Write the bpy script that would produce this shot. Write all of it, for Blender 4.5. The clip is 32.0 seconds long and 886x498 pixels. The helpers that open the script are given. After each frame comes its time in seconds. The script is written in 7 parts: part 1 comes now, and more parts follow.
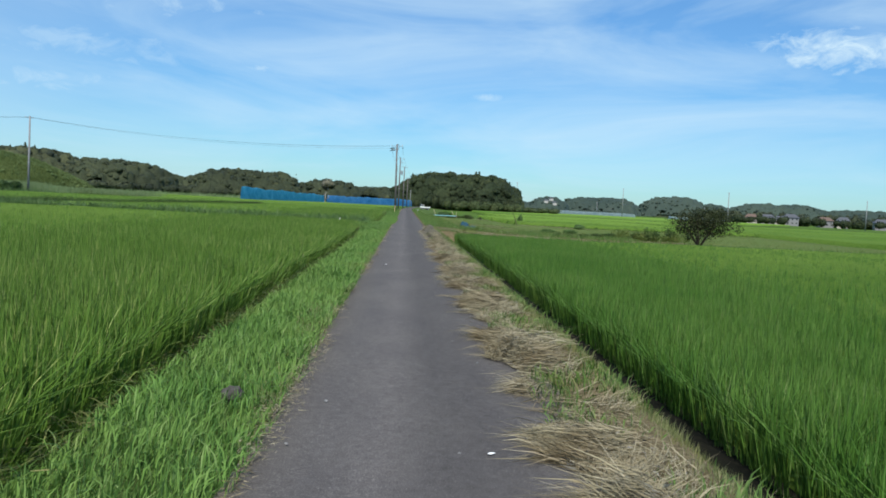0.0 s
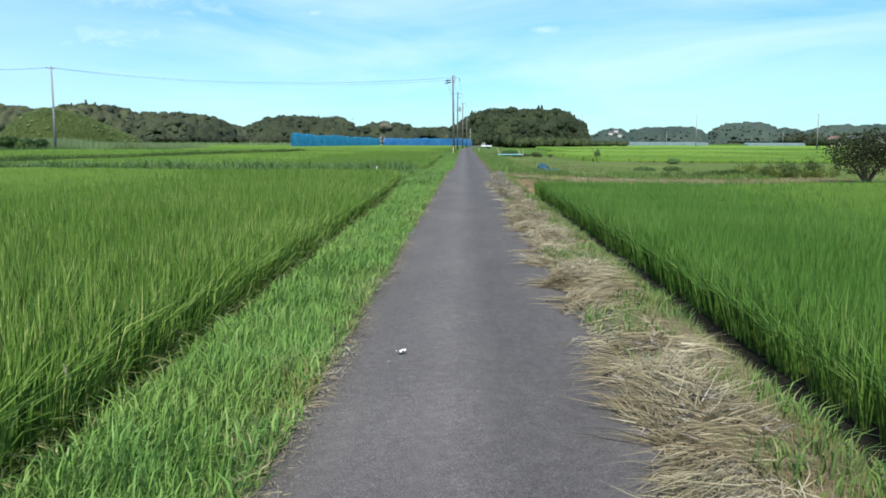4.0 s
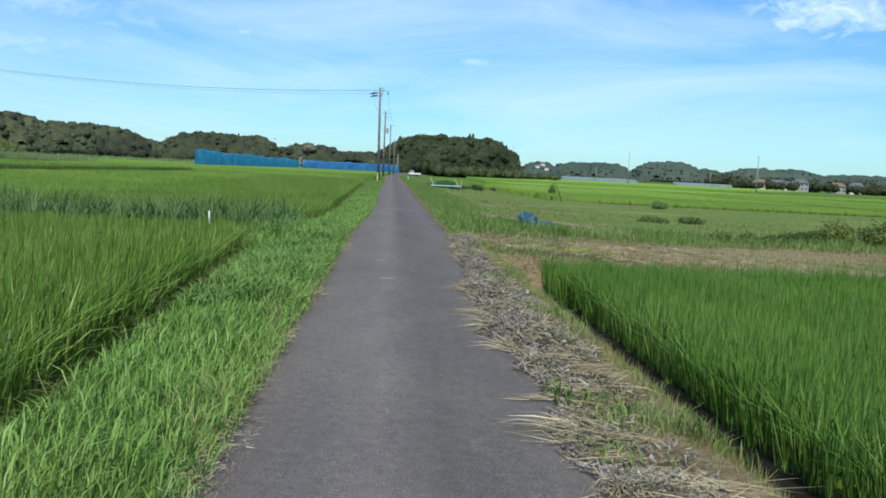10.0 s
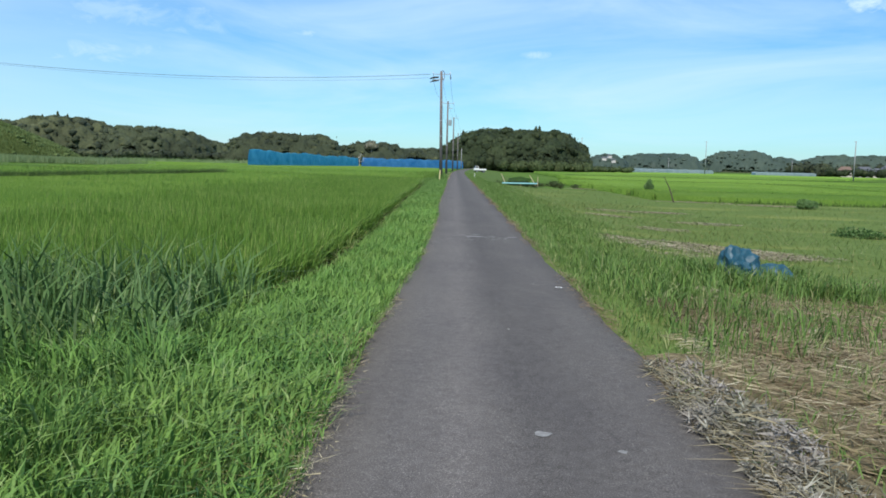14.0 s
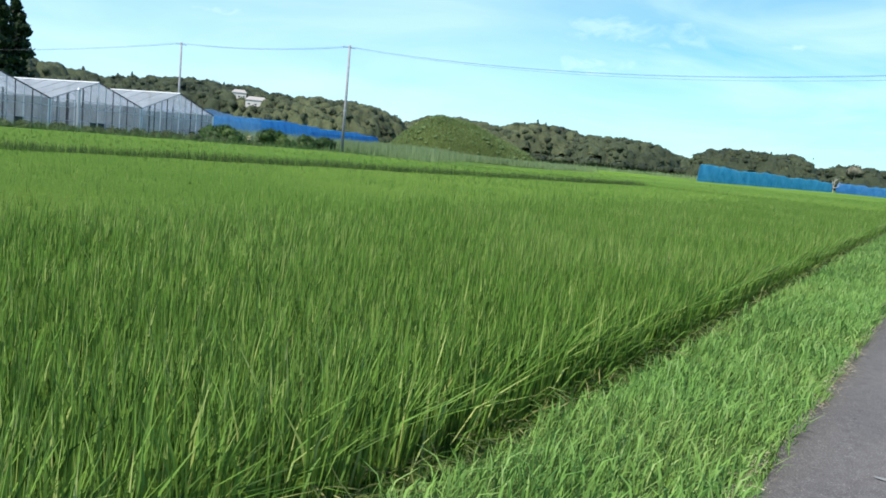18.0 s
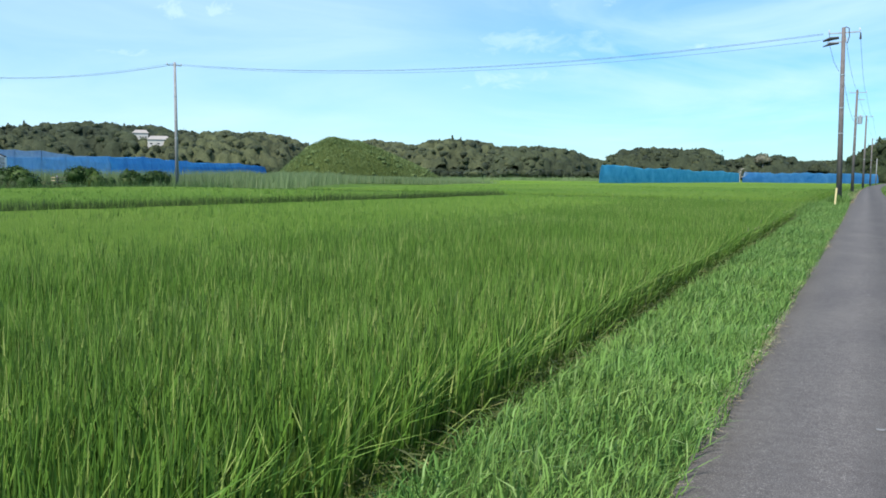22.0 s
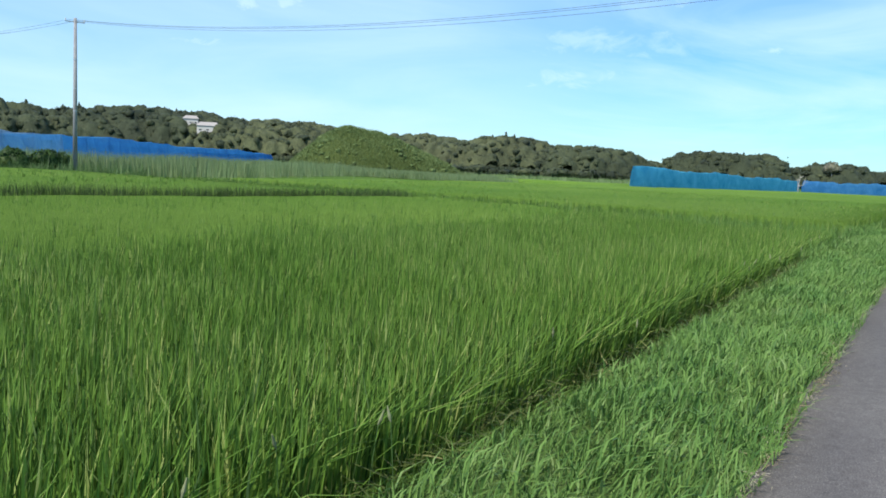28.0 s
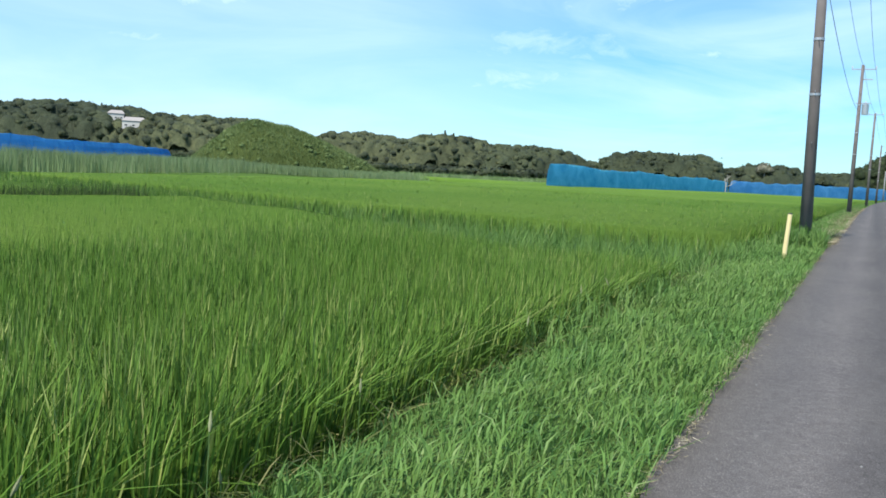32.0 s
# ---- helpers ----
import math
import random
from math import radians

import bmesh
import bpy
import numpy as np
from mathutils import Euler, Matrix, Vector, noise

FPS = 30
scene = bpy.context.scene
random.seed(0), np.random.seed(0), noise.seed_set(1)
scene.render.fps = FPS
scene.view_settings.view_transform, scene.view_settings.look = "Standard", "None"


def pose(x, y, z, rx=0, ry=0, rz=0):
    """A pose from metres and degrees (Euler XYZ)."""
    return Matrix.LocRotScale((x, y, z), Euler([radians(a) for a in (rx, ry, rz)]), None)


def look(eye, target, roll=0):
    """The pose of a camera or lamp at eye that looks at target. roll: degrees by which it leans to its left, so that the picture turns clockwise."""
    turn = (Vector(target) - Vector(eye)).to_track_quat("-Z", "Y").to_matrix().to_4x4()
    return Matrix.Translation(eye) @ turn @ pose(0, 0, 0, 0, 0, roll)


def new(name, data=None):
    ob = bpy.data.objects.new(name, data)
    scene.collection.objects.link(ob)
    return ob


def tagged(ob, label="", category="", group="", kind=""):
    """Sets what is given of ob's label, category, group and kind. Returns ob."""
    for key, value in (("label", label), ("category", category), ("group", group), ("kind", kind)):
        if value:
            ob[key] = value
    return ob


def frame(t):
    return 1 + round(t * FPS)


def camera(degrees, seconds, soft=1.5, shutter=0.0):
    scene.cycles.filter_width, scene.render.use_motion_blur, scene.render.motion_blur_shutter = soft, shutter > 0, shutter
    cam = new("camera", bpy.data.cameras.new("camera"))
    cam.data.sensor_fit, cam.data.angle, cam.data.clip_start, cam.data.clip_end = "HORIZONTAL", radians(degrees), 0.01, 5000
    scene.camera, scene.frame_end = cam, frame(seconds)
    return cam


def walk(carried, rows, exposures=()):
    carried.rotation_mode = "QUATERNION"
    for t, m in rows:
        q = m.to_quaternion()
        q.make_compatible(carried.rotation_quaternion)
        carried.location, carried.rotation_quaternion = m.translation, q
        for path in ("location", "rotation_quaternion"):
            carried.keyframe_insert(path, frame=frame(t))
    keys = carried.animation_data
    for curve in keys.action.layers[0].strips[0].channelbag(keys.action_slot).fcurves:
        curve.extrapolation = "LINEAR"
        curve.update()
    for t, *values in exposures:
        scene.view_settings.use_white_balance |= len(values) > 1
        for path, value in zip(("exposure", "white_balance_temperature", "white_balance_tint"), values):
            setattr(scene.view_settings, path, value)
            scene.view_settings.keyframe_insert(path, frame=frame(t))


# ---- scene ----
cam = camera(56.88, 32.0, soft=1.7)
EYE = 1.6
# seconds, x, y, yaw, pitch, roll
PATH = [
    (0, 0.00, 0.00, -2.63, -3.12, -2.95),
    (0.5, 0.00, 1.88, -0.85, -2.84, -2.97),
    (1, 0.00, 3.76, 0.97, -2.99, -2.70),
    (1.5, 0.00, 5.64, 2.22, -5.65, -1.34),
    (2, 0.00, 7.52, 2.97, -7.13, -0.87),
    (2.5, 0.02, 9.23, 3.18, -6.98, -0.11),
    (3, 0.03, 10.93, 2.20, -7.57, 0.20),
    (3.5, 0.05, 12.64, 1.96, -7.86, 0.01),
    (4, 0.06, 14.34, 1.56, -7.48, -0.20),
    (4.5, 0.07, 16.05, 0.74, -6.94, -1.19),
    (6.5, 0.01, 22.81, -0.57, -7.50, -1.88),
    (7, -0.04, 24.53, -0.92, -7.00, -2.24),
    (7.5, -0.09, 26.24, -1.24, -6.97, -2.43),
    (8, -0.13, 27.96, -1.95, -6.71, -2.44),
    (8.5, -0.18, 29.68, -2.66, -6.29, -2.38),
    (9, -0.13, 31.46, -3.13, -6.03, -2.94),
    (9.5, -0.08, 33.24, -3.29, -5.79, -3.25),
    (10, -0.03, 35.02, -3.56, -5.48, -2.81),
    (10.5, 0.02, 36.80, -3.61, -5.37, -2.84),
    (11, -0.01, 38.49, -3.41, -5.16, -3.55),
    (11.5, -0.04, 40.18, -2.31, -5.25, -3.38),
    (12, -0.08, 41.87, -0.21, -5.53, -2.85),
    (12.5, -0.11, 43.56, 0.49, -5.61, -2.61),
    (13, -0.14, 45.25, 0.86, -5.63, -1.68),
    (13.5, -0.17, 46.94, 0.83, -5.75, -1.45),
    (15.5, -0.18, 53.66, 1.29, -6.44, -1.88),
    (16, -0.13, 55.26, 5.41, -6.44, -2.17),
    (16.5, -0.09, 56.86, 15.26, -7.09, -3.54),
    (17, -0.05, 58.46, 22.52, -7.57, -4.07),
    (17.5, -0.01, 60.06, 26.87, -7.16, -4.50),
    (18, -0.01, 61.69, 32.62, -6.89, -5.41),
    (18.5, -0.01, 63.31, 35.25, -7.03, -6.28),
    (19, -0.00, 64.94, 33.02, -6.79, -6.06),
    (19.5, -0.00, 66.57, 32.39, -6.60, -5.70),
    (20, -0.02, 68.29, 31.82, -6.35, -5.92),
    (20.5, -0.04, 70.01, 31.35, -5.90, -5.00),
    (21, -0.07, 71.73, 30.57, -5.58, -4.03),
    (21.5, -0.09, 73.45, 29.19, -5.39, -1.71),
    (22, -0.03, 75.06, 27.36, -5.19, -0.44),
    (22.5, 0.02, 76.67, 26.05, -5.04, 0.31),
    (23, 0.08, 78.29, 25.03, -4.85, -0.47),
    (23.5, 0.13, 79.90, 24.38, -4.62, -1.10),
    (24, 0.19, 81.52, 26.39, -4.28, -1.29),
    (24.5, 0.16, 83.08, 29.71, -4.14, -1.42),
    (25, 0.12, 84.64, 30.52, -3.98, -0.31),
    (25.5, 0.09, 86.21, 29.65, -3.80, 0.60),
    (26, 0.06, 87.77, 27.00, -3.93, -0.73),
    (26.5, 0.03, 89.33, 26.29, -4.32, -2.43),
    (28.5, -0.10, 95.28, 32.43, -5.77, -2.43),
    (29, -0.08, 96.78, 31.72, -5.85, -1.91),
    (29.5, -0.06, 98.28, 29.92, -6.32, -1.81),
    (30, -0.04, 99.78, 28.76, -6.22, -2.43),
    (30.5, 0.00, 101.33, 28.01, -5.92, -2.57),
    (31, 0.04, 102.88, 27.70, -5.82, -3.07),
    (31.5, 0.07, 104.43, 27.80, -5.84, -3.33),
    (32, 0.11, 105.98, 27.81, -5.42, -2.93),
]
EXPOSURES = [(0.0, 0.2), (1.0, 0.18), (2.0, 0.5), (4.0, 0.62), (7.0, 0.55), (11.0, 0.38), (13.0, 0.36), (16.0, 0.56), (19.0, 0.82), (22.0, 0.66), (23.0, 0.58), (25.0, 0.46), (26.0, 0.46), (29.0, 0.70), (32.0, 0.72)]
walk(cam, [(t, pose(x, y, EYE, 90 + pitch, roll, yaw)) for t, x, y, yaw, pitch, roll in PATH], EXPOSURES)

# ---- sky and sun ----
SUN_AZ, SUN_EL = 188.0, 52.0          # degrees clockwise from +y (ahead), and above the horizon
world = bpy.data.worlds.new("sky")
scene.world = world
world.use_nodes = True
wn, wl = world.node_tree.nodes, world.node_tree.links
wn.clear()
sky = wn.new("ShaderNodeTexSky")
sky.sky_type, sky.sun_disc = "NISHITA", False
sky.sun_elevation, sky.sun_rotation = radians(SUN_EL), radians(SUN_AZ)
sky.air_density, sky.dust_density, sky.ozone_density = 1.0, 0.3, 1.6
geo = wn.new("ShaderNodeTexCoord")


def wmath(how, a, b=None, c=None, clamp=False):
    """One step of arithmetic on sky directions."""
    nd = wn.new("ShaderNodeMath")
    nd.operation, nd.use_clamp = how, clamp
    for k, v in enumerate((a, b, c)):
        if v is None:
            continue
        if isinstance(v, (int, float)):
            nd.inputs[k].default_value = v
        else:
            wl.new(v, nd.inputs[k])
    return nd.outputs[0]


sep = wn.new("ShaderNodeSeparateXYZ")
wl.new(geo.outputs["Generated"], sep.inputs[0])
heading = wmath("MULTIPLY", wmath("ARCTAN2", sep.outputs["X"], sep.outputs["Y"]), 57.3)
height = wmath("MULTIPLY", wmath("ARCSINE", sep.outputs["Z"]), 57.3)


def cloud_noise(sa, se, scale, detail, rough, shift):
    comb = wn.new("ShaderNodeCombineXYZ")
    wl.new(wmath("MULTIPLY", heading, sa), comb.inputs[0])
    wl.new(wmath("MULTIPLY", height, se), comb.inputs[1])
    comb.inputs[2].default_value = shift
    t = wn.new("ShaderNodeTexNoise")
    t.inputs["Scale"].default_value, t.inputs["Detail"].default_value, t.inputs["Roughness"].default_value = scale, detail, rough
    t.inputs["Distortion"].default_value = 0.6
    wl.new(comb.outputs[0], t.inputs["Vector"])
    return t.outputs["Fac"]


wisp = cloud_noise(0.45, 0.8, 1.0, 8.0, 0.62, 3.0)
broad = cloud_noise(0.045, 0.21, 1.0, 6.0, 0.58, 1.7)
veil = wmath("MULTIPLY", wmath("SUBTRACT", broad, 0.40), 2.8, clamp=True)
haze = wmath("MULTIPLY", wmath("SUBTRACT", -14.0, heading), 0.05, clamp=True)
cover = wmath("MAXIMUM", wmath("MULTIPLY", veil, 0.62), wmath("MULTIPLY", haze, wmath("ADD", wmath("MULTIPLY", broad, 0.75), 0.02)))
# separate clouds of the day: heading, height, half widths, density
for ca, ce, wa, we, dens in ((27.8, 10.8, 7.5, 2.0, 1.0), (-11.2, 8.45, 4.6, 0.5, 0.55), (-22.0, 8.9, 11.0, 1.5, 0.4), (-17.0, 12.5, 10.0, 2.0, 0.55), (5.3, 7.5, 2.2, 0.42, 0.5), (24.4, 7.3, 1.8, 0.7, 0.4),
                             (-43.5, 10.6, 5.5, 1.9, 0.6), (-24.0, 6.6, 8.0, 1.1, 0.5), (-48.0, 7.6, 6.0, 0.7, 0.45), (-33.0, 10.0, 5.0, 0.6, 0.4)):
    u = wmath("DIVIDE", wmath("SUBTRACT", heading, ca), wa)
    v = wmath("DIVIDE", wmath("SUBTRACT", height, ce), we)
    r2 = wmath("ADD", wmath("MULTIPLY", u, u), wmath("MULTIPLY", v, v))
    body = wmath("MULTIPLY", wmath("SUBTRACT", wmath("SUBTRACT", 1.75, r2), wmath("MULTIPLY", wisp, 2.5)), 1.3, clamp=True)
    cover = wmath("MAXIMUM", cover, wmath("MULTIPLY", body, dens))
tint = wn.new("ShaderNodeMixRGB"); tint.blend_type = "MULTIPLY"; tint.inputs[0].default_value = 1.0
tint.inputs[2].default_value = (0.555, 0.92, 1.22, 1)
wl.new(sky.outputs[0], tint.inputs[1])
# thin high haze keeps the upper sky bright
gain = wn.new("ShaderNodeCombineXYZ")
for k in range(3):
    wl.new(wmath("ADD", wmath("MULTIPLY", wmath("MULTIPLY", wmath("SUBTRACT", height, 5.0), 0.07, clamp=True), 0.18), 1.0), gain.inputs[k])
lifted = wn.new("ShaderNodeMixRGB"); lifted.blend_type = "MULTIPLY"; lifted.inputs[0].default_value = 1.0
wl.new(tint.outputs[0], lifted.inputs[1]); wl.new(gain.outputs[0], lifted.inputs[2])
mixc = wn.new("ShaderNodeMixRGB")
mixc.inputs[2].default_value = (6.4, 8.4, 9.8, 1)
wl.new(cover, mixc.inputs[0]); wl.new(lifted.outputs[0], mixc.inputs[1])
bg = wn.new("ShaderNodeBackground"); bg.inputs["Strength"].default_value = 0.089
wl.new(mixc.outputs[0], bg.inputs["Color"])
wout = wn.new("ShaderNodeOutputWorld")
wl.new(bg.outputs[0], wout.inputs["Surface"])

sun_data = bpy.data.lights.new("sun", "SUN")
sun_data.energy, sun_data.angle, sun_data.color = 3.7, radians(2.0), (1.0, 0.95, 0.86)
sun = new("sun", sun_data)
az, el = radians(SUN_AZ), radians(SUN_EL)
sun.matrix_world = look((0, 0, 60), (-math.sin(az) * math.cos(el) * 50, -math.cos(az) * math.cos(el) * 50, 60 - math.sin(el) * 50))

# ---- materials ----
def lin(c):
    return (*c, 1.0)


class M:
    """A node material with a principled shader and a few shortcuts."""

    def __init__(self, name, rough=0.8, metal=0.0, spec=0.3):
        self.m = bpy.data.materials.new(name)
        self.m.use_nodes = True
        self.n, self.l = self.m.node_tree.nodes, self.m.node_tree.links
        self.p = self.n["Principled BSDF"]
        self.p.inputs["Roughness"].default_value = rough
        self.p.inputs["Metallic"].default_value = metal
        self.p.inputs["Specular IOR Level"].default_value = spec
        self.c = self.n.new("ShaderNodeTexCoord")
        self.g = self.n.new("ShaderNodeNewGeometry")

    def noise(self, scale, detail=4.0, rough=0.55, stretch=None, world=True, distort=0.0):
        t = self.n.new("ShaderNodeTexNoise")
        t.inputs["Scale"].default_value, t.inputs["Detail"].default_value = scale, detail
        t.inputs["Roughness"].default_value, t.inputs["Distortion"].default_value = rough, distort
        src = self.g.outputs["Position"] if world else self.c.outputs["Object"]
        if stretch:
            mp = self.n.new("ShaderNodeMapping")
            mp.inputs["Scale"].default_value = stretch
            self.l.new(src, mp.inputs[0])
            src = mp.outputs[0]
        self.l.new(src, t.inputs["Vector"])
        return t.outputs["Fac"]

    def ramp(self, fac, stops):
        r = self.n.new("ShaderNodeValToRGB")
        e = r.color_ramp.elements
        while len(e) < len(stops):
            e.new(0.5)
        for k, (pos, col) in enumerate(stops):
            e[k].position, e[k].color = pos, lin(col) if len(col) == 3 else col
        self.l.new(fac, r.inputs[0])
        return r.outputs[0]

    def mix(self, fac, a, b, how="MIX"):
        x = self.n.new("ShaderNodeMixRGB")
        x.blend_type = how
        for sock, v in ((x.inputs[0], fac), (x.inputs[1], a), (x.inputs[2], b)):
            if isinstance(v, (int, float)):
                sock.default_value = v
            elif isinstance(v, tuple):
                sock.default_value = lin(v)
            else:
                self.l.new(v, sock)
        return x.outputs[0]

    def col(self, c):
        if isinstance(c, tuple):
            self.p.inputs["Base Color"].default_value = lin(c)
        else:
            self.l.new(c, self.p.inputs["Base Color"])
        return self

    def bump(self, h, strength=0.5, dist=0.02):
        b = self.n.new("ShaderNodeBump")
        b.inputs["Strength"].default_value, b.inputs["Distance"].default_value = strength, dist
        self.l.new(h, b.inputs["Height"])
        self.l.new(b.outputs[0], self.p.inputs["Normal"])
        return self

    def island(self):
        return self.g.outputs["Random Per Island"]

    def pass_light(self, amount, c=None):
        """Lets part of the light pass, as leaves and nets do."""
        t = self.n.new("ShaderNodeBsdfTranslucent")
        src = self.p.inputs["Base Color"]
        if src.is_linked:
            self.l.new(src.links[0].from_socket, t.inputs["Color"])
        else:
            t.inputs["Color"].default_value = src.default_value
        x = self.n.new("ShaderNodeMixShader")
        x.inputs[0].default_value = amount
        self.l.new(self.p.outputs[0], x.inputs[1]); self.l.new(t.outputs[0], x.inputs[2])
        self.l.new(x.outputs[0], self.n["Material Output"].inputs["Surface"])
        return self


def leaf_material(name, dark, mid, light, patch=0.12, thru=0.22, rough=0.55, patch_tint=(0.7, 0.75, 0.6), grain=0.0):
    m = M(name, rough=rough, spec=0.15)
    base = m.ramp(m.island(), [(0.0, dark), (0.45, mid), (0.84, mid), (1.0, light)])
    big = m.ramp(m.noise(patch, 5.0), [(0.38, patch_tint), (0.62, (1.0, 1.0, 1.0))])
    colour = m.mix(1.0, base, big, "MULTIPLY")
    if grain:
        # finer tone within one crown: darker in the bump's hollows, paler on its tufts
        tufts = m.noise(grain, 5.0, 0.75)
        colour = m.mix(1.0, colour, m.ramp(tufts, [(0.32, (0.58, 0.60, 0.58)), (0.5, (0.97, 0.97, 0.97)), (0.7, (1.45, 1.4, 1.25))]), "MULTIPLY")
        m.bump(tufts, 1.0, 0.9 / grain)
    m.col(colour)
    return m.pass_light(thru).m


RICE = leaf_material("rice_leaf", (0.025, 0.064, 0.011), (0.150, 0.262, 0.047), (0.42, 0.46, 0.16), patch=0.25, patch_tint=(0.78, 0.86, 0.7))
RICE_DEEP = leaf_material("deep_rice_leaf", (0.026, 0.068, 0.014), (0.114, 0.228, 0.040), (0.22, 0.30, 0.095), thru=0.16, patch=0.25, patch_tint=(0.72, 0.84, 0.72))
GRASS = leaf_material("verge_grass", (0.064, 0.140, 0.029), (0.184, 0.306, 0.068), (0.30, 0.39, 0.137), patch=0.7, patch_tint=(0.82, 0.95, 0.92))
GRASS_DEEP = leaf_material("deep_verge_grass", (0.051, 0.116, 0.027), (0.147, 0.248, 0.058), (0.25, 0.33, 0.12), patch=0.7, patch_tint=(0.84, 0.95, 0.95))
REED = leaf_material("reed_leaf", (0.052, 0.112, 0.038), (0.124, 0.212, 0.074), (0.27, 0.34, 0.16), patch=0.4)
REED_PALE = leaf_material("pale_reed_leaf", (0.13, 0.190, 0.085), (0.205, 0.285, 0.130), (0.34, 0.38, 0.21), patch=0.15, patch_tint=(0.8, 0.8, 0.75))
BUND = leaf_material("bund_weed_leaf", (0.036, 0.066, 0.020), (0.062, 0.102, 0.031), (0.11, 0.145, 0.052), patch=0.3, thru=0.12)
STUBBLE = leaf_material("stubble_stalk", (0.13, 0.165, 0.065), (0.235, 0.275, 0.115), (0.40, 0.38, 0.22), patch=0.9, thru=0.25, patch_tint=(1.0, 0.86, 0.72))
SHRUB = leaf_material("shrub_leaf", (0.022, 0.030, 0.013), (0.048, 0.060, 0.026), (0.11, 0.12, 0.06), patch=0.8, thru=0.2)
FALLOW_LEAF = leaf_material("fallow_weed_leaf", (0.088, 0.134, 0.042), (0.145, 0.208, 0.064), (0.30, 0.29, 0.16), patch=0.2, patch_tint=(1.0, 0.86, 0.72))
WEED = leaf_material("weed_leaf", (0.075, 0.135, 0.032), (0.140, 0.215, 0.060), (0.32, 0.28, 0.14), patch=0.35, patch_tint=(1.0, 0.82, 0.6))
BUSH = leaf_material("bush_leaf", (0.020, 0.045, 0.012), (0.040, 0.080, 0.020), (0.080, 0.120, 0.030), patch=0.8, thru=0.2)
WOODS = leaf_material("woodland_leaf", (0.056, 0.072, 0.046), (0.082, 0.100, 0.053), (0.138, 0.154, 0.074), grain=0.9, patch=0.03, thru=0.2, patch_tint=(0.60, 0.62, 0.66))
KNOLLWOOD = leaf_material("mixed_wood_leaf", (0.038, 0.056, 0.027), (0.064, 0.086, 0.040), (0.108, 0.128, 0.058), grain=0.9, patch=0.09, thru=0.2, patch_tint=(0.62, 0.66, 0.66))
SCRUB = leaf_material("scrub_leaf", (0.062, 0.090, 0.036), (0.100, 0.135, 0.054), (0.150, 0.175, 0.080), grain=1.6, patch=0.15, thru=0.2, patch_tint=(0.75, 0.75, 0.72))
# distant haze is put into this bluish leaf colour
HAZEWOOD = leaf_material("haze_tinted_far_leaf", (0.066, 0.096, 0.074), (0.086, 0.117, 0.090), (0.110, 0.142, 0.101), patch=0.012, thru=0.2, patch_tint=(0.72, 0.76, 0.80))
CEDAR = leaf_material("cedar_leaf", (0.010, 0.024, 0.010), (0.020, 0.042, 0.016), (0.035, 0.060, 0.020), patch=0.2, thru=0.1)
KNOLL = leaf_material("knoll_grass", (0.135, 0.190, 0.066), (0.165, 0.225, 0.080), (0.205, 0.255, 0.100), patch=0.14, thru=0.2, patch_tint=(0.70, 0.74, 0.68))
HAY = leaf_material("dry_straw", (0.14, 0.122, 0.074), (0.41, 0.365, 0.232), (0.67, 0.61, 0.45), patch=1.6, thru=0.1, rough=0.7, patch_tint=(0.62, 0.56, 0.5))
HAY_BROWN = leaf_material("brown_dry_grass", (0.12, 0.092, 0.058), (0.30, 0.235, 0.155), (0.52, 0.43, 0.30), patch=0.8, thru=0.1, rough=0.7, patch_tint=(0.66, 0.6, 0.55))
HAY_PALE = leaf_material("bleached_dead_grass", (0.18, 0.155, 0.105), (0.32, 0.28, 0.20), (0.48, 0.43, 0.33), patch=1.2, thru=0.08, rough=0.8, patch_tint=(0.8, 0.78, 0.72))
GRASS_DULL = leaf_material("fallow_grass", (0.054, 0.110, 0.028), (0.148, 0.246, 0.064), (0.33, 0.34, 0.16), patch=0.9, patch_tint=(0.84, 0.84, 0.70))
PALE_LEAF = leaf_material("whitish_leaf", (0.17, 0.165, 0.125), (0.23, 0.22, 0.17), (0.30, 0.285, 0.23), patch=0.2, thru=0.15)
SEEDGREEN = leaf_material("fresh_cut_reed", (0.16, 0.20, 0.05), (0.30, 0.34, 0.09), (0.45, 0.44, 0.16), patch=1.0, thru=0.2)
WITHER = leaf_material("yellowed_leaf", (0.05, 0.07, 0.02), (0.11, 0.13, 0.04), (0.30, 0.28, 0.12), patch=1.5, thru=0.1)
HAY_GREY = leaf_material("withered_leaf", (0.085, 0.075, 0.068), (0.265, 0.238, 0.215), (0.52, 0.485, 0.45), patch=2.0, thru=0.05, rough=0.8)

m = M("rice_canopy", rough=1.0, spec=0.03)
fine = m.ramp(m.noise(16.0, 6.0, 0.75, (1.2, 0.9, 1.0)), [(0.30, (0.105, 0.190, 0.033)), (0.55, (0.228, 0.365, 0.066)), (0.8, (0.31, 0.44, 0.10))])
big = m.ramp(m.noise(0.06, 5.0), [(0.35, (0.74, 0.84, 0.72)), (0.65, (1.06, 1.04, 1.0))])
m.col(m.mix(1.0, fine, big, "MULTIPLY")).bump(m.noise(20.0, 6.0, 0.75, (1.2, 0.9, 1.0)), 1.0, 0.2)
CANOPY = m.m
m = M("rice_canopy_ripening", rough=1.0, spec=0.03)
fine = m.ramp(m.noise(5.0, 6.0, 0.7, (1.6, 0.5, 1.0)), [(0.25, (0.105, 0.190, 0.034)), (0.6, (0.172, 0.288, 0.053)), (0.85, (0.23, 0.34, 0.073))])
big = m.ramp(m.noise(0.05, 5.0), [(0.35, (0.8, 0.88, 0.8)), (0.65, (1.05, 1.03, 1.0))])
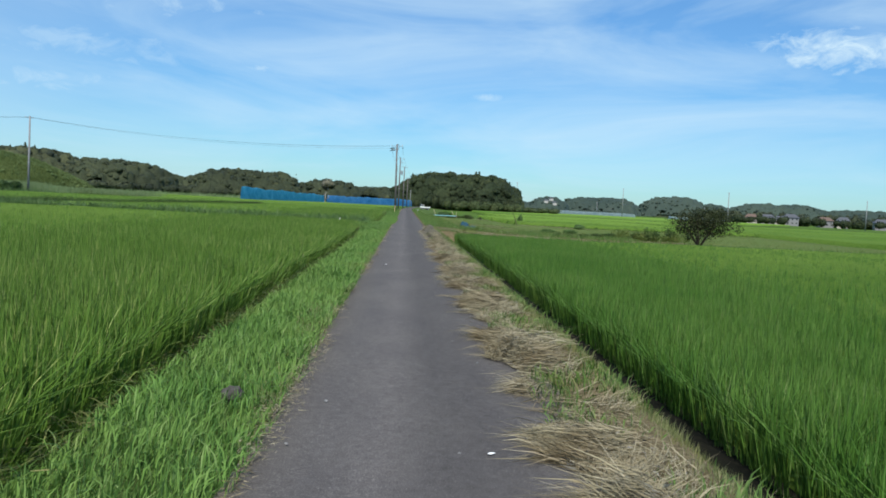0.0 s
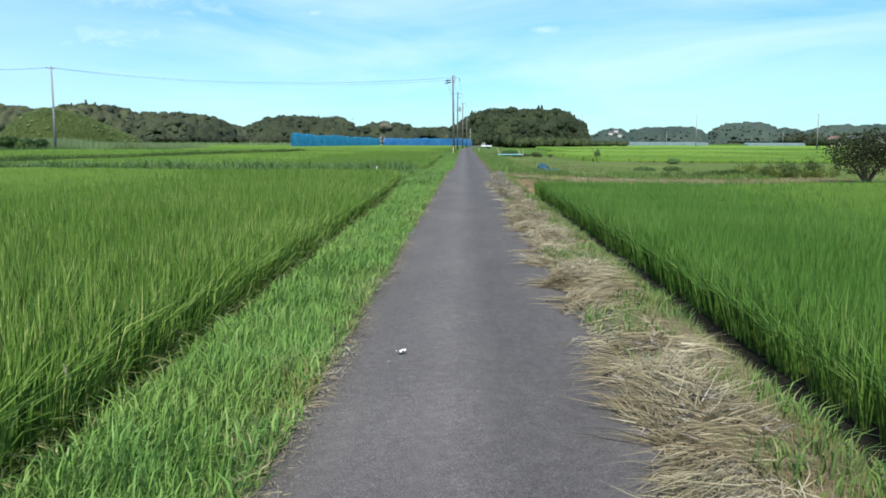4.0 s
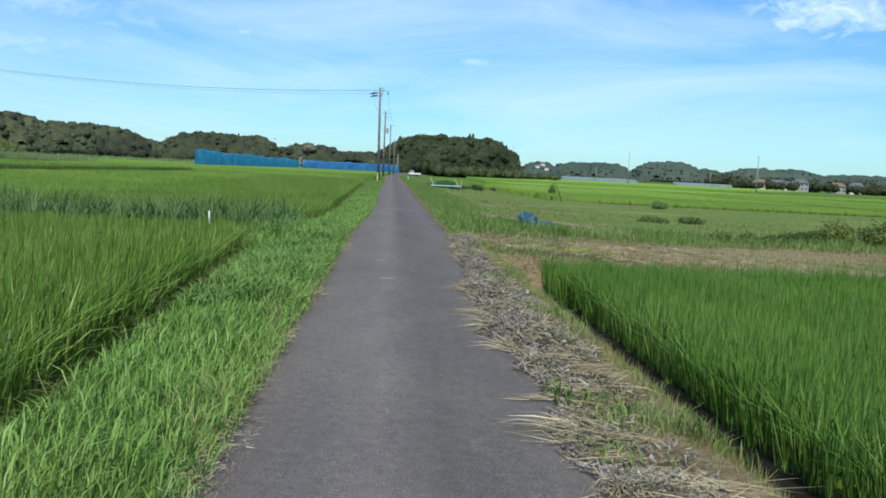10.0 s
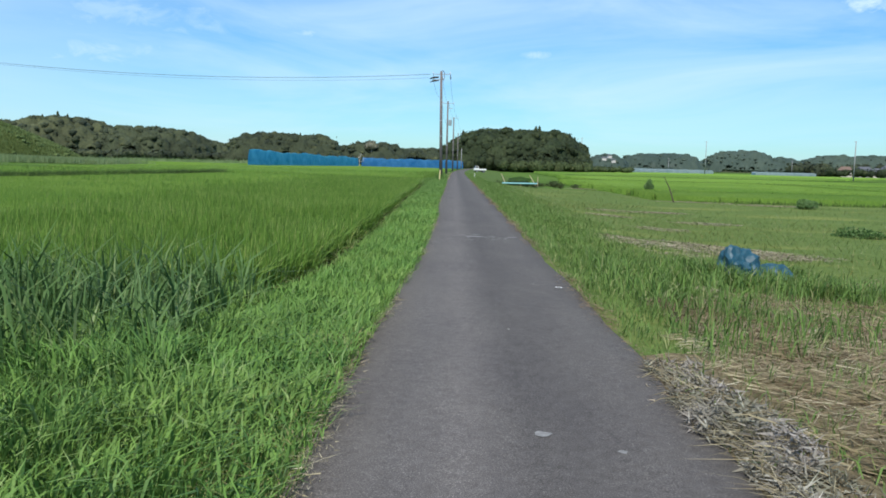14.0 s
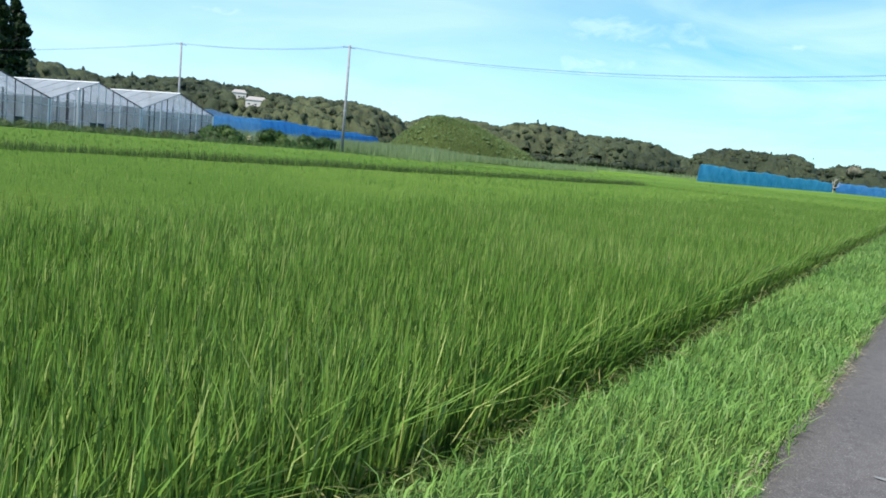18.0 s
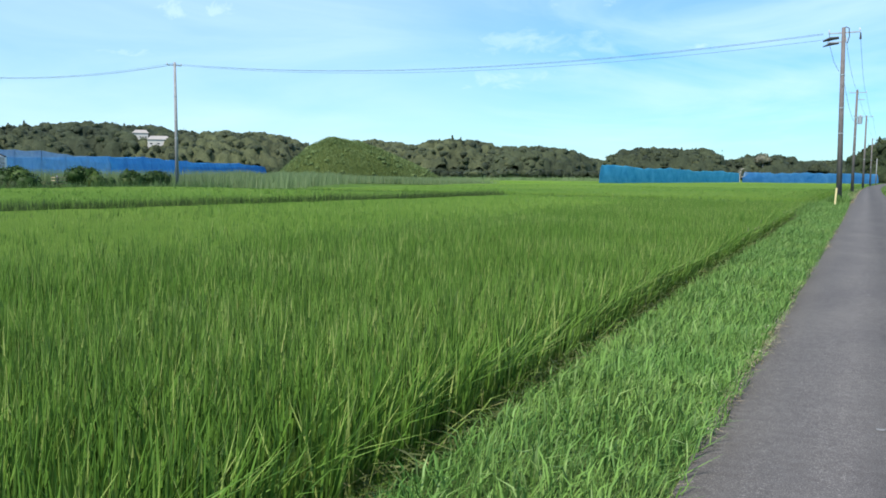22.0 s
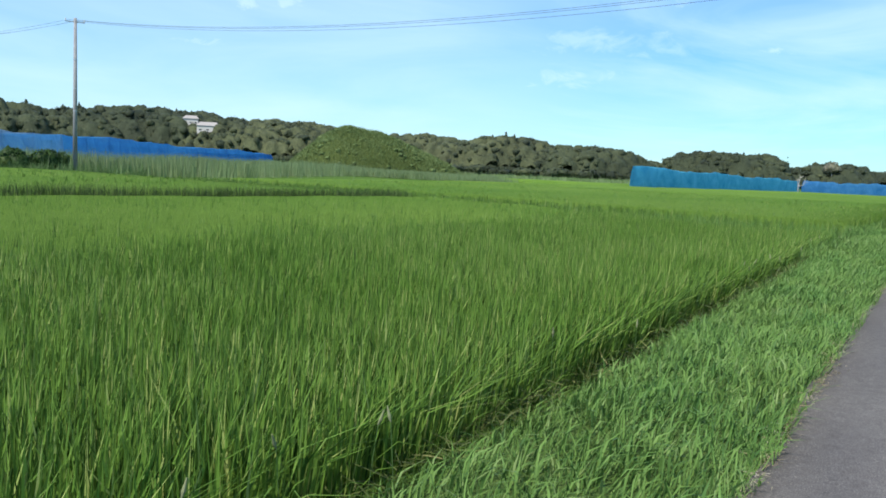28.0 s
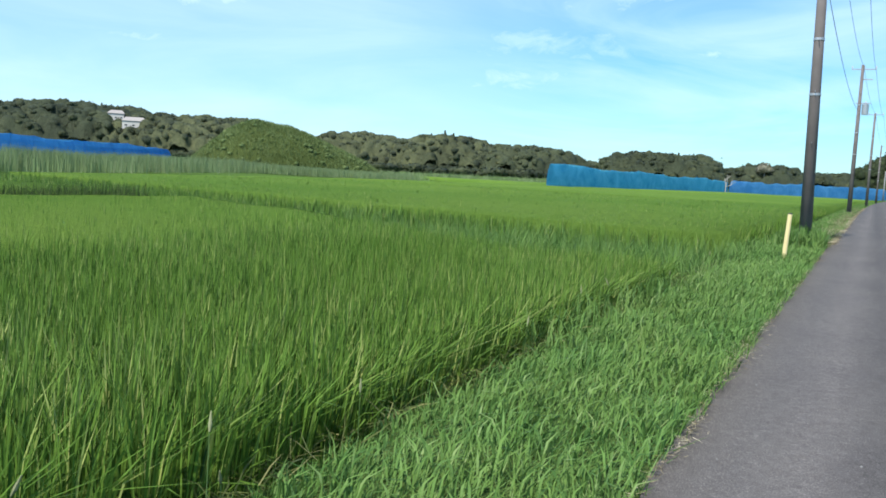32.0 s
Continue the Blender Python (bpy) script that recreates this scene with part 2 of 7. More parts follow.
m.col(m.mix(1.0, fine, big, "MULTIPLY")).bump(m.noise(9.0, 6.0, 0.75, (1.4, 0.5, 1.0)), 1.0, 0.25)
CANOPY_PALE = m.m

m = M("undergrowth_soil", rough=1.0, spec=0.05)
a = m.ramp(m.noise(7.0, 7.0, 0.65), [(0.3, (0.035, 0.045, 0.016)), (0.6, (0.070, 0.095, 0.026)), (0.8, (0.12, 0.10, 0.055))])
m.col(a).bump(m.noise(25.0, 5.0), 0.8, 0.05)
SOIL = m.m
m = M("woodland_floor", rough=1.0, spec=0.05)
a = m.ramp(m.noise(0.25, 7.0, 0.7), [(0.3, (0.040, 0.052, 0.030)), (0.6, (0.062, 0.076, 0.042)), (0.8, (0.082, 0.094, 0.050))])
m.col(a).bump(m.noise(0.6, 6.0, 0.7), 1.0, 1.5)
UNDERWOOD = m.m
m = M("verge_turf", rough=1.0, spec=0.05)
a = m.ramp(m.noise(12.0, 7.0, 0.65), [(0.3, (0.055, 0.090, 0.024)), (0.6, (0.095, 0.150, 0.040)), (0.85, (0.13, 0.15, 0.06))])
m.col(a).bump(m.noise(40.0, 5.0), 0.9, 0.05)
TURF = m.m
m = M("fallow_turf", rough=1.0, spec=0.05)
a = m.ramp(m.noise(4.5, 9.0, 0.72), [(0.3, (0.075, 0.115, 0.030)), (0.58, (0.115, 0.165, 0.046)), (0.74, (0.17, 0.17, 0.080)), (0.88, (0.27, 0.235, 0.14))])
b = m.ramp(m.noise(0.25, 5.0, 0.6, (0.5, 1.2, 1)), [(0.52, (1, 1, 1)), (0.68, (1.6, 1.3, 1.35))])
m.col(m.mix(1.0, a, b, "MULTIPLY")).bump(m.noise(28.0, 6.0, 0.7), 0.7, 0.03)
FALLOW = m.m
m = M("mown_straw_bed", rough=1.0, spec=0.05)
a = m.ramp(m.noise(14.0, 8.0, 0.7, (0.6, 1.4, 1)), [(0.28, (0.11, 0.085, 0.05)), (0.5, (0.24, 0.19, 0.11)), (0.75, (0.40, 0.33, 0.20))])
m.col(a).bump(m.noise(45.0, 6.0, 0.7), 1.0, 0.04)
STRAWBED = m.m
m = M("far_ground", rough=1.0, spec=0.05)
a = m.ramp(m.noise(0.05, 6.0), [(0.35, (0.060, 0.115, 0.022)), (0.6, (0.095, 0.165, 0.030)), (0.8, (0.12, 0.14, 0.05))])
m.col(a).bump(m.noise(2.0, 5.0), 0.6, 0.3)
GROUND = m.m

# asphalt: grey binder with pale chips, wheel-worn bands along the road, darker middle, faint stains
m = M("worn_asphalt", rough=0.92, spec=0.15)
chips = m.ramp(m.noise(115.0, 5.0, 0.8), [(0.36, (0.058, 0.055, 0.053)), (0.54, (0.116, 0.106, 0.100)), (0.64, (0.22, 0.202, 0.187)), (0.72, (0.47, 0.44, 0.405))])
sx = m.n.new("ShaderNodeSeparateXYZ")
m.l.new(m.g.outputs["Position"], sx.inputs[0])
wob = m.n.new("ShaderNodeMath"); wob.operation = "MULTIPLY_ADD"; wob.inputs[1].default_value = 0.35
m.l.new(m.noise(0.35, 4.0), wob.inputs[0]); m.l.new(sx.outputs["X"], wob.inputs[2])
band = m.n.new("ShaderNodeMapRange")
band.inputs["From Min"].default_value, band.inputs["From Max"].default_value = -0.9, 1.9
m.l.new(wob.outputs[0], band.inputs[0])
bands = m.ramp(band.outputs[0], [(0.0, (1.12, 1.1, 1.06)), (0.22, (1.06, 1.06, 1.07)), (0.36, (1.22, 1.21, 1.22)), (0.50, (0.86, 0.86, 0.87)), (0.66, (0.92, 0.92, 0.93)), (0.8, (1.05, 1.05, 1.05)), (1.0, (0.98, 0.98, 0.97))])
stain = m.mix(1.0, m.ramp(m.noise(1.1, 6.0, 0.6, (1.0, 0.45, 1.0)), [(0.3, (0.84, 0.84, 0.86)), (0.7, (1.1, 1.1, 1.08))]), m.ramp(m.noise(13.0, 5.0, 0.7), [(0.32, (0.84, 0.83, 0.82)), (0.68, (1.14, 1.14, 1.14))]), "MULTIPLY")
m.col(m.mix(1.0, m.mix(1.0, chips, bands, "MULTIPLY"), stain, "MULTIPLY")).bump(m.noise(170.0, 3.0, 0.7), 0.7, 0.004)
ASPHALT = m.m


def plain(name, c, rough=0.6, metal=0.0, vary=0.18, scale=3.0, bump=0.0, spec=0.3):
    m = M(name, rough=rough, metal=metal, spec=spec)
    lo, hi = tuple(v * (1 - vary) for v in c), tuple(min(1.0, v * (1 + vary)) for v in c)
    m.col(m.mix(m.noise(scale * 6, 4.0, 0.7, world=False), m.ramp(m.noise(scale, 5.0, world=False), [(0.3, lo), (0.7, hi)]), c))
    if bump:
        m.bump(m.noise(scale * 10, 4.0, world=False), bump, 0.01)
    return m.m


CONCRETE = plain("weathered_concrete", (0.26, 0.26, 0.265), 0.9, vary=0.25, bump=0.3)
POLE_DARK = plain("aged_brown_pole", (0.150, 0.132, 0.128), 0.85, vary=0.3, scale=2.0, bump=0.3)
STEEL = plain("galvanised_steel", (0.45, 0.46, 0.48), 0.45, 0.7)
DARK_METAL = plain("dark_fitting", (0.05, 0.05, 0.055), 0.6, 0.2)
PORCELAIN = plain("grey_porcelain", (0.55, 0.56, 0.58), 0.3)
CABLE = plain("black_cable", (0.06, 0.06, 0.07), 0.6)
WHITE = plain("white_paint", (0.78, 0.78, 0.76), 0.4, vary=0.06)
CREAM = plain("cream_yellow_plastic", (0.72, 0.60, 0.30), 0.55, vary=0.1)
RUBBER = plain("tyre_rubber", (0.025, 0.025, 0.025), 0.9)
GLASS_DARK = plain("dark_glass", (0.03, 0.04, 0.05), 0.1, vary=0.05)
RED_LENS = plain("red_lens", (0.35, 0.03, 0.02), 0.3)
BARK = plain("bark", (0.085, 0.065, 0.05), 0.95, vary=0.35, bump=0.6)
BARK_PALE = plain("bleached_bark", (0.42, 0.39, 0.34), 0.95, vary=0.2, bump=0.4)
TEAL = plain("pale_teal_pipe", (0.22, 0.46, 0.48), 0.5)
STAKE = plain("pale_wood_stake", (0.48, 0.40, 0.26), 0.85)
TILE_ROOF = plain("grey_roof_tile", (0.10, 0.105, 0.115), 0.6, scale=0.8)
TILE_BROWN = plain("brown_roof_tile", (0.16, 0.11, 0.085), 0.7, scale=0.8)
ROOF_PALE = plain("faded_roof_tile", (0.34, 0.31, 0.29), 0.8, scale=0.8)
WALL_PALE = plain("pale_stucco", (0.54, 0.51, 0.47), 0.85, vary=0.08, scale=0.6)
STONE = plain("grey_stone", (0.075, 0.07, 0.062), 0.9, vary=0.4, scale=8, bump=0.5)
PAPER = plain("white_paper", (0.80, 0.80, 0.78), 0.8, vary=0.04)
# wet mud taken near black: the ditch's deep shade is in its colour
SHADED_MUD = plain("wet_shaded_ditch_mud", (0.012, 0.012, 0.008), 0.95, vary=0.4, scale=2.0, bump=0.4, spec=0.1)
SCUFF = plain("pale_scuffed_asphalt", (0.21, 0.206, 0.20), 0.9, vary=0.5, scale=24)
SEED = plain("pale_seed_head", (0.22, 0.235, 0.12), 0.9)


def net_material(name, dark, light, clear):
    m = M(name, rough=0.8, spec=0.1)
    folds = m.noise(0.5, 6.0, 0.65, (1, 1, 0.8), distort=0.8)
    m.col(m.ramp(folds, [(0.3, dark), (0.7, light)]))
    m.pass_light(0.72)
    mixed = m.n["Material Output"].inputs["Surface"].links[0].from_socket
    t = m.n.new("ShaderNodeBsdfTransparent")
    x = m.n.new("ShaderNodeMixShader")
    x.inputs[0].default_value = clear
    m.l.new(mixed, x.inputs[1]); m.l.new(t.outputs[0], x.inputs[2])
    m.l.new(x.outputs[0], m.n["Material Output"].inputs["Surface"])
    return m.m


NET_BLUE = net_material("blue_net", (0.060, 0.34, 0.54), (0.17, 0.55, 0.74), 0.12)
NET_SKY = net_material("pale_blue_net", (0.06, 0.28, 0.56), (0.17, 0.46, 0.76), 0.14)
NET_ROYAL = net_material("royal_blue_net", (0.03, 0.20, 0.53), (0.08, 0.34, 0.70), 0.22)
NET_FADED = net_material("faded_blue_net", (0.10, 0.22, 0.42), (0.24, 0.40, 0.62), 0.42)
NET_GREEN = net_material("dark_green_net", (0.02, 0.06, 0.03), (0.04, 0.10, 0.05), 0.4)
TARP = plain("blue_tarp", (0.018, 0.072, 0.105), 0.45, vary=0.45, scale=4.0, bump=0.4)
FILM = net_material("greenhouse_film", (0.22, 0.26, 0.27), (0.46, 0.52, 0.54), 0.55)
FILM_LOW = net_material("dim_side_glass", (0.16, 0.19, 0.19), (0.36, 0.40, 0.40), 0.68)
FILM_ROOF = net_material("greenhouse_roof_film", (0.48, 0.52, 0.55), (0.72, 0.76, 0.80), 0.24)
FILM_BACK = net_material("whitened_back_film", (0.26, 0.30, 0.30), (0.52, 0.57, 0.57), 0.06)
TUNNEL = net_material("tunnel_film", (0.30, 0.42, 0.46), (0.55, 0.64, 0.66), 0.1)

# ---- builders ----
def mesh_of(name, verts, quads, tris, material):
    """A mesh from arrays of corners, four-sided and three-sided faces."""
    me = bpy.data.meshes.new(name)
    verts = np.asarray(verts, np.float32).reshape(-1, 3)
    quads = np.asarray(quads, np.int32).reshape(-1, 4)
    tris = np.asarray(tris, np.int32).reshape(-1, 3)
    nq, nt = len(quads), len(tris)
    me.vertices.add(len(verts))
    me.vertices.foreach_set("co", verts.ravel())
    me.loops.add(nq * 4 + nt * 3)
    me.loops.foreach_set("vertex_index", np.concatenate([quads.ravel(), tris.ravel()]))
    me.polygons.add(nq + nt)
    me.polygons.foreach_set("loop_start", np.concatenate([np.arange(nq) * 4, nq * 4 + np.arange(nt) * 3]))
    me.polygons.foreach_set("loop_total", np.concatenate([np.full(nq, 4), np.full(nt, 3)]))
    me.update(calc_edges=True)
    me.materials.append(material)
    return me


def stuff(name, verts, quads, tris, material, label, category, kind="stuff"):
    return tagged(new(name, mesh_of(name, verts, quads, tris, material)), label, category, kind=kind)


def finish(bm, name, material, smooth=False):
    me = bpy.data.meshes.new(name)
    bmesh.ops.recalc_face_normals(bm, faces=bm.faces)
    if smooth:
        for f in bm.faces:
            f.smooth = True
    bm.to_mesh(me)
    bm.free()
    me.materials.append(material)
    return me


def part(name, bm, material, parent, label="", smooth=False):
    ob = new(name, finish(bm, name, material, smooth))
    ob.parent = parent
    return tagged(ob, label)


def thing(name, x, y, z, label, category, group="", turn=0.0):
    ob = new(name)
    ob.matrix_world = pose(x, y, z, 0, 0, turn)
    return tagged(ob, label, category, group)


def box(bm, cx, cy, cz, sx, sy, sz, bevel=0.0, m=None):
    mat = Matrix.Translation((cx, cy, cz)) @ (m or Matrix()) @ Matrix.Diagonal((sx, sy, sz, 1))
    made = bmesh.ops.create_cube(bm, size=1, matrix=mat)
    if bevel:
        edges = list({e for v in made["verts"] for e in v.link_edges})
        bmesh.ops.bevel(bm, geom=edges, offset=bevel, segments=2, affect="EDGES")
    return bm


def rod(bm, a, b, r0, r1=None, sides=10, caps=True):
    a, b = Vector(a), Vector(b)
    d = b - a
    mat = Matrix.Translation((a + b) / 2) @ d.to_track_quat("Z", "Y").to_matrix().to_4x4()
    bmesh.ops.create_cone(bm, cap_ends=caps, segments=sides, radius1=r0, radius2=r0 if r1 is None else r1, depth=d.length, matrix=mat)
    return bm


def tube(bm, pts, r, sides=6):
    """One connected tube along the points."""
    pts = [Vector(p) for p in pts]
    rings = []
    for k, p in enumerate(pts):
        d = (pts[min(k + 1, len(pts) - 1)] - pts[max(k - 1, 0)]).normalized()
        s = d.cross(Vector((0, 0, 1)) if abs(d.z) < 0.95 else Vector((1, 0, 0))).normalized()
        t = d.cross(s)
        rings.append([bm.verts.new(p + (s * math.cos(6.2832 * j / sides) + t * math.sin(6.2832 * j / sides)) * r) for j in range(sides)])
    for a, b in zip(rings, rings[1:]):
        for j in range(sides):
            bm.faces.new((a[j], a[(j + 1) % sides], b[(j + 1) % sides], b[j]))
    return bm


rng = np.random.default_rng(7)


def blades(base, height, width, lean, way, bend=0.35, fine=True):
    """Leaf blades: arching tapered strips. base: N x 3, way: heading of the lean in radians."""
    n = len(base)
    d = np.stack([np.cos(way), np.sin(way), np.zeros(n)], 1)
    face = way + np.pi / 2 + rng.normal(0, 0.7, n)
    s = np.stack([np.cos(face), np.sin(face), np.zeros(n)], 1) * (width / 2)[:, None]
    up = np.array([0, 0, 1.0])
    h, l = height[:, None], (height * lean)[:, None]
    tip = base + up * h * (1 - 0.25 * np.minimum(lean, 1.2)[:, None]) + d * l
    i = np.arange(n, dtype=np.int32)
    if not fine:
        v = np.stack([base - s, base + s, tip], 1).reshape(-1, 3)
        return v, np.zeros((0, 4), np.int32), np.stack([3 * i, 3 * i + 1, 3 * i + 2], 1)
    mid = base + up * h * 0.62 + d * l * bend
    v = np.stack([base - s * 0.7, base + s * 0.7, mid + s, mid - s, tip], 1).reshape(-1, 3)
    k = 5 * i
    return v, np.stack([k, k + 1, k + 2, k + 3], 1), np.stack([k + 3, k + 2, k + 4], 1)


def gather(sets):
    vs, qs, ts, off = [], [], [], 0
    for v, q, t in sets:
        vs.append(v); qs.append(q + off); ts.append(t + off); off += len(v)
    return np.concatenate(vs), np.concatenate(qs), np.concatenate(ts)


def swell(x, y, s=1.0):
    """A smooth unevenness of about -1 to 1."""
    return (np.sin(x * 0.9 * s + 1.3 * np.sin(y * 0.53 * s)) + np.sin(y * 0.71 * s + 1.7 * np.sin(x * 0.37 * s + 2)) + np.sin((x + y) * 1.9 * s + 0.5)) / 3


# the road bends gently to its right beyond the last field
def bend_x(y):
    return np.where(np.asarray(y, float) > 165, 1.6e-4 * (np.maximum(y, 165) - 165.0) ** 2, 0.0)


# how the verge's two edges wander: where the turf ends above the paddy, and where the asphalt begins
turf_end = lambda y: np.interp(y, [0, 36, 44, 52, 56, 61, 70, 75, 86, 100, 112, 125, 180], [-2.1, -2.1, -2.36, -2.68, -2.85, -2.07, -2.02, -2.1, -2.3, -2.38, -2.55, -2.6, -2.39])
road_end = lambda y: np.interp(y, [0, 56, 62, 74, 80, 110, 130, 150], [-0.9, -0.95, -0.74, -0.70, -0.84, -0.85, -0.98, -0.9])


def wander(x, y):
    """Carries a straight verge onto the real, slightly wandering one."""
    x = np.asarray(x, float)
    a = np.clip((x + 12) / 6, 0, 1) * np.clip((-1.0 - x) / 1.2, 0, 1)
    b = np.clip((x + 1.9) / 1.0, 0, 1) * np.clip(-x / 0.8, 0, 1)
    return x + (turf_end(y) + 2.39) * a + (road_end(y) + 0.9) * b


def wandered(v, q, t):
    v = np.array(v, float)
    v[:, 0] = wander(v[:, 0], v[:, 1])
    return v, q, t


PADDY = -0.35          # level of the paddy mud
LOW = -0.90            # level of the lower paddies beyond the ditch
RICE_TOP = 0.38
LOW_TOP = -0.16


def sheet(name, corners, nu, nv, zfun, material, label, category, kind="stuff"):
    """A four-cornered sheet whose heights follow zfun."""
    u, v = np.meshgrid(np.linspace(0, 1, nu), np.linspace(0, 1, nv), indexing="ij")
    c = np.array(corners, float)
    xy = (c[0][None, None] * ((1 - u) * (1 - v))[..., None] + c[1] * (u * (1 - v))[..., None] + c[2] * (u * v)[..., None] + c[3] * ((1 - u) * v)[..., None])
    x, y = xy[..., 0].ravel(), xy[..., 1].ravel()
    verts = np.stack([x, y, zfun(x, y)], 1)
    i = (np.arange(nu - 1)[:, None] * nv + np.arange(nv - 1)[None]).ravel()
    quads = np.stack([i, i + nv, i + nv + 1, i + 1], 1)
    ob = stuff(name, verts, quads, [], material, label, category, kind)
    ob.data.polygons.foreach_set("use_smooth", np.ones(len(quads), bool))
    return ob


# ---- ground, road and verges ----
gxs = np.array([-3500, -1800, -900, -400, -150, -50, -10, 0.1, 0.4, 10, 50, 150, 400, 900, 1800, 3500.0])
gys = np.concatenate([np.linspace(-900, -50, 8), np.linspace(0, 600, 30), np.linspace(700, 4000, 16)])
GX, GY = np.meshgrid(gxs, gys, indexing="ij")
GZ = np.where(GX < 0.2, PADDY - 0.05, LOW - 0.05)
i = (np.arange(len(gxs) - 1)[:, None] * len(gys) + np.arange(len(gys) - 1)[None]).ravel()
stuff("ground", np.stack([GX.ravel(), GY.ravel(), GZ.ravel()], 1), np.stack([i, i + len(gys), i + len(gys) + 1, i + 1], 1), [], GROUND,
      "flat green farmland reaching the horizon", "ground", "structure")


def strip(name, profile, y0, y1, step, material, label, category, wave=None):
    """A strip along the road: profile gives (x, z) pairs from one side to the other."""
    ys = np.arange(y0, y1 + step, step)
    p = np.array(profile, float)
    X = p[:, 0][None] + bend_x(ys)[:, None]
    Z = np.repeat(p[:, 1][None], len(ys), 0)
    if wave:
        X, Z = wave(X, Z, ys[:, None] + 0 * X)
    n = len(p)
    verts = np.stack([X, ys[:, None] + 0 * X, Z], 2).reshape(-1, 3)
    i = (np.arange(len(ys) - 1)[:, None] * n + np.arange(n - 1)[None]).ravel()
    quads = np.stack([i, i + 1, i + n + 1, i + n], 1)
    ob = stuff(name, verts, quads, [], material, label, category, "structure")
    ob.data.polygons.foreach_set("use_smooth", np.ones(len(quads), bool))
    return ob


def road_wave(X, Z, Y):
    edge = np.abs(X - bend_x(Y) - 0.25) > 1.05
    X = X + np.where(edge, 0.05 * swell(Y * 1.3, X * 3) + 0.03 * swell(Y * 5.1, X), 0)
    return wander(X, Y), Z + 0.012 * swell(Y * 0.5, X * 1.5)


strip("road", [(-0.93, -0.06), (-0.9, 0.0), (-0.45, 0.015), (0.25, 0.025), (0.95, 0.015), (1.42, 0.0), (1.46, -0.06)], -30, 420, 0.5, ASPHALT,
      "narrow grey asphalt farm road with worn wheel bands", "road", road_wave)
uneven = lambda X, Z, Y: (X, Z + 0.03 * swell(Y * 1.1, X * 2.3))
strip("verge_bank", [(-3.0, -0.42), (-2.65, -0.36), (-2.45, -0.16), (-2.2, -0.07), (-1.6, -0.035), (-0.86, -0.03)], -30, 420, 0.4, TURF,
      "grassy bank sloping from the road to the paddy", "verge", lambda X, Z, Y: (wander(X, Y), Z + 0.03 * swell(Y * 1.1, X * 2.3)))
closing = lambda X, Z, Y: (X, np.where(Y > 52.3, np.maximum(Z, -0.10 * np.clip((X - 1.9) / 0.3, 0, 1) - 0.03), Z) + 0.03 * swell(Y * 1.1, X * 2.3))
strip("mown_bank", [(1.40, -0.03), (1.7, 0.03), (1.95, 0.02), (2.15, -0.08), (2.35, -0.35)], -30, 55.4, 0.4, STRAWBED,
      "mown bank strewn with dry cut grass above a ditch", "verge", closing)
strip("ditch", [(2.34, -0.345), (2.5, -0.70), (2.62, -0.86), (3.1, -0.905), (3.6, -0.90), (4.2, -0.885)], -30, 53.2, 0.4, SHADED_MUD,
      "muddy ditch with its shade put into the colour, between the bank and the paddy", "ditch", uneven)
strip("fallow_bank", [(1.40, -0.03), (2.0, -0.04), (3.0, -0.10), (4.5, -0.24), (7.0, -0.42), (12.0, -0.52), (18.0, -0.57), (23.0, -0.60), (34.0, -0.61), (46.0, -0.62), (47.0, -0.95)], 55.0, 104, 0.5, FALLOW,
      "rough weedy fallow ground sloping from the road", "verge", uneven)
strip("fallow_bank", [(1.40, -0.03), (2.0, -0.04), (3.0, -0.10), (4.5, -0.24), (7.0, -0.42), (12.0, -0.52), (13.6, -0.54), (14.6, -0.95)], 104.0, 125, 0.5, FALLOW,
      "narrow weedy strip between the road and the rice", "verge", uneven)
strip("far_bank", [(1.40, -0.03), (2.2, -0.05), (4.0, -0.25), (7.0, -0.55), (11.0, -0.97)], 125, 420, 1.0, TURF,
      "grassy bank beside the far road", "verge", uneven)

# ---- rice fields ----
# the long bund that runs slightly towards the road
bund_x = lambda y: -38.4 + 0.1075 * (y + 25)
canopy_z = lambda top, amp: (lambda x, y: top + amp * swell(x * 0.9, y * 0.8) + amp * 0.6 * swell(x * 0.13, y * 0.11))


